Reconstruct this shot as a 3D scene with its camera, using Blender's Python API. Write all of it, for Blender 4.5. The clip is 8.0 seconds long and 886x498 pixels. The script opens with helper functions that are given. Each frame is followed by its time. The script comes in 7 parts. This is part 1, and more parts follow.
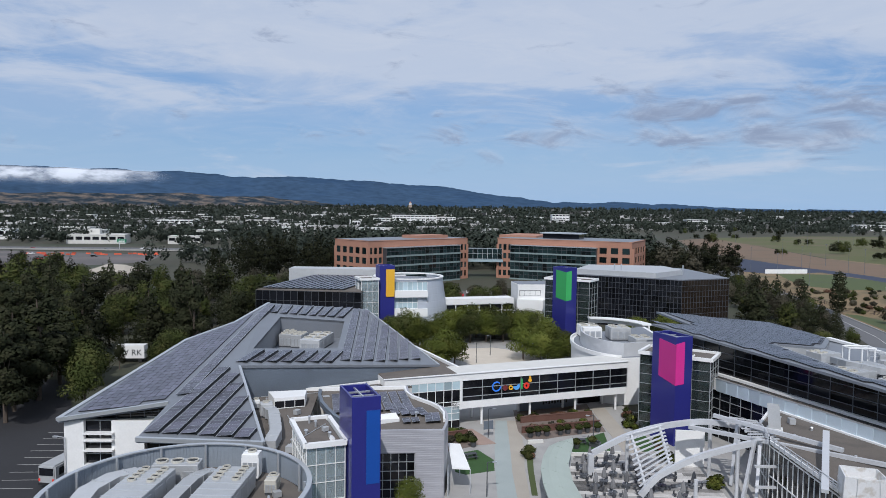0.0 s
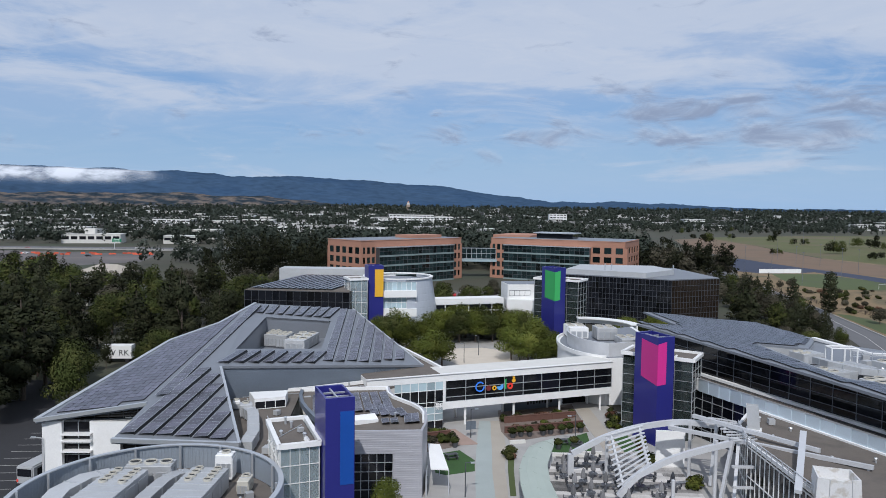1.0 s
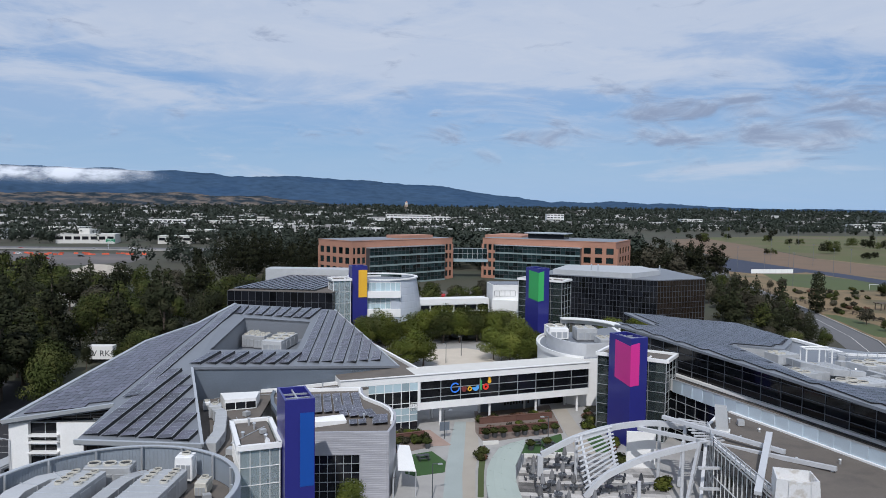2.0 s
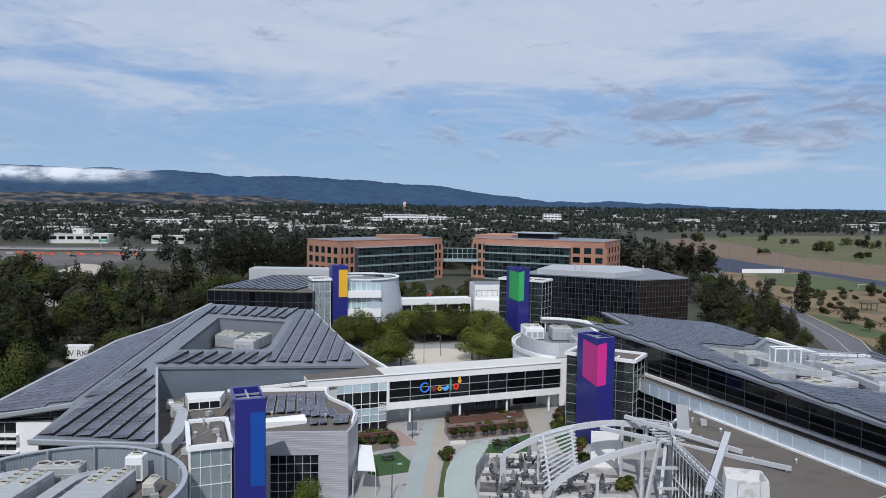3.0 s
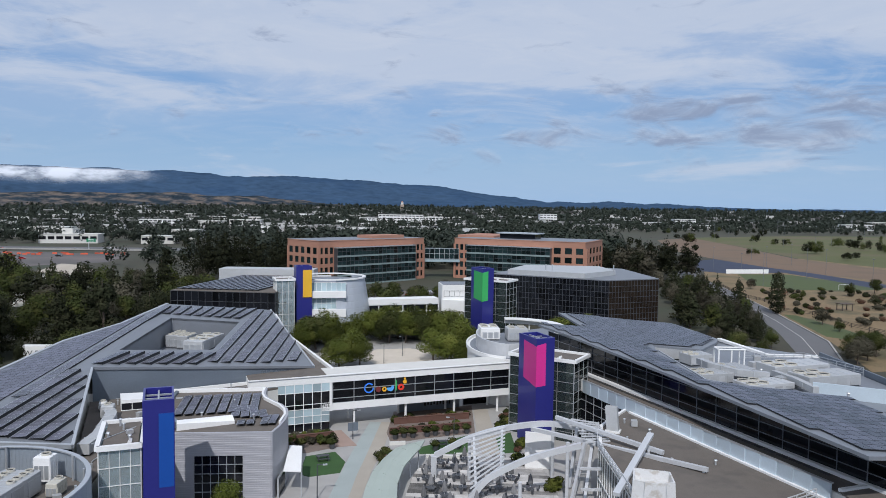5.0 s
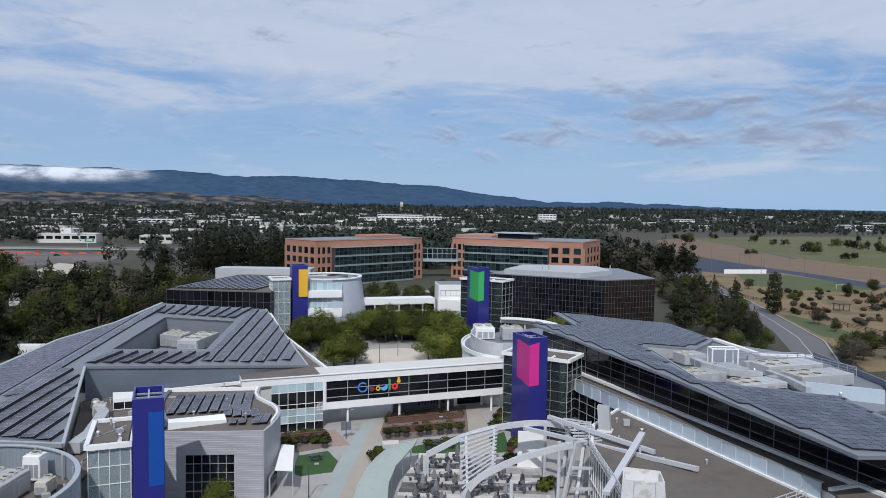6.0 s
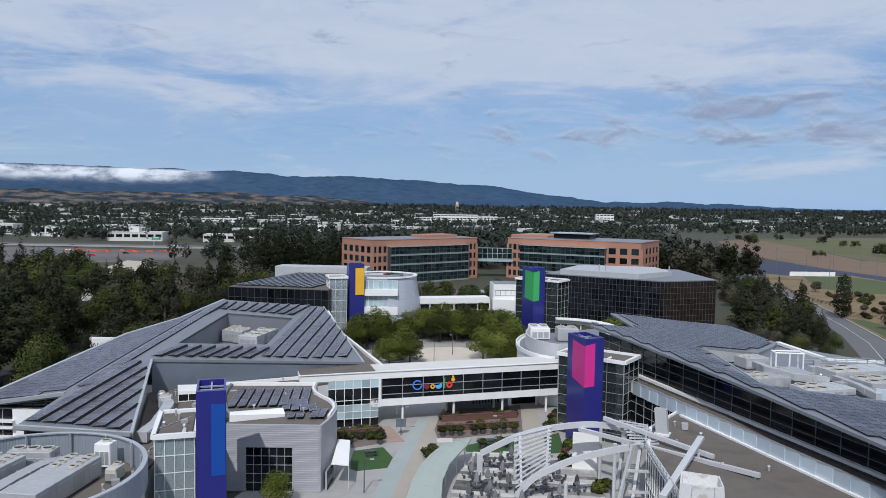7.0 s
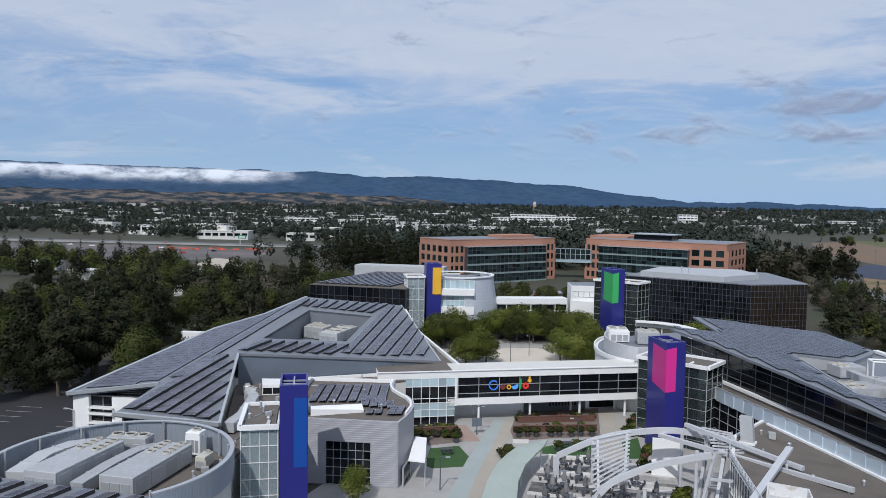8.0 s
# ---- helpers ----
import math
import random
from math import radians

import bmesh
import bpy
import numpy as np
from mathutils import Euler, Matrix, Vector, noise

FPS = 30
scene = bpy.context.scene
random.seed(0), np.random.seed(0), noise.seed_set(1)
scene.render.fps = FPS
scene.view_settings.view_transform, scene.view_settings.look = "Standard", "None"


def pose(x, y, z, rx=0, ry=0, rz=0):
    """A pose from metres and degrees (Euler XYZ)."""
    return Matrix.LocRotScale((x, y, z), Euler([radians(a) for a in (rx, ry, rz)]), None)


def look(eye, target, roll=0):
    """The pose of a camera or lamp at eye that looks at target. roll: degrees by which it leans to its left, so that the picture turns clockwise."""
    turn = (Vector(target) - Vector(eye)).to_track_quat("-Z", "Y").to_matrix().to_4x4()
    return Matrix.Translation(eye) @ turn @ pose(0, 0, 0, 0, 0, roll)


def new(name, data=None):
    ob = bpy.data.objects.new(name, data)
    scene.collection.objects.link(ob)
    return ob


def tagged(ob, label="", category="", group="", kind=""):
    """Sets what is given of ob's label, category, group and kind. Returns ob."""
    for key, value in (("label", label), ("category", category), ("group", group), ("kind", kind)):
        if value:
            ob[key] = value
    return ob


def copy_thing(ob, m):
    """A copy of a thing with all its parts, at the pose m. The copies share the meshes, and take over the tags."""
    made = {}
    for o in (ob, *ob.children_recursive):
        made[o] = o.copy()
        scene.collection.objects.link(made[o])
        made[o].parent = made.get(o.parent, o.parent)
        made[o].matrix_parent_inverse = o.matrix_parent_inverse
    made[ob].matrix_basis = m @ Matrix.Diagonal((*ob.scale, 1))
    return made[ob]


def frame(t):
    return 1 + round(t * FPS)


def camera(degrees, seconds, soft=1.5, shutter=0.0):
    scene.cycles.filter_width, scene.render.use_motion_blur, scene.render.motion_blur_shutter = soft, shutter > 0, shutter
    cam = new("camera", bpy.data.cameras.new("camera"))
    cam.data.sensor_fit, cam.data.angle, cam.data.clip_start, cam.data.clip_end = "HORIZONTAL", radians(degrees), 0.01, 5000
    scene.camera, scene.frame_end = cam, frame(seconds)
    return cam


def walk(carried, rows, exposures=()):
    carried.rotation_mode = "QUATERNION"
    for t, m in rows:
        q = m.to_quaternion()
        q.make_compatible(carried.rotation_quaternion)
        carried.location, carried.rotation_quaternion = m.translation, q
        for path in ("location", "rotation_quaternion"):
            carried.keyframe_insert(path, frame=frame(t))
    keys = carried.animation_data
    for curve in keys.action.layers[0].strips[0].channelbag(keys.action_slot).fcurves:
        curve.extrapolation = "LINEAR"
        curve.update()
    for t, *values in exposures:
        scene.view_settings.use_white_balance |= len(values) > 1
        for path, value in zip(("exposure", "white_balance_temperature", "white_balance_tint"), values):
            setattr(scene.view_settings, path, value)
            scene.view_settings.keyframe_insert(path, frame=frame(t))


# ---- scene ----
cam = camera(63.9, 8.0, 0.55)
METRES, EYE, TILT, LEAN, TURN = 24.0, 38.0, 1.4, 0.0, 0.0
ROWS = [
    (0.0, 0.0, 0.0, 0.0, 0.07, -4.79, -0.78),
    (0.5, 0.0453, 0.0007, 0.002, 0.01, -4.81, -0.79),
    (1.0, 0.1111, 0.0016, 0.0073, -0.04, -4.83, -0.79),
    (1.5, 0.1927, 0.0032, 0.0124, -0.08, -4.83, -0.79),
    (3.5, 0.6279, 0.0095, 0.0178, -0.16, -4.85, -0.79),
    (4.0, 0.7514, 0.0117, 0.018, -0.15, -4.85, -0.8),
    (4.5, 0.8495, 0.0129, 0.025, -0.14, -4.84, -0.8),
    (6.0, 0.9558, 0.0149, 0.0194, -0.17, -4.83, -0.87),
    (6.5, 0.9539, 0.0111, 0.0177, 0.71, -4.85, -0.86),
    (7.0, 0.9578, 0.0003, 0.0151, 4.3, -4.9, -0.81),
    (7.5, 0.9478, -0.0026, 0.0132, 5.83, -4.92, -0.8),
    (8.0, 0.9565, -0.0143, 0.0172, 10.5, -4.98, -0.7),
]
walk(cam, [(t, pose(0, 0, EYE, TILT, LEAN, TURN) @ pose(METRES * x, METRES * y, METRES * z, 90 + pitch, roll, yaw)) for t, x, y, z, yaw, pitch, roll in ROWS], [(0.0, -0.13, 6060, 11), (8.0, -0.13, 6060, 11)])

# ---- light ----
world = bpy.data.worlds.new("sky")
scene.world = world
world.use_nodes = True
SUN_WAY = Vector((0.10, 0.95, -1.0)).normalized()
SKY_STRENGTH, SUN_STRENGTH = 0.085, 3.2


def build_sky():
    nt = world.node_tree
    nt.nodes.clear()
    N, L = nt.nodes.new, nt.links.new
    out, bg = N("ShaderNodeOutputWorld"), N("ShaderNodeBackground")
    bg.inputs["Strength"].default_value = SKY_STRENGTH
    sky = N("ShaderNodeTexSky")
    sky.sky_type, sky.sun_disc = "NISHITA", False
    up = -SUN_WAY
    sky.sun_elevation = math.asin(up.z)
    sky.sun_rotation = math.atan2(up.x, up.y)
    sky.air_density, sky.dust_density, sky.ozone_density = 1.0, 0.6, 1.6
    co = N("ShaderNodeTexCoord")
    sep = N("ShaderNodeSeparateXYZ")
    L(co.outputs["Generated"], sep.inputs[0])

    def math_node(op, a, b=None):
        n = N("ShaderNodeMath")
        n.operation = op
        for k, v in enumerate((a, b)):
            if v is None:
                continue
            if isinstance(v, (int, float)):
                n.inputs[k].default_value = v
            else:
                L(v, n.inputs[k])
        return n.outputs[0]

    # cloud layers lie on a sheet overhead, so they crowd towards the horizon
    zz = math_node("ADD", math_node("MAXIMUM", sep.outputs["Z"], 0.0), 0.16)
    px, py = math_node("DIVIDE", sep.outputs["X"], zz), math_node("DIVIDE", sep.outputs["Y"], zz)
    comb = N("ShaderNodeCombineXYZ")
    L(px, comb.inputs[0]), L(py, comb.inputs[1])

    def cloud(scale, stretch, offset, low, high, detail=7.0, rough=0.58, distort=0.4):
        mp = N("ShaderNodeMapping")
        mp.inputs["Scale"].default_value = (scale * stretch, scale, 1)
        mp.inputs["Location"].default_value = offset
        L(comb.outputs[0], mp.inputs["Vector"])
        nz = N("ShaderNodeTexNoise")
        nz.inputs["Scale"].default_value = 1.0
        nz.inputs["Detail"].default_value, nz.inputs["Roughness"].default_value = detail, rough
        nz.inputs["Distortion"].default_value = distort
        L(mp.outputs[0], nz.inputs["Vector"])
        r = N("ShaderNodeMapRange")
        r.interpolation_type = "SMOOTHSTEP"
        r.inputs["From Min"].default_value, r.inputs["From Max"].default_value = low, high
        L(nz.outputs["Fac"], r.inputs["Value"])
        return r.outputs[0]

    def mix(fac, a, b):
        m = N("ShaderNodeMix")
        m.data_type = "RGBA"
        for sock, v in ((m.inputs["Factor"], fac), (m.inputs["A"], a), (m.inputs["B"], b)):
            if isinstance(v, (int, float)):
                sock.default_value = v
            elif isinstance(v, tuple):
                sock.default_value = v
            else:
                L(v, sock)
        return m.outputs["Result"]

    def rising(z0, z1, a, b):
        r = N("ShaderNodeMapRange")
        r.interpolation_type = "SMOOTHSTEP"
        for k, v in (("From Min", z0), ("From Max", z1), ("To Min", a), ("To Max", b)):
            r.inputs[k].default_value = v
        L(sep.outputs["Z"], r.inputs["Value"])
        return r.outputs[0]

    # bearing and elevation, for the low banks seen from the side
    bearing = math_node("ARCTAN2", sep.outputs["X"], sep.outputs["Y"])
    height = math_node("ARCSINE", sep.outputs["Z"])

    def bank(sx, sz, offset, low, high, push=None, detail=6.0, rough=0.55):
        cb = N("ShaderNodeCombineXYZ")
        L(math_node("MULTIPLY", bearing, sx), cb.inputs[0]), L(math_node("MULTIPLY", height, sz), cb.inputs[1])
        cb.inputs[2].default_value = offset[2]
        ad = N("ShaderNodeVectorMath")
        ad.operation = "ADD"
        L(cb.outputs[0], ad.inputs[0])
        ad.inputs[1].default_value = offset
        nz = N("ShaderNodeTexNoise")
        nz.inputs["Scale"].default_value, nz.inputs["Detail"].default_value, nz.inputs["Roughness"].default_value = 1.0, detail, rough
        nz.inputs["Distortion"].default_value = 0.5
        L(ad.outputs[0], nz.inputs["Vector"])
        v = nz.outputs["Fac"] if push is None else math_node("ADD", nz.outputs["Fac"], push)
        r = N("ShaderNodeMapRange")
        r.interpolation_type = "SMOOTHSTEP"
        r.inputs["From Min"].default_value, r.inputs["From Max"].default_value = low, high
        L(v, r.inputs["Value"])
        return r.outputs[0]

    def heap(b0, h0, bw, hw, amount):
        """A mass of cloud round one bearing and elevation, in degrees."""
        u = math_node("DIVIDE", math_node("SUBTRACT", bearing, radians(b0)), radians(bw))
        w = math_node("DIVIDE", math_node("SUBTRACT", height, radians(h0)), radians(hw))
        d = math_node("ADD", math_node("MULTIPLY", u, u), math_node("MULTIPLY", w, w))
        return math_node("DIVIDE", amount, math_node("ADD", 1.0, math_node("MULTIPLY", d, d)))

    veil = cloud(0.75, 0.8, (3.1, 0.4, 0), 0.30, 0.62, 8.0, 0.6, 0.6)
    sheet_edge = bank(3.2, 15.0, (4.2, 1.7, 2.0), 0.44, 0.60, math_node("SUBTRACT", rising(0.10, 0.26, 0.0, 0.26), 0.10), 9.0, 0.6)
    wisps = cloud(2.6, 0.75, (1.3, 5.2, 0), 0.42, 0.70, 10.0, 0.66, 0.9)
    mass = math_node("ADD", heap(25.0, 6.6, 13.0, 2.0, 0.24), heap(4.0, 5.6, 9.0, 1.2, 0.10))
    lit = bank(12.0, 40.0, (2.3, 0.82, 0.4), 0.56, 0.86, mass, 7.0, 0.62)
    puffs = bank(12.0, 40.0, (2.3, 1.0, 0.4), 0.58, 0.84, mass, 7.0, 0.62)
    haze = rising(0.0, 0.10, 0.80, 0.0)
    WHITE, GREY, PALE, DEEP = (7.5, 8.0, 8.9, 1), (3.4, 4.1, 5.6, 1), (4.5, 6.6, 9.2, 1), (2.5, 4.9, 9.2, 1)
    c = mix(0.5, sky.outputs[0], DEEP)
    c = mix(haze, c, PALE)
    c = mix(math_node("MULTIPLY", math_node("MULTIPLY", veil, rising(0.05, 0.19, 0.10, 1.0)), 0.45), c, WHITE)
    c = mix(math_node("MULTIPLY", sheet_edge, 0.66), c, WHITE)
    c = mix(math_node("MULTIPLY", math_node("MULTIPLY", wisps, rising(0.05, 0.18, 0.10, 1.0)), 0.55), c, WHITE)
    c = mix(math_node("MULTIPLY", math_node("MULTIPLY", lit, rising(0.04, 0.08, 0.0, 1.0)), 0.55), c, WHITE)
    c = mix(math_node("MULTIPLY", math_node("MULTIPLY", puffs, rising(0.03, 0.07, 0.0, 1.0)), 0.85), c, GREY)
    L(c, bg.inputs["Color"])
    L(bg.outputs[0], out.inputs["Surface"])


build_sky()
sun = new("sun", bpy.data.lights.new("sun", "SUN"))
sun.data.energy, sun.data.angle, sun.data.color = SUN_STRENGTH, radians(0.5), (1.0, 0.95, 0.88)
sun.matrix_world = look((0, 0, 300), Vector((0, 0, 300)) + SUN_WAY)


# ---- materials ----
def mat(name, col, rough=0.6, metal=0.0, vary=0.12, scale=0.6, fine=12.0, bump=0.15, by_object=0.0, by_island=0.0, spec=0.5, stain=None, coat=0.0, stain_from=0.48, stain_to=0.66):
    """A surface with stains at one scale, grain at another and fine relief; scales are per metre."""
    m = bpy.data.materials.new(name)
    m.use_nodes = True
    nt = m.node_tree
    N, L = nt.nodes.new, nt.links.new
    p = nt.nodes["Principled BSDF"]
    p.inputs["Metallic"].default_value, p.inputs["Specular IOR Level"].default_value = metal, spec
    p.inputs["Coat Weight"].default_value = coat
    geo = N("ShaderNodeNewGeometry")
    big, small = N("ShaderNodeTexNoise"), N("ShaderNodeTexNoise")
    for n, s, d in ((big, scale, 5), (small, fine, 3)):
        n.inputs["Scale"].default_value, n.inputs["Detail"].default_value = s, d
        L(geo.outputs["Position"], n.inputs["Vector"])
    add = N("ShaderNodeMath")
    add.operation = "ADD"
    L(big.outputs["Fac"], add.inputs[0]), L(small.outputs["Fac"], add.inputs[1])
    last = add.outputs[0]
    for amount, kind in ((by_object, "obj"), (by_island, "isl")):
        if amount:
            src = N("ShaderNodeObjectInfo").outputs["Random"] if kind == "obj" else geo.outputs["Random Per Island"]
            ma = N("ShaderNodeMath")
            ma.operation = "MULTIPLY_ADD"
            ma.inputs[1].default_value = amount / max(vary, 0.01)
            L(src, ma.inputs[0]), L(last, ma.inputs[2])
            sb = N("ShaderNodeMath")
            sb.operation = "SUBTRACT"
            sb.inputs[1].default_value = 0.5 * amount / max(vary, 0.01)
            L(ma.outputs[0], sb.inputs[0])
            last = sb.outputs[0]
    mr = N("ShaderNodeMapRange")
    mr.clamp = False
    mr.inputs["From Min"].default_value, mr.inputs["From Max"].default_value = 0.6, 1.4
    mr.inputs["To Min"].default_value, mr.inputs["To Max"].default_value = 1 - vary, 1 + vary
    L(last, mr.inputs["Value"])
    mul = N("ShaderNodeVectorMath")
    mul.operation = "SCALE"
    if stain:
        sm = N("ShaderNodeMix")
        sm.data_type = "RGBA"
        rr = N("ShaderNodeMapRange")
        rr.inputs["From Min"].default_value, rr.inputs["From Max"].default_value = stain_from, stain_to
        L(big.outputs["Fac"], rr.inputs["Value"]), L(rr.outputs[0], sm.inputs["Factor"])
        sm.inputs["A"].default_value, sm.inputs["B"].default_value = (*col, 1), (*stain, 1)
        L(sm.outputs["Result"], mul.inputs[0])
    else:
        mul.inputs[0].default_value = col
    L(mr.outputs[0], mul.inputs["Scale"])
    L(mul.outputs[0], p.inputs["Base Color"])
    rg = N("ShaderNodeMapRange")
    rg.inputs["To Min"].default_value, rg.inputs["To Max"].default_value = max(0.02, rough - 0.08), min(1, rough + 0.08)
    L(small.outputs["Fac"], rg.inputs["Value"]), L(rg.outputs[0], p.inputs["Roughness"])
    if bump:
        b = N("ShaderNodeBump")
        b.inputs["Strength"].default_value, b.inputs["Distance"].default_value = bump, 0.05
        L(small.outputs["Fac"], b.inputs["Height"]), L(b.outputs[0], p.inputs["Normal"])
    return m


def clear_glass(name, tint, clear=0.6):
    m = bpy.data.materials.new(name)
    m.use_nodes = True
    nt = m.node_tree
    N, L = nt.nodes.new, nt.links.new
    nt.nodes.remove(nt.nodes["Principled BSDF"])
    out = nt.nodes["Material Output"]
    tr, di, gl, mx, mx2, fr = N("ShaderNodeBsdfTransparent"), N("ShaderNodeBsdfDiffuse"), N("ShaderNodeBsdfGlossy"), N("ShaderNodeMixShader"), N("ShaderNodeMixShader"), N("ShaderNodeFresnel")
    tr.inputs[0].default_value = di.inputs[0].default_value = (*tint, 1)
    gl.inputs["Roughness"].default_value = 0.03
    fr.inputs["IOR"].default_value = 1.7
    mx.inputs[0].default_value = 1 - clear
    L(tr.outputs[0], mx.inputs[1]), L(di.outputs[0], mx.inputs[2])
    L(fr.outputs[0], mx2.inputs[0]), L(mx.outputs[0], mx2.inputs[1]), L(gl.outputs[0], mx2.inputs[2])
    L(mx2.outputs[0], out.inputs["Surface"])
    return m


def striped(name, col, rough, metal, step, depth, vertical=False, vary=0.08):
    """Cladding with fine joints every `step` metres, in relief and slightly darker."""
    m = mat(name, col, rough, metal, vary, 0.3, 6.0, 0.0)
    nt = m.node_tree
    N, L = nt.nodes.new, nt.links.new
    p = nt.nodes["Principled BSDF"]
    geo, sep = N("ShaderNodeNewGeometry"), N("ShaderNodeSeparateXYZ")
    L(geo.outputs["Position"], sep.inputs[0])
    if vertical:
        a = N("ShaderNodeMath")
        a.operation = "ADD"
        L(sep.outputs[0], a.inputs[0]), L(sep.outputs[1], a.inputs[1])
        src = a.outputs[0]
    else:
        src = sep.outputs[2]
    w = N("ShaderNodeMath")
    w.operation = "PINGPONG"
    w.inputs[1].default_value = step / 2
    L(src, w.inputs[0])
    r = N("ShaderNodeMapRange")
    r.inputs["From Max"].default_value = step * 0.12
    L(w.outputs[0], r.inputs["Value"])
    b = N("ShaderNodeBump")
    b.inputs["Strength"].default_value, b.inputs["Distance"].default_value = 0.8, depth
    L(r.outputs[0], b.inputs["Height"]), L(b.outputs[0], p.inputs["Normal"])
    return m


WHITE = mat("white_paint", (0.78, 0.78, 0.77), 0.45, vary=0.06, scale=0.5, fine=5, bump=0.04)
CREAM = mat("off_white_stucco", (0.60, 0.59, 0.555), 0.7, vary=0.07, fine=10)
GREYMETAL = striped("grey_horizontal_siding", (0.36, 0.36, 0.39), 0.5, 0.08, 0.30, 0.03)
DRUMMETAL = striped("silver_blue_drum_cladding", (0.44, 0.47, 0.52), 0.4, 0.2, 1.9, 0.03)
SEAM = striped("pale_blue_standing_seam", (0.34, 0.385, 0.44), 0.4, 0.35, 0.42, 0.04, True)
ZINC = mat("blue_grey_zinc", (0.17, 0.20, 0.24), 0.45, 0.35, 0.10, 0.25, 5)
ROOFMETAL = mat("grey_roof_membrane", (0.20, 0.215, 0.24), 0.5, 0.2, 0.10, 0.2, 6)
PALEPANEL = mat("pale_blue_parapet_panel", (0.52, 0.60, 0.66), 0.35, 0.15, 0.06, 0.4, 5, 0.03, by_object=0.10)
BROWNROOF = mat("brown_gravel_roof", (0.138, 0.120, 0.104), 0.95, 0, 0.20, 0.35, 14, 0.4, stain=(0.100, 0.088, 0.078))
BLUE = mat("royal_blue_metal_panel", (0.025, 0.027, 0.20), 0.35, 0.1, 0.07, 0.3, 4, 0.02, coat=0.2)
LIGHTBLUE = mat("bright_blue_panel", (0.012, 0.075, 0.36), 0.35, 0.1, 0.07, 0.3, 4, 0.02, coat=0.2)
PINK = mat("magenta_panel", (0.50, 0.025, 0.22), 0.4, 0, 0.06, 0.3, 4, 0.02)
PINKB = mat("bright_magenta_panel", (0.62, 0.03, 0.26), 0.4, 0, 0.06, 0.3, 4, 0.02)
GREEN = mat("green_panel", (0.04, 0.33, 0.09), 0.4, 0, 0.06, 0.3, 4, 0.02)
GREENB = mat("bright_green_panel", (0.06, 0.43, 0.12), 0.4, 0, 0.06, 0.3, 4, 0.02)
YELLOW = mat("yellow_panel", (0.75, 0.42, 0.03), 0.4, 0, 0.05, 0.3, 4, 0.02)
DARKGLASS = mat("dark_tinted_glass", (0.008, 0.009, 0.012), 0.07, 0, 0.25, 0.3, 0.8, 0.0, by_object=0.5, spec=0.42)
SPANDREL = mat("dark_spandrel_glass", (0.022, 0.024, 0.030), 0.16, 0, 0.2, 0.3, 2, 0.0, by_object=0.3)
GREENGLASS = mat("green_tinted_glass", (0.014, 0.026, 0.028), 0.08, 0, 0.2, 0.3, 2, 0.0, by_object=0.6, spec=0.45)
PALEGLASS = mat("pale_blue_fritted_glass", (0.36, 0.46, 0.50), 0.12, 0, 0.08, 0.5, 3, 0.0, by_object=0.2)
BANDGLASS = mat("pale_green_spandrel", (0.22, 0.28, 0.28), 0.25, 0, 0.1, 0.4, 3, 0.0)
CLEAR = clear_glass("clear_greenish_glass", (0.80, 0.92, 0.95), 0.74)
TINTED = clear_glass("tinted_greenish_glass", (0.34, 0.44, 0.44), 0.93)
MIDALU = mat("grey_anodised_aluminium", (0.17, 0.18, 0.20), 0.4, 0.3, 0.08, 0.8, 8, 0.03)
ALU = mat("silver_aluminium", (0.55, 0.57, 0.59), 0.35, 0.6, 0.06, 0.8, 8, 0.03)
DARKALU = mat("dark_anodised_aluminium", (0.09, 0.095, 0.105), 0.4, 0.4, 0.08, 0.8, 8, 0.03)
STEEL = mat("silver_painted_steel", (0.58, 0.59, 0.61), 0.4, 0.25, 0.07, 0.7, 6, 0.04)
PV = mat("solar_cell", (0.078, 0.076, 0.104), 0.30, 0.0, 0.14, 0.4, 6, 0.0, by_object=0.35, by_island=0.35, spec=0.55)
PVEDGE = mat("dark_panel_underside", (0.018, 0.018, 0.022), 0.7)
BRICK = mat("terracotta_cladding", (0.37, 0.19, 0.13), 0.8, 0, 0.09, 0.25, 4, 0.1)
BRICKCAP = mat("terracotta_coping", (0.43, 0.235, 0.165), 0.8, 0, 0.08, 0.25, 4, 0.1)
CONCRETE = mat("pale_concrete", (0.36, 0.35, 0.335), 0.85, 0, 0.12, 0.25, 9, 0.2, stain=(0.29, 0.285, 0.275))
TANPATH = mat("tan_concrete", (0.37, 0.335, 0.285), 0.85, 0, 0.10, 0.25, 9, 0.2)
GREENPATH = mat("pale_green_concrete", (0.33, 0.37, 0.36), 0.85, 0, 0.10, 0.25, 9, 0.2)
SAND = mat("pale_sand", (0.56, 0.50, 0.42), 0.95, 0, 0.08, 0.4, 10, 0.3)
DECK = mat("weathered_deck_board", (0.37, 0.355, 0.34), 0.8, 0, 0.28, 0.8, 12, 0.2, by_object=0.6)
ASPHALT = mat("asphalt", (0.024, 0.024, 0.027), 0.9, 0, 0.18, 0.12, 7, 0.3)
ROADGREY = mat("worn_road_asphalt", (0.125, 0.125, 0.13), 0.9, 0, 0.12, 0.08, 5, 0.2)
LOT = mat("pale_worn_asphalt_lot", (0.105, 0.096, 0.093), 0.9, 0, 0.20, 0.03, 2, 0.2, stain=(0.135, 0.115, 0.108))
LAWN = mat("lawn_grass", (0.035, 0.085, 0.022), 0.95, 0, 0.22, 0.5, 9, 0.5)
FIELD = mat("sports_turf", (0.068, 0.090, 0.028), 0.95, 0, 0.12, 0.04, 1.5, 0.3, stain=(0.060, 0.072, 0.034))
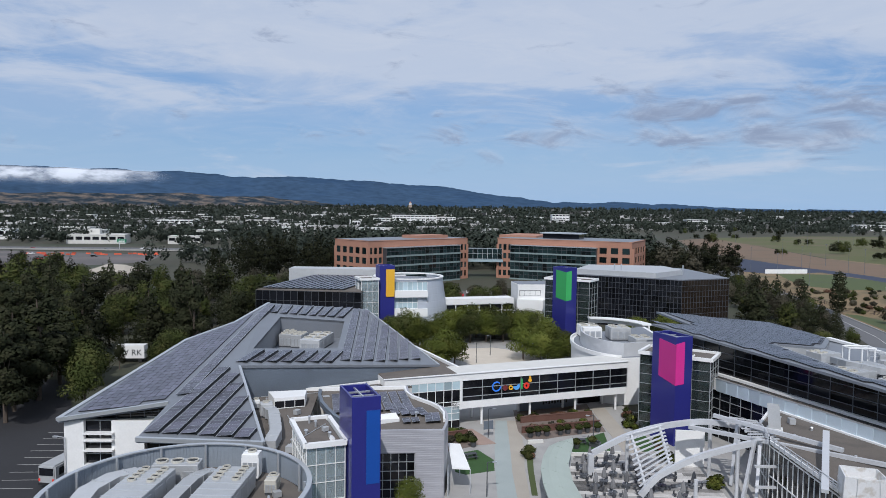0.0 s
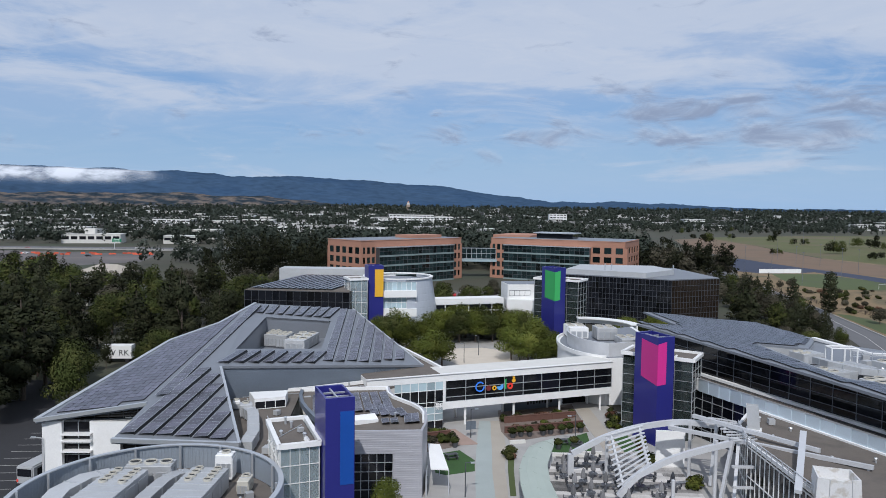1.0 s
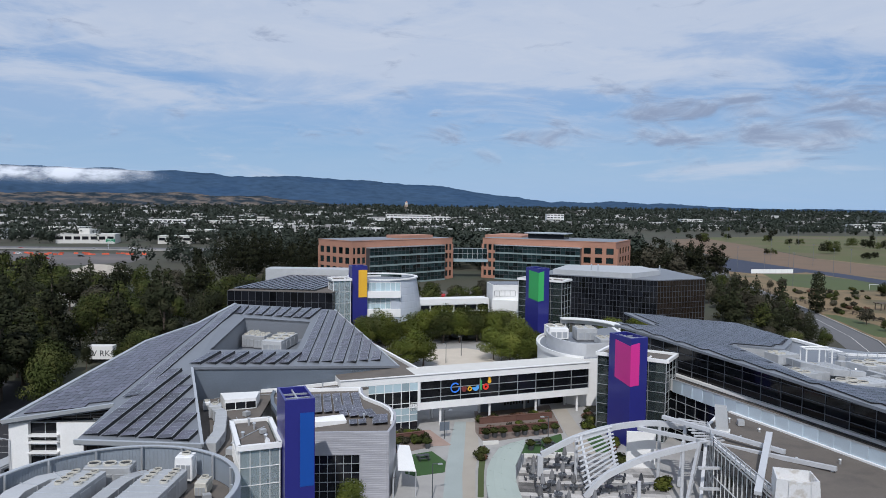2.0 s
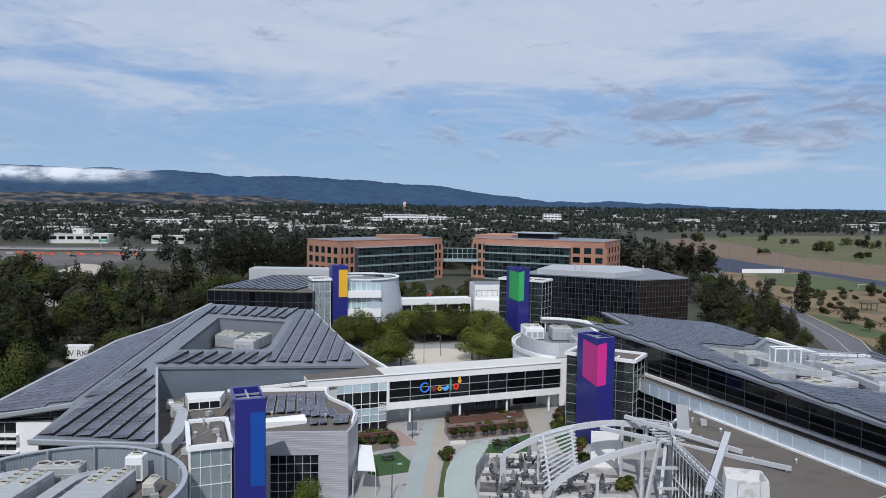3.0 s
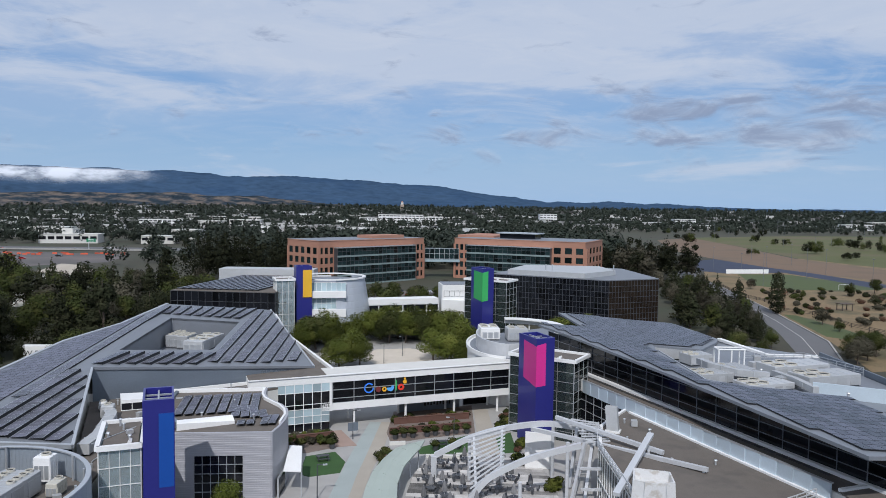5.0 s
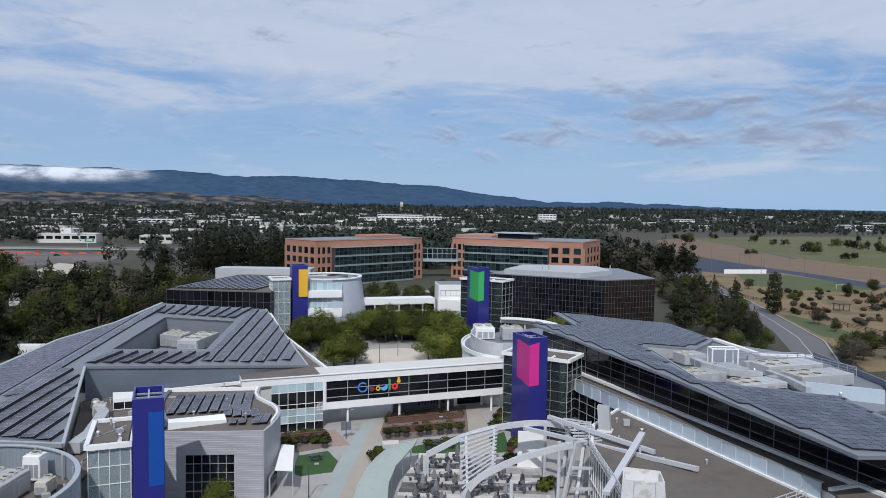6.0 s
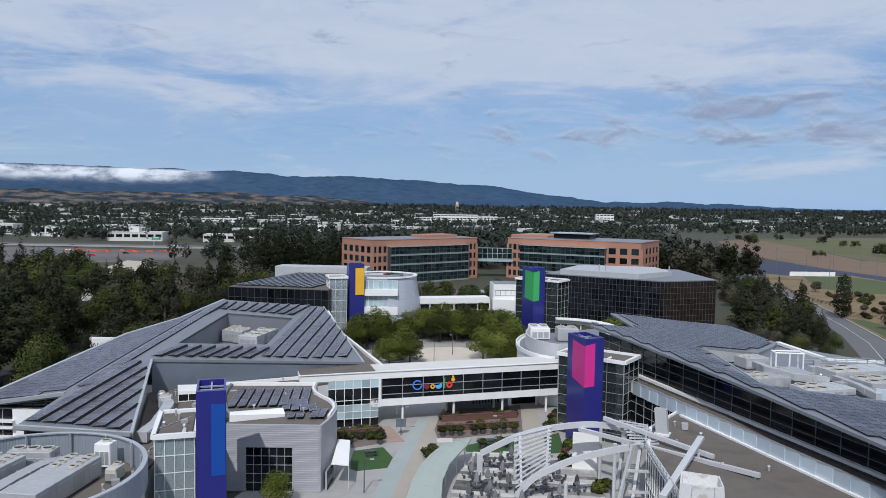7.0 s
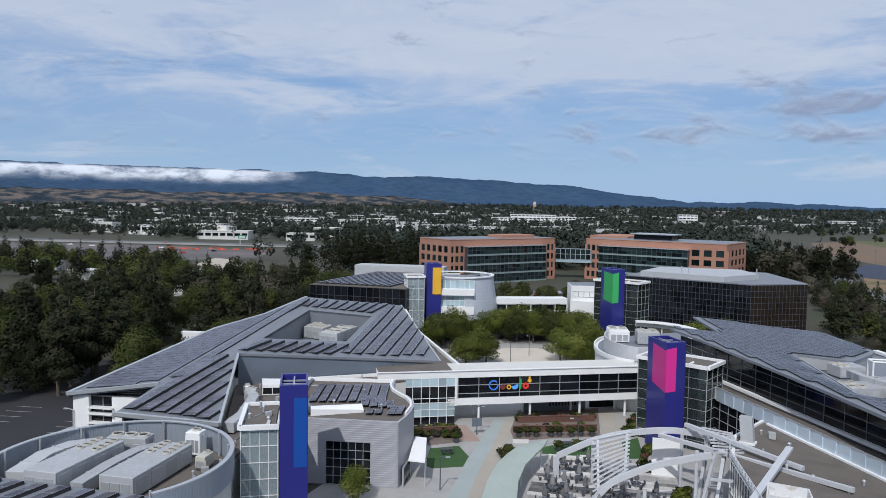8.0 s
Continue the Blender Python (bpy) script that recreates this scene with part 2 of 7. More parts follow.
DRY = mat("dry_summer_grass", (0.200, 0.142, 0.074), 0.95, 0, 0.34, 0.05, 1.2, 0.4, stain=(0.092, 0.078, 0.040), stain_from=0.50, stain_to=0.64)
BARE = mat("bare_tan_earth", (0.165, 0.110, 0.070), 0.95, 0, 0.16, 0.03, 1.2, 0.4, stain=(0.125, 0.092, 0.060))
FAIRWAY = mat("golf_fairway_grass", (0.092, 0.098, 0.030), 0.95, 0, 0.22, 0.012, 0.8, 0.3, stain=(0.108, 0.086, 0.050))
GROUND = mat("mixed_leaf_litter_ground", (0.055, 0.052, 0.034), 0.95, 0, 0.30, 0.02, 0.6, 0.4, stain=(0.036, 0.044, 0.025))
MULCH = mat("brown_planting_bed", (0.17, 0.135, 0.115), 0.95, 0, 0.25, 0.6, 6, 0.5)
CANOPY = mat("pale_green_canopy_roof", (0.36, 0.41, 0.365), 0.5, 0, 0.06, 0.3, 5, 0.05)
FABRIC = mat("grey_umbrella_canvas", (0.17, 0.17, 0.175), 0.9, 0, 0.15, 1.5, 20, 0.3, by_object=0.25)
WEATHERED = mat("rust_brown_retaining_panel", (0.12, 0.06, 0.045), 0.8, 0, 0.15, 0.8, 8, 0.2)
PLASTIC = mat("coloured_court_surface", (0.028, 0.036, 0.066), 0.8, 0, 0.1, 0.05, 2, 0.1)
HVACMAT = mat("galvanised_hvac_casing", (0.42, 0.43, 0.44), 0.5, 0.2, 0.10, 0.7, 6, 0.08, by_object=0.15)
HVACBEIGE = mat("beige_hvac_casing", (0.50, 0.48, 0.42), 0.6, 0.05, 0.10, 0.7, 6, 0.08)
BLACK = mat("black_fan_grille", (0.02, 0.02, 0.022), 0.6)
BARK = mat("tree_bark", (0.09, 0.07, 0.055), 0.95, 0, 0.2, 1.5, 14, 0.6)


def leaf(name, col, alt):
    m = mat(name, col, 0.85, 0, 0.30, 0.35, 3.0, 0.0, by_object=0.34, by_island=0.16, spec=0.08, stain=alt)
    p = m.node_tree.nodes["Principled BSDF"]
    p.inputs["Subsurface Weight"].default_value = 0.0
    return m


LEAF_DARK = leaf("dark_evergreen_leaf", (0.025, 0.029, 0.015), (0.036, 0.037, 0.020))
LEAF_MID = leaf("mid_green_leaf", (0.039, 0.049, 0.015), (0.064, 0.066, 0.022))
LEAF_BRIGHT = leaf("yellow_green_leaf", (0.074, 0.090, 0.018), (0.108, 0.114, 0.025))
LEAF_GREY = leaf("grey_olive_leaf", (0.064, 0.060, 0.042), (0.086, 0.076, 0.056))
# Distant foliage; its green is shifted towards blue to carry haze.
LEAF_FAR = leaf("far_woodland_leaf", (0.026, 0.033, 0.026), (0.038, 0.043, 0.033))
LEAF_RUST = leaf("reddish_shrub_leaf", (0.115, 0.062, 0.042), (0.135, 0.085, 0.055))


# ---- building helpers ----
def thing(name, at=(0, 0, 0), rz=0.0, label="", category="", group="", kind=""):
    ob = new(name)
    ob.empty_display_size = 0.5
    ob.matrix_basis = pose(*at, 0, 0, rz)
    return tagged(ob, label, category, group, kind)


def link_mesh(name, me, material, parent=None, label="", m=None):
    ob = new(name, me)
    if material is not None and not me.materials:
        me.materials.append(material)
    ob.parent = parent
    if m is not None:
        ob.matrix_basis = m
    return tagged(ob, label)


def part(name, bm, material, parent=None, label="", m=None):
    me = bpy.data.meshes.new(name)
    bm.normal_update()
    bm.to_mesh(me)
    bm.free()
    return link_mesh(name, me, material, parent, label, m)


def solid(bm, poly, z0, z1, z1s=None):
    """A closed prism on a polygon; z0, z1 numbers or lists per corner."""
    n = len(poly)
    zb = z0 if isinstance(z0, (list, tuple)) else [z0] * n
    zt = z1 if isinstance(z1, (list, tuple)) else [z1] * n
    lo = [bm.verts.new((p[0], p[1], zb[i])) for i, p in enumerate(poly)]
    hi = [bm.verts.new((p[0], p[1], zt[i])) for i, p in enumerate(poly)]
    area = sum(poly[i][0] * poly[(i + 1) % n][1] - poly[(i + 1) % n][0] * poly[i][1] for i in range(n))
    if area < 0:
        lo.reverse(), hi.reverse()
    bm.faces.new(lo[::-1]), bm.faces.new(hi)
    for i in range(n):
        j = (i + 1) % n
        bm.faces.new((lo[i], lo[j], hi[j], hi[i]))
    return bm


def prism(poly, z0, z1):
    return solid(bmesh.new(), poly, z0, z1)


def boxes(*specs):
    """One mesh of boxes (cx, cy, z0, sx, sy, sz[, turn in degrees])."""
    bm = bmesh.new()
    for s in specs:
        cx, cy, z0, sx, sy, sz = s[:6]
        a = radians(s[6]) if len(s) > 6 else 0
        c, d = math.cos(a), math.sin(a)
        pts = [(cx + x * c - y * d, cy + x * d + y * c) for x, y in ((-sx / 2, -sy / 2), (sx / 2, -sy / 2), (sx / 2, sy / 2), (-sx / 2, sy / 2))]
        solid(bm, pts, z0, z0 + sz)
    return bm


def add_beam(bm, p, q, w, h):
    p, q = Vector(p), Vector(q)
    d = (q - p).normalized()
    side = d.cross(Vector((0, 0, 1)))
    side = Vector((1, 0, 0)) if side.length < 1e-3 else side.normalized()
    up = side.cross(d)
    vs = []
    for o in (p, q):
        for s, u in ((-1, -1), (1, -1), (1, 1), (-1, 1)):
            vs.append(bm.verts.new(o + side * (s * w / 2) + up * (u * h / 2)))
    for f in ((3, 2, 1, 0), (4, 5, 6, 7), (0, 1, 5, 4), (1, 2, 6, 5), (2, 3, 7, 6), (3, 0, 4, 7)):
        bm.faces.new([vs[i] for i in f])
    return bm


def beam(p, q, w, h=None):
    return add_beam(bmesh.new(), p, q, w, h or w)


def tube(p, q, r0, r1=None, n=10):
    bm = bmesh.new()
    p, q = Vector(p), Vector(q)
    d = (q - p).normalized()
    a = d.orthogonal().normalized()
    b = d.cross(a)
    r1 = r0 if r1 is None else r1
    A = [bm.verts.new(p + (a * math.cos(t) + b * math.sin(t)) * r0) for t in (2 * math.pi * i / n for i in range(n))]
    B = [bm.verts.new(q + (a * math.cos(t) + b * math.sin(t)) * r1) for t in (2 * math.pi * i / n for i in range(n))]
    for i in range(n):
        bm.faces.new((A[i], A[(i + 1) % n], B[(i + 1) % n], B[i]))
    bm.faces.new(A[::-1]), bm.faces.new(B)
    return bm


def sweep(points, w, h):
    """A bar of rectangular section along a line of points."""
    bm = bmesh.new()
    rings = []
    P = [Vector(p) for p in points]
    for i, p in enumerate(P):
        d = (P[min(i + 1, len(P) - 1)] - P[max(i - 1, 0)]).normalized()
        side = d.cross(Vector((0, 0, 1))).normalized()
        up = side.cross(d)
        rings.append([bm.verts.new(p + side * (s * w / 2) + up * (u * h / 2)) for s, u in ((-1, -1), (1, -1), (1, 1), (-1, 1))])
    for a, b in zip(rings, rings[1:]):
        for k in range(4):
            bm.faces.new((a[k], a[(k + 1) % 4], b[(k + 1) % 4], b[k]))
    bm.faces.new(rings[0][::-1]), bm.faces.new(rings[-1])
    return bm


def wall_strip(line, z0, z1, thick):
    """An upright wall along a plan line, its thickness to the left of the line."""
    bm = bmesh.new()
    P = [Vector((p[0], p[1])) for p in line]
    n = len(P)
    rows = []
    for i, p in enumerate(P):
        d = (P[min(i + 1, n - 1)] - P[max(i - 1, 0)]).normalized()
        o = p + Vector((-d.y, d.x)) * thick
        zb = z0[i] if isinstance(z0, (list, tuple)) else z0
        zt = z1[i] if isinstance(z1, (list, tuple)) else z1
        rows.append([bm.verts.new(v) for v in ((p.x, p.y, zb), (o.x, o.y, zb), (o.x, o.y, zt), (p.x, p.y, zt))])
    for a, b in zip(rows, rows[1:]):
        for k in range(4):
            bm.faces.new((a[(k + 1) % 4], a[k], b[k], b[(k + 1) % 4]))
    bm.faces.new(rows[0]), bm.faces.new(rows[-1][::-1])
    return bm


UNIT = {}


def unit_box(material):
    if material.name not in UNIT:
        bm = prism([(0, 0), (1, 0), (1, 1), (0, 1)], 0, 1)
        me = bpy.data.meshes.new("unit")
        bm.to_mesh(me)
        bm.free()
        me.materials.append(material)
        UNIT[material.name] = me
    return UNIT[material.name]


def placed(name, material, parent, o, ux, uy, uz, label=""):
    """A shared unit box spanned by three vectors from o, in the parent's frame."""
    ob = new(name, unit_box(material))
    ob.parent = parent
    m = Matrix.Identity(4)
    for k, v in enumerate((ux, uy, uz, o)):
        m[0][k], m[1][k], m[2][k] = v[0], v[1], v[2]
    ob.matrix_basis = m
    return tagged(ob, label)


def glazed(parent, p, q, z0, z1, nx, nz, glass, frame=ALU, bar=0.09, proud=0.07, z0q=None, z1q=None, spandrel=None, rows=None, tilt=0.004):
    """A curtain wall from p to q, seen from the right-hand side of that line: panes and bars, each an object."""
    p, q = Vector((p[0], p[1], 0)), Vector((q[0], q[1], 0))
    d = (q - p)
    n = Vector((d.y, -d.x, 0)).normalized()
    z0q, z1q = z0 if z0q is None else z0q, z1 if z1q is None else z1q
    rng = random.Random(int(abs(p.x * 31 + p.y * 17 + z0 * 7) * 10))

    def at(u, w):
        lo, hi = z0 + (z0q - z0) * u, z1 + (z1q - z1) * u
        return p + d * u + Vector((0, 0, lo + (hi - lo) * w))

    ws = [0] + list(rows) + [1] if rows else [k / nz for k in range(nz + 1)]
    for i in range(nx):
        for k in range(len(ws) - 1):
            a, b, c = at(i / nx, ws[k]), at((i + 1) / nx, ws[k]), at(i / nx, ws[k + 1])
            g = spandrel if spandrel and k % 2 == 0 else glass
            lean = n * rng.uniform(-tilt, tilt) * (c - a).length
            placed("pane", g, parent, a - n * 0.06, b - a, n * 0.05, c - a + lean)
    for i in range(nx + 1):
        a, c = at(i / nx, 0), at(i / nx, 1)
        e = d.normalized() * bar
        placed("mullion", frame, parent, a - e / 2, e, n * proud, c - a)
    for w in ws:
        a, b = at(0, w), at(1, w)
        placed("transom", frame, parent, a - Vector((0, 0, bar / 2)), b - a, n * (proud + 0.015), Vector((0, 0, bar)))


def sheet(name, poly, z, material, label="", category="", kind="structure", thick=0.0):
    ob = part(name, prism(poly, z - max(thick, 0.3), z), material)
    return tagged(ob, label, category, kind=kind)


def ell(cx, cy, rx, ry, a0, a1, n, turn=0.0):
    t = radians(turn)
    out = []
    for i in range(n + 1):
        a = radians(a0 + (a1 - a0) * i / n)
        x, y = rx * math.cos(a), ry * math.sin(a)
        out.append((cx + x * math.cos(t) - y * math.sin(t), cy + x * math.sin(t) + y * math.cos(t)))
    return out


# ---- ground ----
sheet("ground", [(-5200, -300), (5200, -300), (5200, 5200), (-5200, 5200)], -0.06, GROUND, "dark mixed ground under trees to the horizon", "ground", thick=0.5)
sheet("car_park", [(-125, 78), (-46, 78), (-50, 112), (-64, 122), (-80, 150), (-125, 150)], -0.02, ASPHALT, "dark asphalt car park with faded white bay lines", "car park")
sheet("courtyard_pavement", [(-14, 70), (60, 70), (52, 125), (36, 132), (30, 160), (26, 200), (-20, 215), (-24, 180), (-2, 128)], 0.0, CONCRETE, "pale concrete courtyard paving", "pavement")
sheet("road", [(110, 160), (118, 160), (126, 181.6), (137.5, 209.4), (143.5, 239), (151.5, 280), (158.6, 322), (164.5, 362), (170, 400), (188, 450), (206, 500), (194, 506), (172, 456), (158, 405), (157, 362), (147.5, 317), (143, 289), (137.5, 256), (129.5, 223), (116, 181)], -0.01, ROADGREY, "worn grey road curving past dry verges", "road")
sheet("dry_ground", [(127, 170), (165, 180), (330, 240), (520, 420), (420, 640), (215, 520), (208, 500), (190, 450), (171.5, 400), (165.5, 362), (159.6, 322), (152.5, 280), (144.5, 239), (138.5, 209)], -0.03, DRY, "dry summer grass between road and sports field", "ground")
sheet("verge_lawn", [(146, 213), (155, 218), (156, 240), (154.5, 262), (150.5, 264), (146, 240), (142, 218)], -0.005, FIELD, "green strip of verge grass", "lawn")
sheet("sports_field", [(185, 366), (197, 347), (225, 348), (246, 355), (243, 392), (234, 432), (203, 430)], 0.0, FIELD, "mown green sports field", "field")
sheet("sports_court", [(182, 456), (197, 434), (227, 440), (238, 446), (242, 400), (243, 357), (262, 372), (256, 440), (246, 484), (239, 560), (210, 532)], 0.01, PLASTIC, "dark blue coated sports courts", "court")
sheet("bare_earth", [(247, 484), (260, 430), (272, 392), (320, 400), (345, 440), (322, 480), (312, 581), (344, 773), (368, 975), (297, 900), (262, 760), (240, 690), (240, 560)], -0.025, BARE, "bare tan earth bank beside the golf course", "ground")
sheet("golf_course", [(333, 488), (350, 440), (700, 420), (1100, 800), (1200, 1250), (560, 1100), (366, 985), (345, 773), (315, 580)], -0.02, FAIRWAY, "green and tan golf fairways", "golf course")
sheet("lot", [(-560, 400), (-240, 400), (-190, 452), (-205, 520), (-330, 545), (-560, 520)], -0.01, LOT, "pale worn asphalt lot with little traffic", "car park")
sheet("freeway", [(-900, 520), (-560, 535), (-330, 556), (-200, 560), (-120, 600), (-120, 640), (-205, 598), (-330, 590), (-560, 575), (-900, 560)], 0.4, ROADGREY, "pale grey freeway with a low barrier", "road")

# ---- western wing: folded roof with solar arrays ----
RA, RB = (-50.2, 91.6, 9.5), (-36.3, 93.3, 11.4)
RP, RG, RH = (-38.9, 158.2, 15.95), (-47.2, 130.1, 12.78), (-41.4, 141.0, 14.34)
RLOW, RTIP, RN = (-35.9, 82.2, 10.2), (-20.8, 82.0, 9.95), (-30.9, 107.5, 13.2)
RF, RR = (-18.3, 168.4, 13.4), (-0.4, 126.1, 9.6)
PIT = [(-31.9, 119.0, 13.65), (-18.8, 127.0, 12.25), (-21.0, 151.7, 13.2), (-33.5, 146.2, 14.8)]


def slab(faces, thick):
    """Roof faces (lists of 3D corners) with a soffit `thick` below."""
    bm = bmesh.new()
    for f in faces:
        solid(bm, [(p[0], p[1]) for p in f], [p[2] - thick for p in f], [p[2] for p in f])
    return bm


west = thing("office_building", (-34, 100, 0), 0, "white office wing with dark glazing under a folded grey roof", "building")


def lp(pts, base):
    return [tuple(Vector(p) - Vector(base)) for p in pts]


WB = (-34, 100, 0)
part("roof", slab([lp([RA, RB, RP, RH, RG], WB)], 0.5), ROOFMETAL, west, "grey sloping metal roof")
part("roof", slab([lp([RLOW, RTIP, RN, RB], WB)], 0.45), ROOFMETAL, west, "grey sloping metal roof")
for f in ([RB, RN, RP], [RN, RR, PIT[1], PIT[0]], [RR, RF, PIT[2], PIT[1]], [RF, RP, PIT[3], PIT[2]], [RP, RN, PIT[0], PIT[3]]):
    part("roof", slab([lp(f, WB)], 0.45), ROOFMETAL, west, "grey sloping metal roof")
pit = bmesh.new()
for a, b in zip(PIT, PIT[1:] + PIT[:1]):
    (ax, ay, az), (bx, by, bz) = lp([a, b], WB)
    pit.faces.new([pit.verts.new(v) for v in ((ax, ay, 9.6), (bx, by, 9.6), (bx, by, bz), (ax, ay, az))])
pit.faces.new([pit.verts.new((*lp([p], WB)[0][:2], 9.6)) for p in PIT])
part("roof_well", pit, ROOFMETAL, west, "sunken plant well in the roof")
# walls under the roof
part("wall", prism([(p[0] + 34, p[1] - 100) for p in ((-22.0, 83.4), (-31.6, 107.2), (-2, 125.6), (-19, 166), (-37, 154), (-45.5, 130), (-48, 94.5), (-35.6, 94.5), (-35.0, 83.6))], 0, 9.2), CREAM, west, "off-white wall")
d0, d1 = Vector((RN[0] + 34, RN[1] - 100)), Vector((RR[0] + 34, RR[1] - 100))
part("wall", wall_strip([d0 + (d1 - d0) * 0.0, d1], [7.0, 7.0], [RN[2] - 0.4, RR[2] - 0.35], 0.4), ZINC, west, "dark zinc wall under the roof edge")
part("fascia", sweep(lp([RN, RR], WB), 0.5, 0.4), ROOFMETAL, west)
part("fascia", sweep(lp([RR, RF], WB), 0.3, 0.35), ALU, west, "pale roof edge")
part("lower_roof", prism([(p[0] + 34, p[1] - 100) for p in ((-11.8, 156.5), (2.7, 125.6), (-0.6, 123.6), (-2.2, 125.4), (-12.4, 154))], 8.4, 9.0), BROWNROOF, west, "brown lower roof strip")
part("parapet", sweep(lp([(-17.0, 167.6, 12.4), (-11.6, 157.2, 9.3), (2.9, 125.8, 9.3)], WB), 0.5, 0.5), WHITE, west, "white parapet")
part("white_panel", wall_strip([d0 + (d1 - d0) * 0.735, d1], 8.5, [9.95, 9.2], 0.5), WHITE, west, "white panel under the eave")
part("fascia", sweep(lp([RTIP, RN], WB), 0.35, 0.4), ALU, west)
part("fascia", sweep(lp([RA, RB], WB), 0.5, 0.5), ALU, west)
part("fascia", sweep(lp([RLOW, RTIP], WB), 0.5, 0.5), ALU, west)
part("fascia", sweep(lp([RA, RG, RH, RP], WB), 0.6, 0.4), ALU, west)
# gable end facing the courtyard: white piers and dark glazing
part("wall", boxes((-14.5, -7.4, 0, 2.6, 0.6, 9.2), (-7.0, -6.8, 0, 5.6, 0.6, 9.0)), WHITE, west, "white panel pier")
glazed(west, (-13.4, -6.95), (-9.4, -6.75), 0, 9.0, 2, 6, DARKGLASS, ALU)
for z in (2.2, 3.0, 5.0, 6.4, 7.3):
    placed("sunshade", WHITE, west, (-13.3, -7.9, z), (3.9, 0.2, 0), (0, 1.0, 0), (0, 0, 0.22))
glazed(west, (-13.4, -6.2), (-2.3, -5.2), 9.0, 9.3, 6, 1, DARKGLASS, DARKALU, z1q=10.8)
part("wall", wall_strip([(-2.2, -6.2), (-1.2, -17.0)], [0, 0], [10.9, 9.8], 0.3), BROWNROOF, west)
glazed(west, (-1.2, -16.9), (12.8, -17.2), 7.4, 9.7, 8, 1, DARKGLASS, DARKALU, z1q=9.5)

# low roof between the wing and the bridge
low = thing("low_roof_block", (-24, 100, 0), 0, "low flat brown-roofed block with white parapet and roof ducts", "building")
LOWP = [(-20.6, 82.2), (-31.5, 108.0), (-0.6, 125.8), (2.2, 124.0), (-9.5, 113.6), (-14, 112), (-19.5, 111), (-17.4, 84.5), (-15.5, 74), (-19, 71)]
part("wall", prism([(x + 24, y - 100) for x, y in LOWP], 0, 7.6), CREAM, low)
part("flat_roof", prism([(x + 24, y - 100) for x, y in LOWP], 7.62, 8.0), BROWNROOF, low, "brown gravel roof")
part("parapet", sweep(lp([(-32.5, 112, 8.15), (-20, 113.5, 8.3), (-9.4, 119.3, 8.3)], (-24, 100, 0)), 0.5, 0.5), WHITE, low, "white kerb")
part("skylight", prism([(-0.5, 2.8), (3.7, 4.4), (3.3, 8), (-2.3, 6.6)], 8.0, 9.6), WHITE, low, "white roof monitor")
glazed(low, (-0.4, 2.7), (3.7, 4.3), 8.1, 9.2, 3, 1, DARKGLASS, WHITE)

# ---- plant enclosure: curved screen ----
RINGC = (-25.0, 66.5)
ring = thing("plant_enclosure", (*RINGC, 0), 0, "curved pale metal screen round rooftop plant", "plant screen")
OUTL = ell(0, 0, 12.3, 12.6, -38, 205, 54)
part("screen_wall", wall_strip(OUTL, 8.1, 10.8, -0.25), SEAM, ring, "pale ribbed metal screen")
part("coping", sweep([(x, y, 10.85) for x, y in OUTL], 0.5, 0.14), ALU, ring)
for k in range(0, 55, 5):
    x, y = OUTL[k]
    part("stanchion", tube((x * 0.965, y * 0.965, 8.1), (x * 0.965, y * 0.965, 11.0), 0.13, n=8), ALU, ring)
part("plinth", prism(ell(0, 0, 12.2, 12.5, 0, 354, 59), 0, 8.1), CREAM, ring)
part("roof_deck", prism(ell(0, 0, 12.1, 12.4, 0, 354, 59), 8.1, 8.2), BROWNROOF, ring, "brown roof deck")

# ---- stair block, blue tower, grey clad block ----
U, Vv = Vector((0.9354, 0.3535, 0)), Vector((-0.3535, 0.9354, 0))


def tower(name, A, B, C, top, label, base=0.0):
    """A tower on the corners left, front, right; the fourth is implied. Open at the top."""
    A, B, C = Vector((*A, 0)), Vector((*B, 0)), Vector((*C, 0))
    D = A + C - B
    t = thing(name, (B.x, B.y, 0), 0, label, "tower")
    q = [(p - B) for p in (B, C, D, A)]
    inner = []
    mid = sum(q, Vector()) / 4
    for i, p in enumerate(q):
        inner.append(p + (mid - p) * 0.14)
    bm = bmesh.new()
    lo = [bm.verts.new((p.x, p.y, base)) for p in q]
    hi = [bm.verts.new((p.x, p.y, top)) for p in q]
    ih = [bm.verts.new((p.x, p.y, top)) for p in inner]
    il = [bm.verts.new((p.x, p.y, top - 2.2)) for p in inner]
    for i in range(4):
        j = (i + 1) % 4
        bm.faces.new((lo[i], lo[j], hi[j], hi[i])), bm.faces.new((hi[i], hi[j], ih[j], ih[i])), bm.faces.new((ih[i], ih[j], il[j], il[i]))
    bm.faces.new(il)
    part("shaft", bm, BLUE, t, "royal blue metal-clad shaft")
    for f in (0.33, 0.66):
        part("cross_beam", beam(inner[0].lerp(inner[3], f) + Vector((0, 0, top - 0.4)), inner[1].lerp(inner[2], f) + Vector((0, 0, top - 0.4)), 0.18), ALU, t)
    part("cross_beam", beam(inner[0].lerp(inner[1], 0.5) + Vector((0, 0, top - 0.35)), inner[3].lerp(inner[2], 0.5) + Vector((0, 0, top - 0.35)), 0.18), ALU, t)
    return t, q


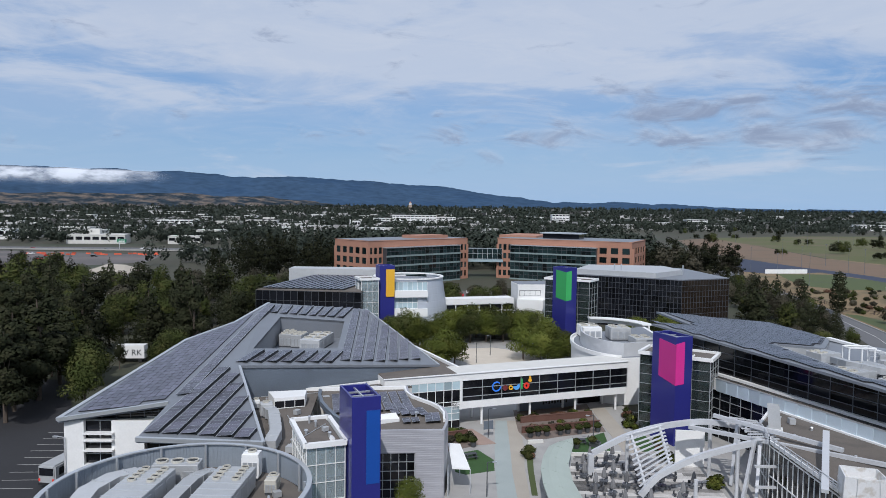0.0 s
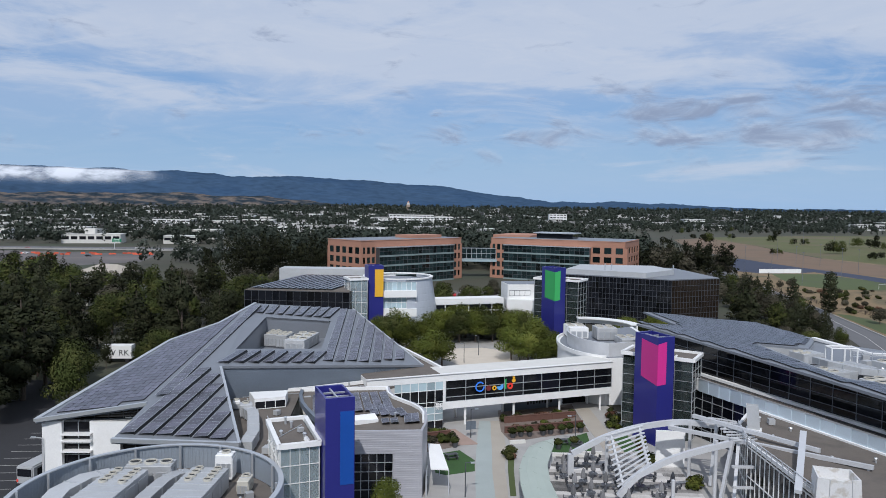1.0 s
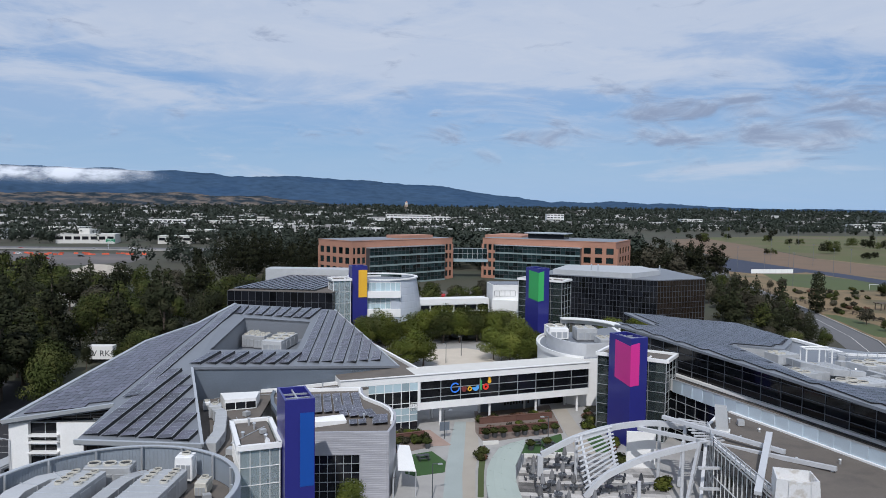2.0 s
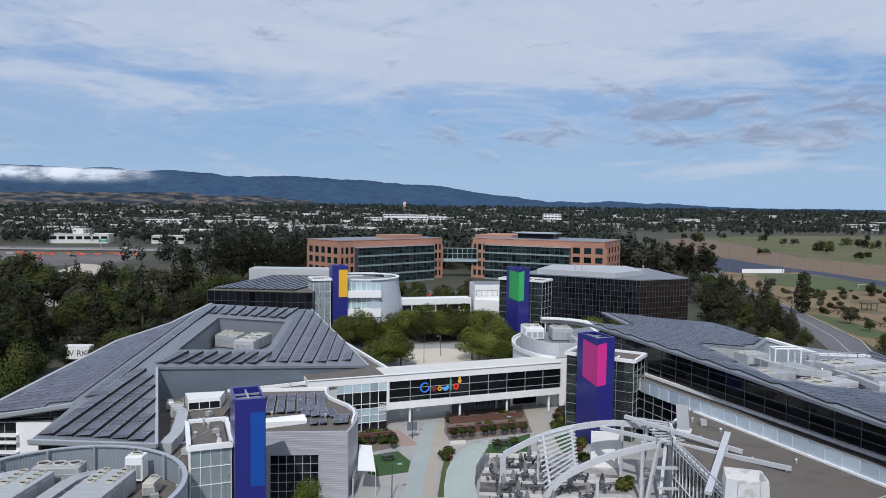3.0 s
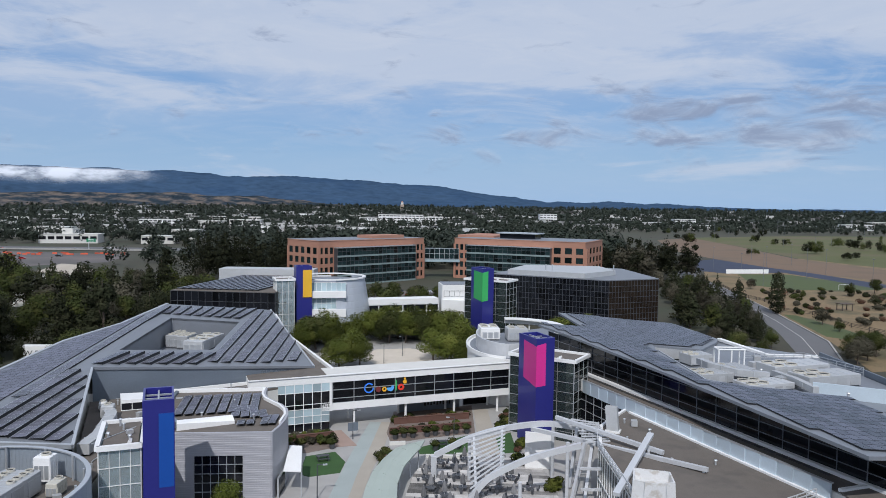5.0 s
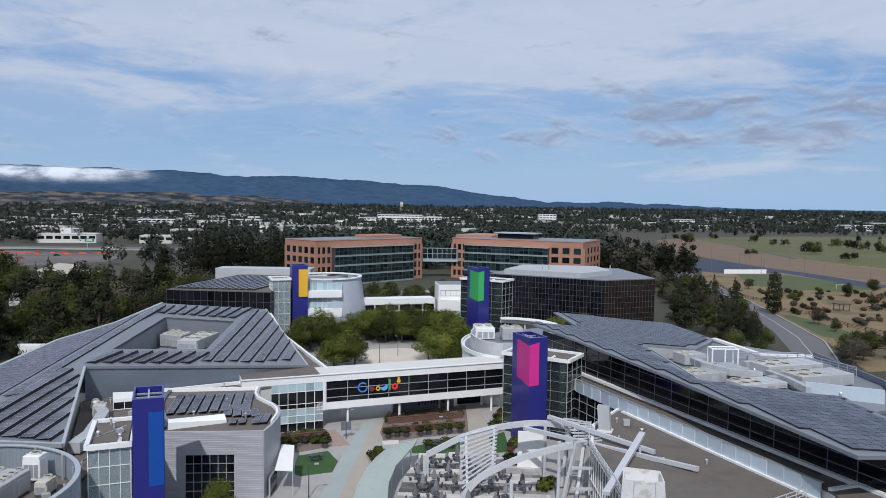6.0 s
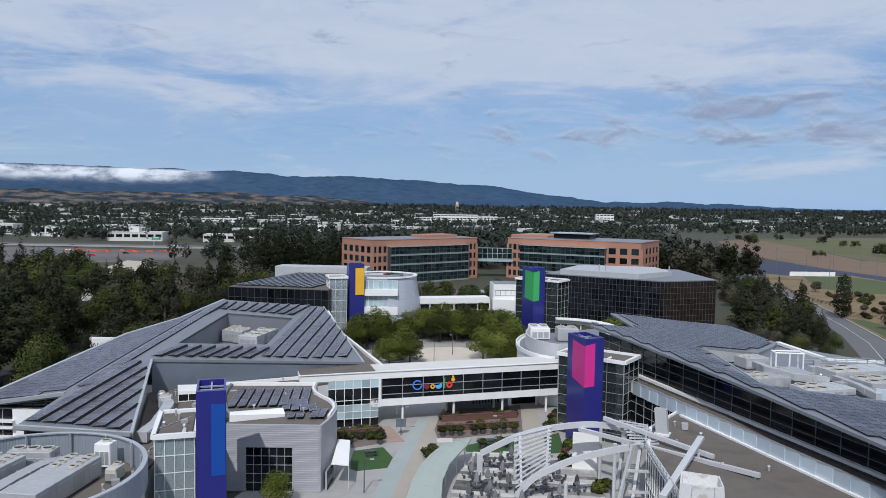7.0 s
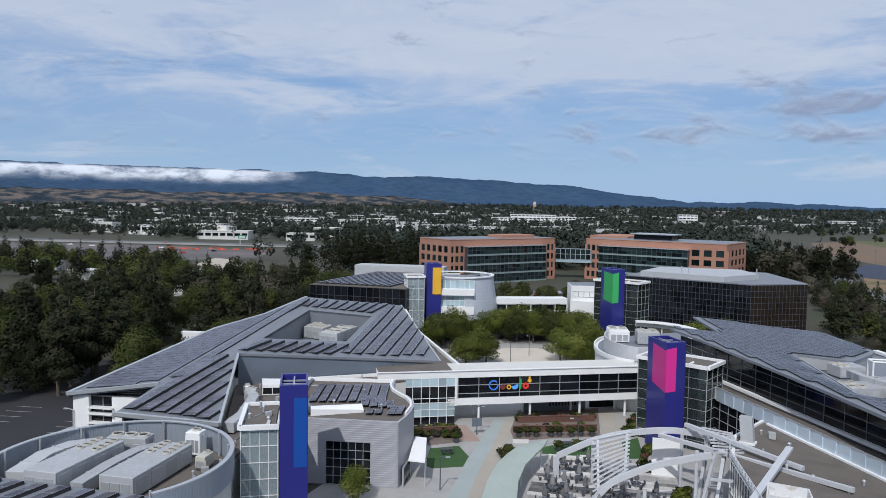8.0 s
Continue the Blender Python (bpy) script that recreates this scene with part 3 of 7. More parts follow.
def face_panel(t, a, b, u0, u1, z, material, name, out=0.05):
    """A coloured panel on the face a-b, from u0 to u1 along it; z: bottom and top at both ends."""
    d = (b - a)
    n = Vector((d.y, -d.x, 0)).normalized()
    p, q = a + d * u0, a + d * u1
    bm = bmesh.new()
    c = [p + Vector((0, 0, z[0])), q + Vector((0, 0, z[1])), q + Vector((0, 0, z[2])), p + Vector((0, 0, z[3]))]
    f = [bm.verts.new(v + n * out) for v in c]
    k = [bm.verts.new(v - n * 0.01) for v in c]
    bm.faces.new(f)
    for i in range(4):
        bm.faces.new((f[i], k[i], k[(i + 1) % 4], f[(i + 1) % 4]))
    part(name, bm, material, t)


blue_tower, q = tower("stair_tower", (-11.6, 80.1), (-9.5, 74.7), (-6.5, 75.8), 17.5, "royal blue tower with a brighter blue upright panel, open top")
face_panel(blue_tower, q[0], q[1], 0.50, 0.97, (7.9, 7.9, 16.0, 16.0), LIGHTBLUE, "bright_panel")
pink_tower, q = tower("stair_tower", (35.3, 117.8), (37.5, 112.4), (40.6, 113.9), 17.7, "royal blue tower with a magenta box painted round its corner")
face_panel(pink_tower, q[3], q[0], 0.30, 1.0, (10.7, 9.9, 16.4, 16.9), PINK, "magenta_panel")
face_panel(pink_tower, q[0], q[1], 0.0, 0.52, (9.9, 10.0, 16.9, 16.6), PINKB, "magenta_panel")
green_tower, q = tower("stair_tower", (30.6, 196.2), (33.4, 191.0), (36.6, 193.0), 22.0, "royal blue tower with a green box painted round its corner")
face_panel(green_tower, q[3], q[0], 0.25, 1.0, (13.6, 13.0, 20.8, 21.2), GREEN, "green_panel")
face_panel(green_tower, q[0], q[1], 0.0, 0.5, (13.0, 13.2, 21.2, 20.8), GREENB, "green_panel")
yellow_tower, q = tower("stair_tower", (-18.7, 197.2), (-17.2, 193.0), (-13.2, 194.6), 21.8, "royal blue tower with a yellow upright panel")
face_panel(yellow_tower, q[0], q[1], 0.42, 0.98, (13.2, 13.2, 20.7, 20.7), YELLOW, "yellow_panel", 0.25)


def stair_box(name, p, u, v, lu, lv, z0, z1, nu, nv, nz, label, glass=CLEAR, cap=0.55):
    """A glazed stair hall: four curtain walls, floors, stairs and a flat roof with a white rim."""
    t = thing(name, (p[0], p[1], 0), 0, label, "building")
    P = [Vector((0, 0, 0)), u * lu, u * lu + v * lv, v * lv]
    for k, n in zip(range(4), (nu, nv, nu, nv)):
        glazed(t, P[k], P[(k + 1) % 4], z0, z1 - cap, n, nz, glass, WHITE if glass is CLEAR else ALU, 0.065, 0.08)
    ins = [P[0] + (u + v) * 0.3, P[1] + (v - u) * 0.3, P[2] - (u + v) * 0.3, P[3] + (u - v) * 0.3]
    h = (z1 - z0) / 3
    for k in range(0, 3):
        part("floor_slab", prism([(a.x, a.y) for a in ins], z0 + k * h, z0 + k * h + 0.3), WHITE, t)
    a, b = P[0].lerp(P[1], 0.25), P[0].lerp(P[1], 0.75)
    for k in range(3):
        c, d = (a, b) if k % 2 == 0 else (b, a)
        part("stair_flight", beam(c + v * 1.2 + Vector((0, 0, z0 + k * h + 0.3)), d + v * 1.2 + Vector((0, 0, z0 + (k + 1) * h)), 1.2, 0.3), WHITE, t)
    part("inner_wall", prism([(x.x, x.y) for x in (ins[3] - v * 0.3, ins[2] - v * 0.3, ins[2], ins[3])], z0, z1 - 0.6), WHITE, t)
    rim = [P[0] - (u + v) * 0.15, P[1] + (u - v) * 0.15, P[2] + (u + v) * 0.15, P[3] + (v - u) * 0.15]
    part("flat_roof", prism([(x.x, x.y) for x in ins], z1 - 0.5, z1 - 0.32), BROWNROOF, t)
    for k in range(4):
        part("roof_edge", beam(rim[k] + Vector((0, 0, z1 - cap / 2)), rim[(k + 1) % 4] + Vector((0, 0, z1 - cap / 2)), 0.5, cap), WHITE, t)
    return t


stair_box("stair_hall", (-14.4, 75.0), U, Vv, 4.2, 9.4, 0, 12.45, 4, 8, 6, "glazed white-framed stair hall with a brown flat roof")
u2 = Vector((0.857, 0.514, 0))
stair_box("stair_hall", (34.2, 121.0), Vector((0.85, -0.52, 0)), Vector((0.52, 0.85, 0)), 11.6, 6.5, 0, 13.8, 4, 3, 8, "dark-glazed stair hall with white bands behind the tower", TINTED)
stair_box("stair_hall", (29.0, 199.5), Vector((0.85, -0.52, 0)), Vector((0.52, 0.85, 0)), 13.0, 6.5, 0, 18.6, 4, 3, 10, "dark-glazed stair hall with white bands behind the tower", TINTED)
stair_box("stair_hall", (-21.7, 189.2), U, Vv, 4.7, 6.2, 0, 18.6, 3, 4, 6, "pale glazed stair hall with a white rim", CLEAR)

# grey clad block with a curved flank
GB = (-9.0, 82.5, 0)
grey = thing("clad_block", GB, 0, "grey horizontally clad block with an S-curved flank", "building")
F0, F1 = (-9.0, 86.4), (0.5, 90.8)
CURVE = [(0.5, 90.8), (0.9, 93.4), (1.05, 96.0), (0.9, 98.6), (0.3, 101.0), (-0.9, 103.2), (-2.5, 105.1), (-4.0, 107.0), (-4.9, 109.2), (-5.4, 112.4)]
BACK = [(-19.0, 110.4), (-18.6, 107.2), (-17.6, 103.4), (-16.2, 100.0), (-14.6, 96.6), (-12.6, 93.6)]
GREYP = [(-12.5, 90.3), (0.1, 91.3)] + [(x - 0.3, y) for x, y in CURVE[1:]] + BACK
loc = lambda pts: [(x + 9.0, y - 82.5) for x, y in pts]
part("flat_roof", prism(loc(GREYP), 8.1, 8.8), BROWNROOF, grey, "brown gravel roof")
w0, w1 = Vector((-3.6, 7.3)), Vector((9.5, 8.4))
fd = (w1 - w0)
wa, wb = w0 + fd * 0.24, w0 + fd * 0.712
part("front_wall", wall_strip([w0, wa], 0, 9.05, 0.4), GREYMETAL, grey)
part("front_wall", wall_strip([wb, w1], 0, 9.05, 0.4), GREYMETAL, grey)
part("front_wall", wall_strip([wa, wb], 6.0, 9.05, 0.4), GREYMETAL, grey)
glazed(grey, (wa + Vector((-0.05, 0.25))), (wb + Vector((-0.05, 0.25))), 0, 6.0, 6, 5, DARKGLASS, ALU, 0.08)
for z in (3.3, 3.9, 4.5, 5.2):
    a = wb - fd * 0.12
    placed("sunshade", WHITE, grey, (a.x, a.y + 0.30, z), (fd.x * 0.115, fd.y * 0.115, 0), (-0.1, 0.2, 0), (0, 0, 0.14), "white louvre blade")
part("flank_wall", wall_strip(loc(CURVE), 0, [9.05, 9.08, 9.12, 9.18] + [9.22] * 6, 0.35), GREYMETAL, grey, "curved grey clad flank")
part("parapet", sweep([(x, y, 8.75) for x, y in loc([(0.5, 95.0)] + [(x - 0.5, y) for x, y in CURVE[3:]])], 0.3, 1.0), WHITE, grey, "white inner parapet")
part("parapet", sweep([(x, y, 8.85) for x, y in loc([(-5.6, 112.3), (-19.0, 110.4)])], 0.4, 0.9), WHITE, grey, "white parapet")
part("parapet", sweep([(x, y, 8.75) for x, y in loc(BACK)], 0.5, 0.8), ZINC, grey, "dark curved parapet")
part("raised_curb", prism(loc([(-12.2, 91.6), (-5.6, 95.0), (-6.2, 96.0), (-12.7, 93.0)]), 8.8, [9.75, 9.2, 9.75, 9.8]), WHITE, grey, "white roof upstand")

# ---- bridge with the lettered windows ----
BU, BV = Vector((0.935, 0.3545, 0)), Vector((-0.3545, 0.935, 0))
BO = (2.0, 120.3, 0)
BL = 35.6
bridge = thing("bridge_building", BO, 0, "white two-banded pedestrian bridge with dark ribbon windows on slim columns", "bridge")


def bq(a, b, z=0.0):
    v = BU * a + BV * b
    return (v.x, v.y, z)


def bbox(a0, a1, b0, b1, z0, z1):
    return prism([bq(a0, b0)[:2], bq(a1, b0)[:2], bq(a1, b1)[:2], bq(a0, b1)[:2]], z0, z1)


part("floor_band", bbox(0, BL, 0, 6.0, 3.2, 4.4), WHITE, bridge, "white lower band")
part("roof_band", bbox(-12.2, BL, -0.05, 6.0, 8.1, 9.3), WHITE, bridge, "white upper band")
part("roof_ledge", bbox(-12.3, BL, -0.25, 0.3, 9.3, 9.42), WHITE, bridge)
part("flat_roof", bbox(0.9, BL, 0.4, 5.8, 9.3, 9.38), CREAM, bridge)
part("gallery_roof", bbox(-12.1, 0.8, 0.15, 5.95, 9.25, 9.46), BROWNROOF, bridge, "brown gravel roof over the gallery")
part("back_wall", bbox(1.9, BL, 5.6, 5.9, 4.4, 8.1), DARKALU, bridge)
glazed(bridge, bq(1.9, 0.25), bq(BL, 0.25), 4.4, 8.1, 9, 3, DARKGLASS, ALU, 0.11, 0.1, rows=(0.22, 0.62))
part("end_fin", bbox(1.3, 1.75, -0.1, 0.6, 3.15, 8.3), WHITE, bridge)
for a in (1.2, 5.8, 15.3, 24.7, 33.5):
    part("column", tube(bq(a, 0.7, 0), bq(a, 0.7, 3.25), 0.22), WHITE, bridge, "slim white round column")
    part("column", tube(bq(a, 5.2, 0), bq(a, 5.2, 3.25), 0.22), WHITE, bridge, "slim white round column")
gal = thing("glazed_gallery", BO, 0, "two-storey gallery with pale and dark glass panels", "building")
part("core", bbox(-11.8, 1.2, 0.3, 6.0, 0, 8.1), CREAM, gal)
ws = (0.14, 0.32, 0.46, 0.62, 0.80)
for k in range(9):
    a0, a1 = -12.2 + k * 1.5, -12.2 + (k + 1) * 1.5
    zz = [0.0, 1.4, 2.6, 3.8, 4.6, 6.7, 8.1]
    for j in range(6):
        g = (DARKGLASS, PALEGLASS, PALEGLASS, DARKGLASS, DARKGLASS, PALEGLASS)[j]
        p0, p1 = Vector(bq(a0, 0)), Vector(bq(a1, 0))
        placed("pane", g, gal, p0 + Vector((0, 0, zz[j])), p1 - p0, BV * 0.06, Vector((0, 0, zz[j + 1] - zz[j])))
    placed("mullion", WHITE, gal, Vector(bq(a0, -0.08)), BU * 0.1, BV * 0.1, Vector((0, 0, 8.1)))
for z in (1.4, 2.6, 3.8, 4.6, 6.7):
    placed("transom", WHITE, gal, Vector(bq(-12.2, -0.06, z - 0.05)), BU * 13.5, BV * 0.07, Vector((0, 0, 0.1)))

# ---- eastern wing: dark glass wall, tilted solar roof, terrace ----
EO = (48.3, 131.2)
ED = Vector((16.6, -54.5, 0))
EU = ED.normalized()
east = thing("office_building", (*EO, 0), 0, "long dark-glazed office wing with a tilted solar roof and rooftop plant", "building")


def eq(a, b, z=0.0):
    """Along the glass wall and outwards to the back of the wing."""
    v = EU * a - EN2 * b
    return (v.x, v.y, z)


EN2 = Vector((EU.y, -EU.x, 0))
LEN = 64.5
S0, S1 = -17.0, LEN + 1.5


def et(a, off, z=0.0):
    """On the line of the glass wall, and off metres behind it."""
    return eq(a, -2.0 + 0.085 * a + off, z)


glazed(east, et(-8, 0)[:2], et(63, 0)[:2], 9.2, 14.5, 19, 4, DARKGLASS, MIDALU, 0.09, 0.10)
glazed(east, et(63, 0)[:2], et(63, 14)[:2], 9.0, 14.6, 6, 3, DARKGLASS, DARKALU, 0.10, 0.08)
part("core_wall", prism([et(-8, 0.4)[:2], et(62.6, 0.4)[:2], et(62.6, 3)[:2], et(-8, 3)[:2]], 0, 13.8), DARKALU, east, "dark inner wall")
part("core_wall", prism([eq(-10, 3)[:2], eq(62.6, 6.4)[:2], eq(62.6, 17)[:2], eq(44, 27)[:2], eq(34, 35)[:2], eq(12, 41)[:2], eq(-6, 32)[:2], eq(-20, 33)[:2], eq(-26, 11)[:2]], 0, 11.2), DARKALU, east, "dark inner wall")


def zr(a, b):
    """Height of the roof, which falls gently away from the eave."""
    return 15.1 - 0.085 * (b + 2) - 0.02 * min(a, 0)


def er(a, b):
    return eq(a, b, zr(a, b))


part("roof", slab([[er(-10.3, -3.9), er(0, -2.6), er(0, 30), er(-3.9, 33.6), er(-21.7, 35.6), er(-29.2, 9.8), er(-10.7, 6.0)]], 0.4), ROOFMETAL, east, "grey sloping metal roof")
part("roof", slab([[er(0, -2.6), er(33, -2.9), er(33.8, 1.2), er(11.5, 8.4), er(6.8, 11.0), er(9.4, 19.4), er(0, 30)]], 0.4), ROOFMETAL, east, "grey sloping metal roof")
part("roof", slab([[er(33, -2.9), er(S1, -4.6), er(S1 + 0.5, 12), er(54, 14), er(42.6, 18.4), er(36.9, 4.6), er(33.8, 1.2)]], 0.4), ROOFMETAL, east, "grey sloping metal roof")
part("terrace", prism([et(-2, 0.2)[:2], et(63, 0.2)[:2], et(63, -4.9)[:2], et(2, -4.9)[:2]], 0, 9.0), CREAM, east, "terrace ledge")
glazed(east, et(2, -5.0)[:2], et(29, -5.0)[:2], 0, 8.2, 12, 5, DARKGLASS, ALU, 0.10, 0.08)
part("terrace_band", sweep([et(1, -5.0, 8.95), et(13, -5.0, 8.95)], 0.4, 1.9), WHITE, east, "white terrace band")
part("terrace_deck", prism([et(-2, -0.1)[:2], et(63, -0.1)[:2], et(63, -4.6)[:2], et(2, -4.6)[:2]], 9.0, 9.1), BROWNROOF, east, "brown terrace roof")
part("wall_kerb", sweep([et(-2, -0.45, 9.3), et(63, -0.45, 9.3)], 0.7, 0.4), WHITE, east, "white sill along the glass")
for k in range(28):
    a = S0 + 20 + k * 1.9
    placed("roof_grate", BLACK, east, et(a, -1.0, 9.11), EU * 1.6 - EN2 * 0.136, EN2 * 0.6, (0, 0, 0.05))

ewall = thing("terrace_parapet", (*EO, 0), 0, "pale blue-grey panelled parapet wall above the brown roof", "parapet wall")
for k in range(20):
    a = S0 + 29.5 + k * 2.35
    placed("parapet_panel", PALEPANEL, ewall, et(a, -5.0, 7.9), EU * 2.32 - EN2 * 0.197, EN2 * 0.25, (0, 0, 2.0))
part("coping", sweep([et(12.5, -5.1, 9.95), et(59.5, -5.1, 9.95)], 0.45, 0.12), ALU, ewall)
part("kerb", sweep([et(25.5, -5.45, 8.12), et(59.5, -5.45, 8.12)], 0.4, 0.25), WHITE, ewall, "white kerb")

broof = thing("flat_roof_block", (52, 90, 0), 0, "flat brown-roofed block with white edges", "building")
BRP = [(50.4, 106.8), (63.0, 75.0), (64.6, 64), (43, 64), (42.9, 90.4), (44.9, 98.4)]
part("wall", prism([(x - 52, y - 90) for x, y in BRP], 0, 7.6), CREAM, broof)
part("flat_roof", prism([(x - 52, y - 90) for x, y in BRP], 7.6, 8.0), BROWNROOF, broof, "brown gravel roof")
part("roof_edge", sweep([(-9.1, -26, 8.1), (-9.1, 0.4, 8.1), (-7.1, 8.4, 8.1), (-1.6, 16.6, 8.1)], 0.4, 0.35), WHITE, broof, "white roof edge")

# ---- white round-ended block behind the tower ----
rb = thing("round_ended_block", (36, 150, 0), 0, "white block with a rounded end and rooftop plant", "building")
RBP = ell(0, 0, 8.0, 14.0, 118, 262, 26, 0) + [(14, -11), (14, 24)]
part("wall", prism(RBP, 0, 9.2), WHITE, rb)
part("flat_roof", prism([(x * 0.93, y * 0.97) for x, y in RBP], 9.2, 9.3), ROOFMETAL, rb)
part("parapet", wall_strip(ell(0, 0, 8.0, 14.0, 118, 262, 26), 9.0, 9.8, -0.3), WHITE, rb, "white curved parapet")
part("inner_screen", wall_strip(ell(0.4, -1, 6.4, 11.6, 150, 262, 22) + [(9, -10)], 9.3, 12.0, -0.3), STEEL, rb, "grey curved screen")

# ---- far group ----
cone = thing("drum_building", (-8.5, 207, 0), 0, "pale metal drum narrowing towards its top", "building")


def frustum(cx, cy, r0, r1, z0, z1, a0, a1, n, thick=0.3):
    bm = bmesh.new()
    rows = []
    for i in range(n + 1):
        a = radians(a0 + (a1 - a0) * i / n)
        rows.append([bm.verts.new((cx + r * math.cos(a), cy + r * math.sin(a), z)) for r, z in ((r0, z0), (r1, z1), (r1 - thick, z1), (r0 - thick, z0))])
    for p, q2 in zip(rows, rows[1:]):
        for k in range(4):
            bm.faces.new((p[k], q2[k], q2[(k + 1) % 4], p[(k + 1) % 4]))
    return bm


part("drum_wall", frustum(-1, 0, 12.2, 9.4, 0, 17.6, -75, 60, 18), DRUMMETAL, cone, "leaning silver panelled wall")
part("drum_wall", frustum(-2, 0, 12.0, 9.6, 6, 17.2, 95, 235, 16), WHITE, cone, "white panelled wall")
part("core", prism(ell(-1.5, 0.5, 8.8, 8.8, 0, 345, 23), 0, 16.6), WHITE, cone)
part("flat_roof", prism(ell(-1.5, 0.5, 8.9, 8.9, 0, 345, 23), 16.6, 16.75), ROOFMETAL, cone)
part("ring_beam", sweep([(x, y, 17.7) for x, y in ell(-1.5, 0, 9.8, 9.8, 0, 360, 40)], 0.9, 0.35), WHITE, cone, "white ring")
part("band", boxes((-0.5, -9.6, 7.4, 9.5, 3, 2.2, 10), (-0.5, -9.6, 12.8, 9.5, 3, 1.8, 10)), WHITE, cone, "white balcony band")
glazed(cone, (-5.2, -10.6), (4.2, -9.0), 9.6, 12.8, 7, 2, PALEGLASS, WHITE)
glazed(cone, (-5.2, -10.6), (4.2, -9.0), 14.6, 17.0, 7, 1, PALEGLASS, WHITE)

fl = thing("office_building", (-50.0, 189.4, 0), 0, "dark-glazed block with rows of solar panels on a flat roof", "building")
part("wall", prism([(0.3, 0.5), (28.4, -2.2), (33, 41), (9, 43)], 0, 15.0), DARKALU, fl)
glazed(fl, (0, 0), (28.5, -2.7), 2, 15.1, 15, 5, DARKGLASS, DARKALU, 0.1)
glazed(fl, (9, 43), (0, 0), 2, 15.1, 10, 5, DARKGLASS, DARKALU, 0.1)
glazed(fl, (28.5, -2.5), (33.1, 41), 2, 15.1, 14, 5, DARKGLASS, DARKALU, 0.1)
part("flat_roof", prism([(0.1, 0.1), (28.4, -2.5), (33, 41), (9, 43)], 15.0, 15.3), BROWNROOF, fl)
part("penthouse", boxes((15, 47, 0, 31, 8, 17.2)), HVACMAT, fl, "pale grey plant screen")

fbr = thing("bridge_building", (0.5, 207.5, 0), 0, "white footbridge with dark ribbon windows beyond the trees", "bridge")
fd2 = Vector((20.5, 6.0, 0)).normalized()
fn2 = Vector((-fd2.y, fd2.x, 0))
P = lambda a, b: tuple((fd2 * a + fn2 * b))[:2]
part("roof_band", prism([P(0, 0), P(22, 0), P(22, 5), P(0, 5)], 9.2, 10.9), WHITE, fbr)
part("floor_band", prism([P(0, 0), P(22, 0), P(22, 5), P(0, 5)], 3.0, 5.2), WHITE, fbr)
part("core", prism([P(0, 0.5), P(22, 0.5), P(22, 4.5), P(0, 4.5)], 5.2, 9.2), DARKALU, fbr)
glazed(fbr, P(0, 0.3), P(22, 0.3), 5.2, 9.2, 6, 2, DARKGLASS, WHITE, 0.3, 0.15)

fw = thing("white_block", (25, 214, 0), 0, "small white block beside the far bridge", "building")
part("wall", boxes((3.5, 4, 0, 13, 9, 15.0, 8)), WHITE, fw)
part("wing", prism([(-2.5, -1.5), (5, -4), (8, 2), (-3, 4)], 0, 10.6), WHITE, fw, "white leaning wing")
part("flat_roof", boxes((3.5, 4, 15.0, 12.4, 8.4, 0.15, 8)), ROOFMETAL, fw)
glazed(fw, (-1.8, -1.25), (4.6, -0.35), 11.6, 13.2, 4, 1, DARKGLASS, DARKALU)

GRID = mat("charcoal_mullion", (0.085, 0.09, 0.105), 0.45, 0.3, 0.08, 0.8, 8, 0.0)
# Dark glass for the right face, its brown reflection put into the colour.
BROWNREFGLASS = mat("bronze_tinted_glass", (0.022, 0.016, 0.012), 0.06, 0, 0.20, 0.3, 0.8, 0.0, by_object=0.12, spec=0.5)
dk = thing("office_building", (77.0, 221.0, 0), 0, "dark glass office block with a pale grey rooftop penthouse", "building")
part("wall", prism([(-36.5, 17.6), (-2.2, 0.4), (15.3, 8), (13, 44), (-20, 52)], 0, 15.8), DARKALU, dk)
glazed(dk, (-37, 17.7), (-2.2, 0), 0, 16.0, 34, 9, DARKGLASS, GRID, 0.10)
glazed(dk, (-2.2, 0), (15.7, 8), 0, 16.0, 16, 9, BROWNREFGLASS, GRID, 0.10)
part("flat_roof", prism([(-37, 18), (-2.2, 0.2), (15.7, 8), (13, 44), (-20, 52)], 16.0, 16.3), ROOFMETAL, dk)
part("penthouse", prism([(-32.4, 16.4), (-9, 4.6), (4, 17.4), (2, 34), (-24, 36)], 16.3, 17.9), HVACMAT, dk, "pale grey penthouse")
for x, y in ((-20, 14), (-18, 13.2), (2, 12)):
    part("flue", tube((x, y, 17.5), (x, y, 20.0), 0.2), ALU, dk)


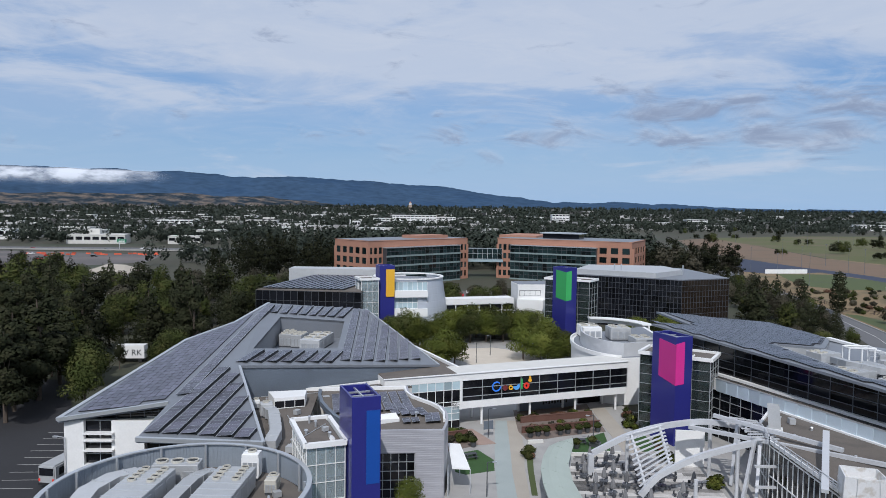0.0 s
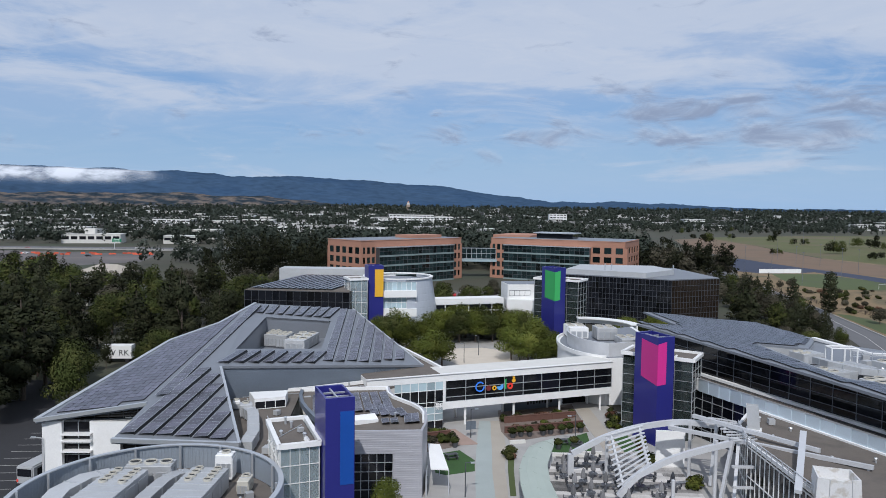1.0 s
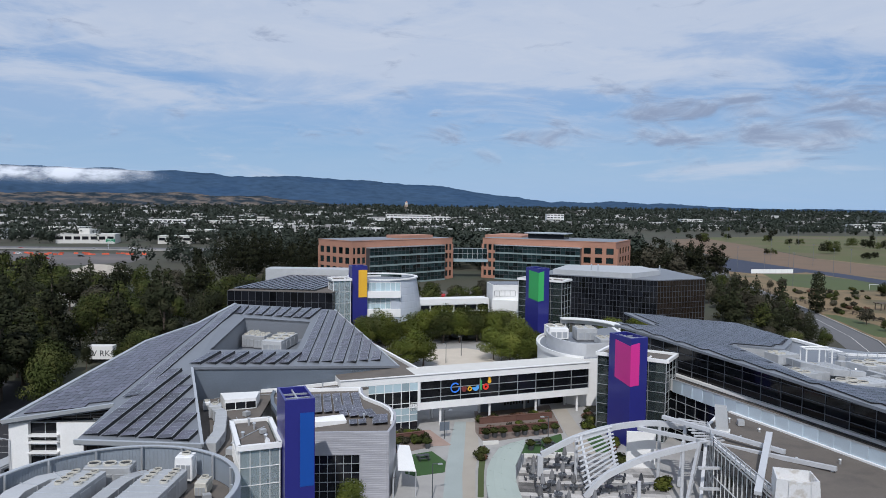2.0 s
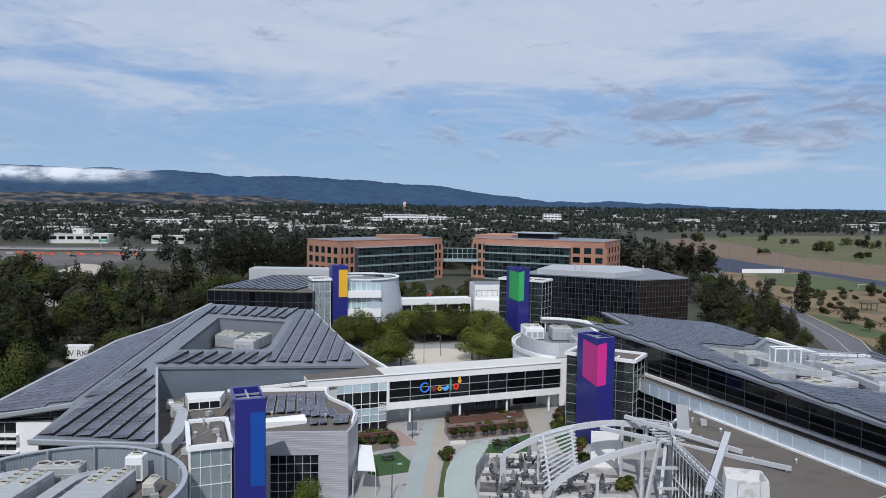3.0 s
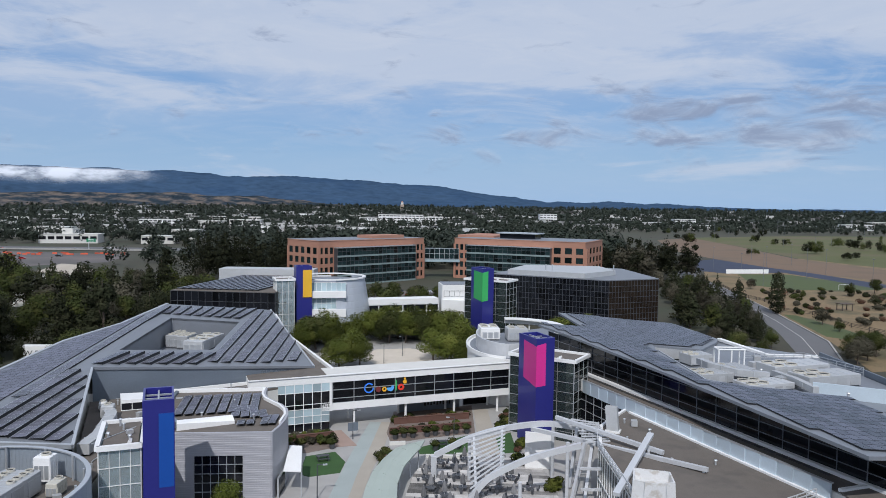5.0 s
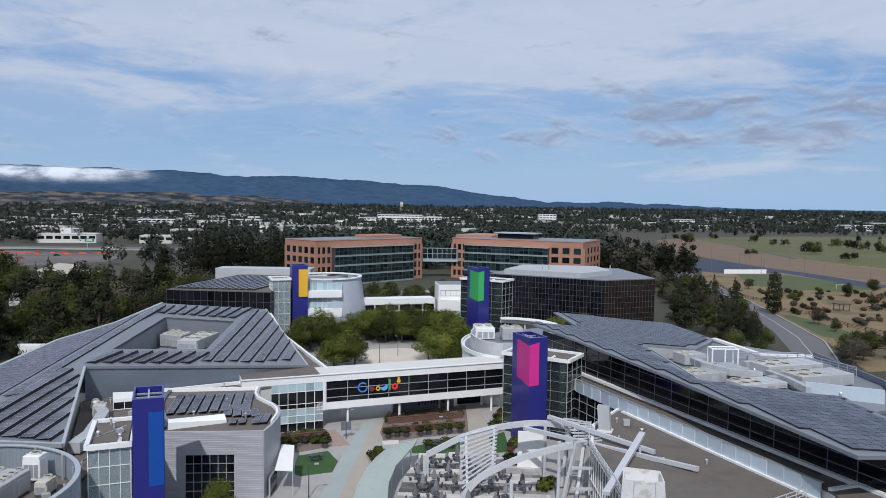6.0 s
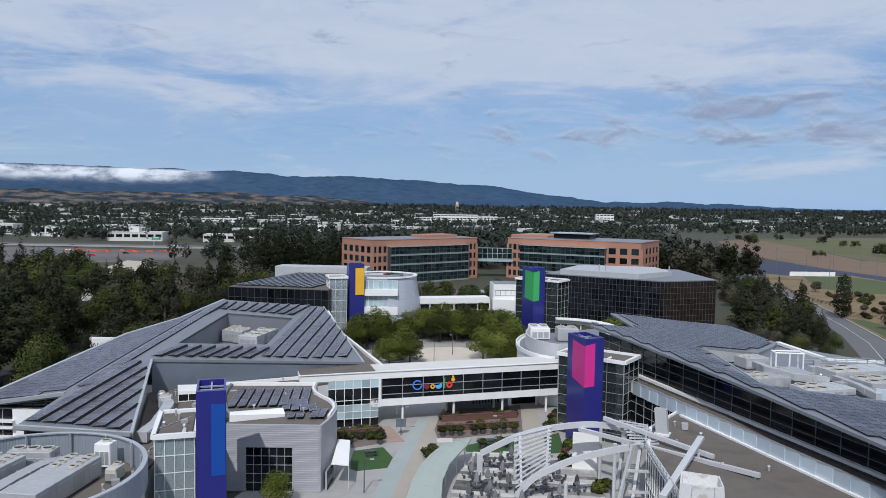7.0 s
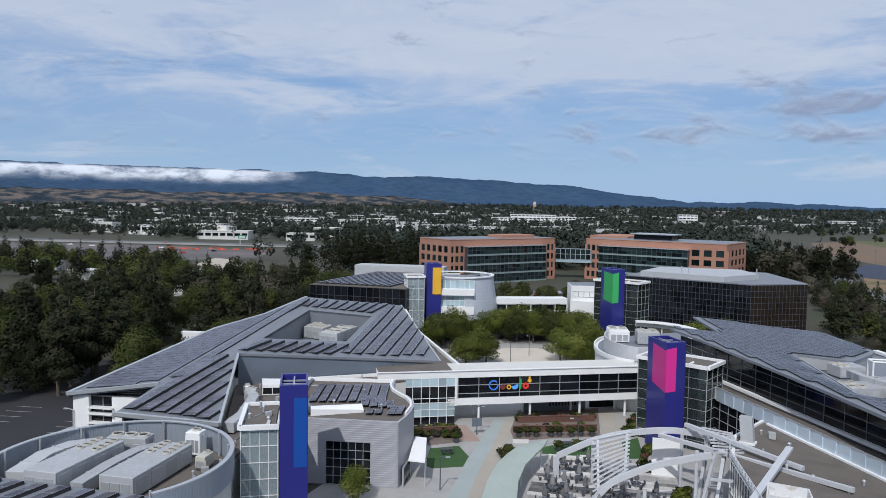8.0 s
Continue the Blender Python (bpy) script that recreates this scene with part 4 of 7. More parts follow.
# ---- terracotta office buildings ----
def office(at, rz, wid, dep, floors, label, bays, left=0.13, right=0.13):
    t = thing("office_building", at, rz, label, "building")
    fh, H = 4.6, 4.6 * floors + 3.0
    part("wall", boxes((0, dep / 2, 0, wid - 1.0, dep - 1.0, H - 0.4)), DARKALU, t, "dark inner wall")
    # terracotta end bays with punched windows, and a parapet band
    part("parapet", boxes((0, dep / 2, H - 3.0, wid, dep, 3.0)), BRICK, t, "terracotta parapet band")
    part("coping", boxes((0, dep / 2, H, wid + 0.4, dep + 0.4, 0.25)), BRICKCAP, t)
    part("flat_roof", boxes((0, dep / 2, H + 0.25, wid - 1.4, dep - 1.4, 0.1)), ROOFMETAL, t)
    for sx in (-1, 1):
        e = (right if sx > 0 else left) * wid
        x0 = sx * wid / 2 - (e if sx > 0 else 0)
        for k in range(floors):
            part("band", boxes((x0 + e / 2, 0.3, k * fh - 0.2, e, 1.0, 1.7)), BRICK, t)
        for j in range(4):
            part("pier", boxes((x0 + e * j / 3, 0.3, 0, e * 0.12, 0.98, H - 3)), BRICK, t)
        for k in range(floors):
            for j in range(3):
                placed("pane", GREENGLASS, t, (x0 + e * (j + 0.06) / 3, 0.1, k * fh + 1.5), (e * 0.30, 0, 0), (0, 0.1, 0), (0, 0, fh - 1.7))
    # projecting green glass bay with pale bands
    bx0, bx1 = -wid / 2 + left * wid, wid / 2 - right * wid
    bc = (bx0 + bx1) / 2
    part("bay_floor", boxes((bc, -1.2, 0, bx1 - bx0, 3.6, H - 3.6)), DARKALU, t)
    for k in range(floors):
        glazed(t, (bx0, -3.1), (bx1, -3.1), k * fh + 0.7, k * fh + fh - 0.1, bays, 2, GREENGLASS, DARKALU, 0.14)
        placed("glass_band", BANDGLASS, t, (bx0 - 0.2, -3.3, k * fh - 0.1), (bx1 - bx0 + 0.4, 0, 0), (0, 0.4, 0), (0, 0, 0.8))
    part("bay_roof", boxes((bc, -1.4, H - 3.4, bx1 - bx0 + 0.6, 4.2, 0.35)), ALU, t)
    # flanks: alternating terracotta and glass
    for sx in (-1, 1):
        x = sx * (wid / 2 + 0.0)
        for k in range(floors):
            part("band", boxes((x - sx * 0.4, dep / 2, k * fh - 0.2, 0.98, dep, 1.7)), BRICK, t)
        for j in range(6):
            part("pier", boxes((x - sx * 0.4, dep * j / 5 * 0.96 + 0.02 * dep, 0, 0.96, dep * 0.07, H - 3)), BRICK, t)
        for k in range(floors):
            for j in range(5):
                y0 = dep * (j * 0.192 + 0.06)
                placed("pane", GREENGLASS, t, (x - sx * 0.15 - (0.1 if sx > 0 else 0), y0, k * fh + 1.5), (0.1, 0, 0), (0, dep * 0.12, 0), (0, 0, fh - 1.7))
    return t, H


of1, H1 = office((-11.0, 356.0, 0), 45, 68, 26, 4, "terracotta office building with green ribbon glazing", 20)
of2, H2 = office((62.0, 370.0, 0), -26, 72, 36, 4, "terracotta office building with green ribbon glazing and a rooftop pavilion", 18, 0.12, 0.24)
part("pavilion", boxes((-4, 16, H2, 20, 10, 3.0)), DARKGLASS, of2, "dark glazed rooftop pavilion")
part("pavilion_roof", boxes((-4, 16, H2 + 3.0, 23, 13, 0.5)), ALU, of2)
part("upper_block", boxes((-30, 30, 0, 22, 30, H2 + 1.4)), BRICK, of2, "terracotta upper storey")
part("upper_block", boxes((14, 12, H1, 22, 12, 1.8)), BRICK, of1, "terracotta upper storey")
lk = thing("link_building", (22, 384, 0), 0, "glazed link between the terracotta buildings", "building")
part("wall", boxes((0, 3, 9, 20, 5, 6.8)), DARKALU, lk)
glazed(lk, (-11, 0), (10, 0), 10.2, 15.8, 8, 2, GREENGLASS, ALU, 0.2)
part("band", boxes((0, 0, 8.6, 21, 1.4, 1.4)), PALEGLASS, lk)

cc = thing("curved_canopy", (44, 186, 0), 0, "white curved canopy beside the green-panelled tower", "canopy")
arc = [(x - 44, y - 186) for x, y in ell(40.5, 178, 12, 12, 95, 5, 14)]
part("canopy_roof", wall_strip(arc, 7.4, 8.6, 0.4), WHITE, cc)
part("canopy_deck", sweep([(x, y, 8.7) for x, y in arc], 3.0, 0.25), WHITE, cc)
for x, y in arc[1::4]:
    part("post", tube((x, y, 0), (x, y, 7.4), 0.18), WHITE, cc)


# ---- trees ----
def leaf_cloud(rng, lobes, count, size, flat=0.35):
    """Leaf clumps as small bent quads scattered over the shells of several lobes."""
    n = count
    pick = rng.choice(len(lobes), n, p=np.array([l[3] * l[4] for l in lobes]) / sum(l[3] * l[4] for l in lobes))
    L = np.array(lobes)[pick]
    d = rng.normal(size=(n, 3))
    d /= np.linalg.norm(d, axis=1)[:, None]
    r = rng.uniform(0.55, 1.06, n) ** 0.7
    c = L[:, :3] + d * r[:, None] * L[:, [3, 3, 4]]
    nrm = d * 1.1 + rng.normal(size=(n, 3)) * 0.5 + np.array([0, 0, flat])
    nrm /= np.linalg.norm(nrm, axis=1)[:, None]
    t = np.cross(nrm, rng.normal(size=(n, 3)))
    t /= np.linalg.norm(t, axis=1)[:, None] + 1e-9
    b = np.cross(nrm, t)
    s = size * rng.uniform(0.55, 1.35, n)[:, None]
    q = np.stack([c - t * s, c - b * s * 0.7 - nrm * s * 0.15, c + t * s, c + b * s * 0.7 - nrm * s * 0.15], 1)
    mid = L[:, :3].mean(axis=0)
    out = c - mid
    out /= np.linalg.norm(out, axis=1)[:, None] + 1e-9
    soft = d * 0.9 + out * 0.45 + nrm * 0.35 + np.array([0, 0, 0.15])
    soft /= np.linalg.norm(soft, axis=1)[:, None]
    return np.concatenate([q.reshape(-1, 3), np.repeat(soft, 4, axis=0)], axis=1)


def quads_mesh(name, v, material):
    me = bpy.data.meshes.new(name)
    n = len(v) // 4
    me.from_pydata(v[:, :3].tolist(), [], np.arange(n * 4).reshape(-1, 4).tolist())
    me.materials.append(material)
    me.update()
    me.normals_split_custom_set_from_vertices(v[:, 3:].tolist())
    return me


# ---- solar panels ----
def panel_mesh():
    """A framed solar module, one by one metre: aluminium rim, cells a little below it, dark underside."""
    bm = bmesh.new()
    o = [(0, 0), (1, 0), (1, 1), (0, 1)]
    i = [(0.03, 0.03), (0.97, 0.03), (0.97, 0.97), (0.03, 0.97)]
    lo, hi = [bm.verts.new((x, y, 0)) for x, y in o], [bm.verts.new((x, y, 0.06)) for x, y in o]
    ih = [bm.verts.new((x, y, 0.06)) for x, y in i]
    for k in range(4):
        j = (k + 1) % 4
        bm.faces.new((lo[k], lo[j], hi[j], hi[k])).material_index = 2
        bm.faces.new((hi[k], hi[j], ih[j], ih[k])).material_index = 1
    bm.faces.new(ih).material_index = 0
    bm.faces.new(lo[::-1]).material_index = 2
    me = bpy.data.meshes.new("panel")
    bm.to_mesh(me)
    bm.free()
    for m in (PV, ALU, PVEDGE):
        me.materials.append(m)
    return me


PANEL = panel_mesh()


def pv_row(p, q, n, across=1.62, lift=0.25, tilt=6.5, label="row of tilted dark blue solar panels on the grey roof", group="solar rows on the folded roof"):
    """One racked row of n modules from p to q; the right-hand edge is raised."""
    p, q = Vector(p), Vector(q)
    lift += 0.08
    d = q - p
    step = d / n
    side = d.cross(Vector((0, 0, 1))).normalized()
    up = side.cross(d.normalized())
    a = (side * math.cos(radians(tilt)) + up * math.sin(radians(tilt))) * across
    nn = a.normalized().cross(d.normalized()) * 1.0
    if nn.z < 0:
        nn = -nn
    t = thing("solar_panel_row", tuple(p), 0, label, "solar panels", group)
    for k in range(n):
        ob = new("panel", PANEL)
        ob.parent = t
        m = Matrix.Identity(4)
        o = step * (k + 0.02) + up * lift - a * 0.5
        for c, v in enumerate((a, step * 0.96, nn, o)):
            m[0][c], m[1][c], m[2][c] = v.x, v.y, v.z
        ob.matrix_basis = m
    # Added dark sheet below the raised edge imitates the shadow between rows.
    rail = bmesh.new()
    edge = a * 0.5 + up * (lift - 0.01) - side * 0.03
    foot = side * (across * 0.5 + 0.05) - up * 0.05
    vs = [rail.verts.new(v) for v in (foot, foot + d, edge + d, edge)]
    rail.faces.new(vs)
    part("wind_deflector", rail, PVEDGE, t)
    return t


def pv_field(name, o, u, v, poly, du, dv, z_of, label, lift=0.16, gap=0.05):
    """A close field of modules inside a plan polygon, joined as one."""
    o, u, v = Vector(o), Vector(u).normalized(), Vector(v).normalized()
    verts, faces, mi = [], [], []
    for i in range(-70, 90):
        for j in range(-40, 60):
            c = o + u * (i * du) + v * (j * dv)
            cs = [c + u * a * du + v * b * dv for a, b in ((gap, gap * 0.6), (1 - gap * 0.3, gap * 0.6), (1 - gap * 0.3, 1 - gap * 0.3), (gap, 1 - gap * 0.3))]
            if not all(inside((p.x, p.y), poly) for p in cs):
                continue
            k = len(verts)
            verts += [(p.x, p.y, z_of(p.x, p.y) + lift) for p in cs] + [(p.x, p.y, z_of(p.x, p.y) + lift - 0.10) for p in cs]
            faces += [(k, k + 1, k + 2, k + 3)] + [(k + 4 + e, k + 4 + (e + 1) % 4, k + (e + 1) % 4, k + e) for e in range(4)]
            mi += [0, 1, 1, 1, 1]
    me = bpy.data.meshes.new(name)
    me.from_pydata(verts, [], faces)
    me.materials.append(PV)
    me.materials.append(PVEDGE)
    me.polygons.foreach_set("material_index", mi)
    me.update()
    ob = new(name, me)
    return tagged(ob, label, "solar panels", kind="stuff")


def inside(p, poly):
    c = False
    for (x0, y0), (x1, y1) in zip(poly, poly[1:] + poly[:1]):
        if (y0 > p[1]) != (y1 > p[1]) and p[0] < (x1 - x0) * (p[1] - y0) / (y1 - y0) + x0:
            c = not c
    return c


def plane(a, b, c):
    a, b, c = Vector(a), Vector(b), Vector(c)
    n = (b - a).cross(c - a)
    return lambda x, y: a.z - (n.x * (x - a.x) + n.y * (y - a.y)) / n.z


zB, zA = plane(RLOW, RTIP, RN), plane(RA, RB, RP)


def on(f, x, y):
    return (x, y, f(x, y))


for (x0, y0), (x1, y1) in (((-34.8, 83.7), (-32.9, 106.3)), ((-32.5, 83.6), (-30.8, 103.9)), ((-30.3, 83.6), (-29.1, 100.1)), ((-28.0, 83.4), (-27.1, 95.3)), ((-25.8, 83.2), (-25.2, 90.5)), ((-23.7, 82.9), (-23.4, 85.5))):
    pv_row(on(zB, x0, y0), on(zB, x1, y1), max(2, round((y1 - y0) / 1.0)), 1.95, 0.16)
# single row beside the ridge
f = plane(RB, RN, RP)
pv_row(on(f, -35.3, 95.8), on(f, -37.6, 154.5), 56, 1.95, 0.16)
zM = plane(PIT[0], RR, RF)
for k in range(7):
    x0, y0 = -31.3 + k * 2.03, 109.7 + k * 1.16
    pv_row(on(zM, x0, y0), on(zM, x0 + 0.8, y0 + 8.2), 9, 1.72, 0.16)
for (x0, y0), (x1, y1) in (((-16.5, 119.4), (-20.1, 165.9)), ((-14.6, 120.2), (-17.9, 165.4)), ((-12.7, 121.7), (-15.0, 158.6)), ((-10.7, 122.3), (-12.3, 152.4)), ((-8.6, 123.7), (-10.0, 147.0)), ((-6.8, 125.7), (-7.6, 141.6)), ((-4.7, 127.3), (-5.0, 134.0))):
    pv_row(on(zM, x0, y0), on(zM, x1, y1), round((y1 - y0) / 1.05), 1.62, 0.16)
for k in range(8):
    t = k / 7
    x0, y0, x1, y1 = -35.6 + 13.2 * t, 148.6 + 5.4 * t, -36.4 + 14.6 * t, 157.2 + 9.2 * t
    pv_row(on(zM, x0, y0), on(zM, x1, y1), 10, 1.5, 0.16)
pv_field("solar_field", RB, Vector(RP) - Vector(RB), (-1, 0.02, 0), [(-49.7, 92.2), (-36.7, 93.9), (-39.2, 156.6), (-41.6, 141.2), (-46.9, 130.6)], 1.55, 1.02, zA, "close field of dark solar panels on the sloping roof")

# grey clad block: framed modules in short rows
GZ = 8.9
for k in range(8):
    x0 = -15.6 + k * 1.42
    pv_row((x0 + 1.2, 97.6 + k * 0.36, GZ), (x0 - 0.6, 107.4 + k * 0.3, GZ), 8, 1.15, 0.15, 6, "row of tilted solar panels on a brown gravel roof", "solar rows on the clad block")
for k in range(4):
    x0 = -6.2 + k * 1.35
    pv_row((x0, 97.2, GZ), (x0 - 1.2, 102.4 - max(0, k - 1) * 0.9, GZ), 4, 1.1, 0.15, 6, "row of tilted solar panels on a brown gravel roof", "solar rows on the clad block")
for x0, y0 in ((-3.9, 93.6), (-2.7, 93.9), (-0.9, 94.0), (0.1, 94.3)):
    pv_row((x0 - 0.6, y0, GZ), (x0 - 0.9, y0 + (2.0 if x0 < -1 else 4.0), GZ), 2 if x0 < -1 else 3, 1.0, 0.15, 6, "row of tilted solar panels on a brown gravel roof", "solar rows on the clad block")

# eastern wing
ew = lambda a, b: (eq(a, b)[0] + EO[0], eq(a, b)[1] + EO[1])


def zE(x, y):
    d = Vector((x - EO[0], y - EO[1], 0))
    return zr(d.dot(EU), -d.dot(EN2))


U10 = (EU * math.cos(radians(10.5)) + EN2 * math.sin(radians(10.5)))
V10 = Vector((-U10.y, U10.x, 0))
if V10.dot(EN2) > 0:
    V10 = -V10
pv_field("solar_field", (*ew(10, 4), 0), U10, V10, [ew(-13.5, -3.0), ew(-6, -2.9), ew(0, -2.0), ew(33, -2.3), ew(S1 - 0.2, -4.0), ew(S1, 12), ew(54, 13.6), ew(42.8, 17.8), ew(37.1, 4.2), ew(34.2, 0.9), ew(11.6, 8.0), ew(6.6, 10.8), ew(8.8, 18.8), ew(-0.4, 29.6), ew(-4.2, 33.2), ew(-21.3, 35.2), ew(-28.4, 10.4), ew(-10.4, 6.4)], 1.66, 1.28, zE, "close field of dark solar panels on the tilted roof", 0.2)
# near array at the camera's side of the plant screen
nr = thing("flat_roof_block", (-26, 50, 0), 0, "low grey roof with rows of solar panels beside the plant screen", "building")
part("wall", prism([(-16, 12.2), (14.5, 10.6), (13, -14), (-16, -14)], 0, 9.1), CREAM, nr)
part("flat_roof", prism([(-16, 12.3), (14.6, 10.7), (13, -14), (-16, -14)], 9.1, 9.5), ROOFMETAL, nr)
for k in range(9):
    x0 = -38.6 + k * 2.75
    pv_row((x0 - 2.4, 45, 9.5), (x0 + 1.4, 61.4 - k * 0.12, 9.5), 9, 1.7, 0.12, 9, "row of tilted dark blue solar panels on the grey roof", "solar rows near the plant screen")
# far dark block
for k in range(13):
    x0 = -47.1 + k * 1.75
    pv_row((x0 - 1.2, 191.1 - k * 0.15, 15.4), (x0 + 6.0, 228 - k * 0.2, 15.4), 16, 1.45, 0.15, 4, "row of tilted solar panels on a far flat roof", "solar rows on the far block")


# ---- rooftop plant ----
def fan_ring(bm, x, y, z, r):
    n = 12
    o = [bm.verts.new((x + r * math.cos(6.2832 * i / n), y + r * math.sin(6.2832 * i / n), z)) for i in range(n)]
    t = [bm.verts.new((x + r * math.cos(6.2832 * i / n), y + r * math.sin(6.2832 * i / n), z + 0.22)) for i in range(n)]
    s = [bm.verts.new((x + r * 0.82 * math.cos(6.2832 * i / n), y + r * 0.82 * math.sin(6.2832 * i / n), z + 0.22)) for i in range(n)]
    b = [bm.verts.new((x + r * 0.82 * math.cos(6.2832 * i / n), y + r * 0.82 * math.sin(6.2832 * i / n), z + 0.05)) for i in range(n)]
    for i in range(n):
        j = (i + 1) % n
        bm.faces.new((o[i], o[j], t[j], t[i])), bm.faces.new((t[i], t[j], s[j], s[i])), bm.faces.new((s[i], s[j], b[j], b[i]))


def disc(x, y, z, r, n=12):
    bm = bmesh.new()
    solid(bm, [(x + r * math.cos(6.2832 * i / n), y + r * math.sin(6.2832 * i / n)) for i in range(n)], z, z + 0.04)
    return bm


def plant_unit(at, rz, w, l, h, fans=(2, 4), fan_len=4.0, casing=HVACMAT, label="long galvanised rooftop air handler with fans at one end", seams=7):
    t = thing("air_handler", at, rz, label, "air handler", "rooftop plant")
    bm = boxes((0, 0, 0.25, w, l, h - 0.25))
    bmesh.ops.bevel(bm, geom=bm.edges[:], offset=0.05, segments=1, affect="EDGES")
    part("casing", bm, casing, t)
    part("base_rail", boxes((0, 0, 0, w * 0.92, l * 0.96, 0.3)), DARKALU, t)
    for k in range(1, seams):
        part("casing_seam", boxes((0, -l / 2 + l * k / seams, h, w + 0.06, 0.10, 0.05)), ALU, t)
    nx, ny = fans
    for i in range(nx):
        for j in range(ny):
            x, y = w * ((i + 0.5) / nx - 0.5), l / 2 - fan_len * (j + 0.5) / ny
            r = min(w / nx, fan_len / ny) * 0.42
            b = bmesh.new()
            fan_ring(b, x, y, h, r)
            f = part("fan_shroud", b, HVACBEIGE, t)
            part("fan_grille", disc(x, y, h + 0.06, r * 0.8), BLACK, f)
    for k in range(3):
        part("louvre_panel", boxes((0 + w * (k - 1) * 0.3, -l / 2 - 0.03, h * 0.2, w * 0.24, 0.06, h * 0.5)), ALU, t)
    for sgn in (-1, 1):
        for k in range(4):
            part("access_door", boxes((sgn * (w / 2 + 0.02), -l / 2 + l * (k + 0.5) / 4, 0.5, 0.05, l / 4 * 0.7, h - 0.9)), casing, t)
    return t


plant_unit((-29.6, 67.0, 8.2), -3, 3.9, 10.4, 2.4)
plant_unit((-21.4, 67.6, 8.2), -2, 3.9, 10.6, 2.4)
plant_unit((-28.0, 74.2, 8.2), 5, 4.8, 2.2, 2.3, (3, 1), 2.0, HVACMAT, "square galvanised rooftop unit inside the screen", 3)
plant_unit((-20.5, 75.8, 8.2), 0, 1.8, 1.6, 2.9, (1, 1), 1.2, WHITE, "white upright rooftop cabinet inside the screen", 2)
plant_unit((-17.4, 72.2, 8.2), 0, 1.2, 2.0, 1.6, (1, 1), 1.0, HVACBEIGE, "small beige rooftop unit inside the screen", 2)


def duct(points, w, h, label, name="roof_duct"):
    t = thing(name, tuple(points[0][:2]) + (points[0][2] - h / 2,), 0, label, "duct", "rooftop plant")
    o = Vector(points[0][:2] + (points[0][2] - h / 2,))
    P = [Vector(p) - o for p in points]
    part("duct_run", sweep(P, w, h), HVACMAT, t)
    for a, b in zip(P, P[1:]):
        part("duct_flange", beam(a.lerp(b, 0.48), a.lerp(b, 0.48) + (b - a).normalized() * 0.1, w + 0.15, h + 0.15), ALU, t)
    return t


duct([(-25.8, 62.0, 9.0), (-25.6, 67, 9.3), (-25.4, 71, 9.3), (-25.0, 73.0, 9.2), (-24.0, 74.4, 9.0)], 1.5, 1.4, "pale rounded galvanised duct between the air handlers")
duct([(-33.8, 63.0, 9.0), (-34.4, 68, 9.3), (-33.6, 71.5, 9.3), (-31.8, 73.6, 9.1)], 2.0, 1.5, "pale rounded galvanised duct inside the screen")
duct([(-20.6, 84.0, 8.9), (-20.9, 88.6, 8.9), (-22.2, 93.5, 8.9), (-23.2, 97.0, 8.9), (-24.4, 98.8, 8.9)], 1.5, 1.3, "grey galvanised duct bending across the brown roof")
plant_unit((-24.8, 99.4, 8.0), 18, 1.7, 1.8, 1.9, (1, 1), 1.2, HVACMAT, "grey boxy roof unit at the end of a duct", 2)
plant_unit((-27.2, 103.0, 8.0), 20, 1.0, 1.4, 1.3, (1, 1), 1.0, WHITE, "small white roof condenser on brown gravel", 2)
# in the sunken well
for x, y, w, l, h in ((-31.0, 142.5, 2.6, 4.2, 2.6), (-28.6, 141.5, 2.2, 4.2, 2.6), (-31.6, 146.0, 2.2, 2.0, 2.4), (-25.0, 141.0, 4.0, 9.5, 2.3), (-29.2, 131.0, 3.4, 2.2, 1.0)):
    plant_unit((x, y, 9.6), -8, w, l, h, (2, 3), l * 0.9, HVACMAT, "pale rooftop chiller in the sunken roof well", 3)
# on the white round-ended block
plant_unit((33.0, 158, 9.3), 4, 4.2, 6.0, 2.6, (2, 2), 4.0, WHITE, "white rooftop unit behind the curved parapet", 4)
plant_unit((39.0, 156, 9.3), 4, 4.5, 4.2, 2.8, (2, 2), 3.6, HVACMAT, "grey rooftop unit behind the curved parapet", 3)
plant_unit((42.5, 150, 9.3), 4, 4.0, 5.0, 1.6, (2, 2), 3.6, HVACMAT, "low grey rooftop unit behind the curved parapet", 3)

# plant area on the eastern wing
ep = thing("roof_plant_area", (*EO, 0), 0, "sunken grey rooftop plant area with pale units and railings", "plant deck")
part("deck", prism([eq(9, 9.6)[:2], eq(35, 1.6)[:2], eq(45, 20)[:2], eq(44, 27)[:2], eq(34, 35.2)[:2], eq(13, 42)[:2], eq(-5, 33.6)[:2], eq(9.6, 19.5)[:2]], 11.2, 11.6), ROOFMETAL, ep)
part("well_wall", wall_strip([eq(11.5, 8.2)[:2], eq(7.0, 11.0)[:2], eq(9.2, 19.2)[:2], eq(0.2, 29.6)[:2]], 11.5, [13.9, 13.6, 12.9, 12.0], 0.25), HVACMAT, ep, "pale wall under the raised roof")
part("upstand", sweep([eq(11.7, 8.7, 13.9), eq(34.0, 1.5, 14.5), eq(37.1, 4.8, 14.2), eq(42.6, 18.6, 13.0)], 0.2, 0.6), ALU, ep)
part("side_wall", wall_strip([eq(35.3, 19.1)[:2], eq(42.1, 26.4)[:2]], 11.6, 13.6, 0.3), PALEPANEL, ep, "pale blue screen wall")
part("side_wall", wall_strip([eq(13.6, 42)[:2], eq(34.3, 35.3)[:2], eq(43.5, 27)[:2]], 9.5, 12.6, 0.3), ZINC, ep, "grey screen wall")
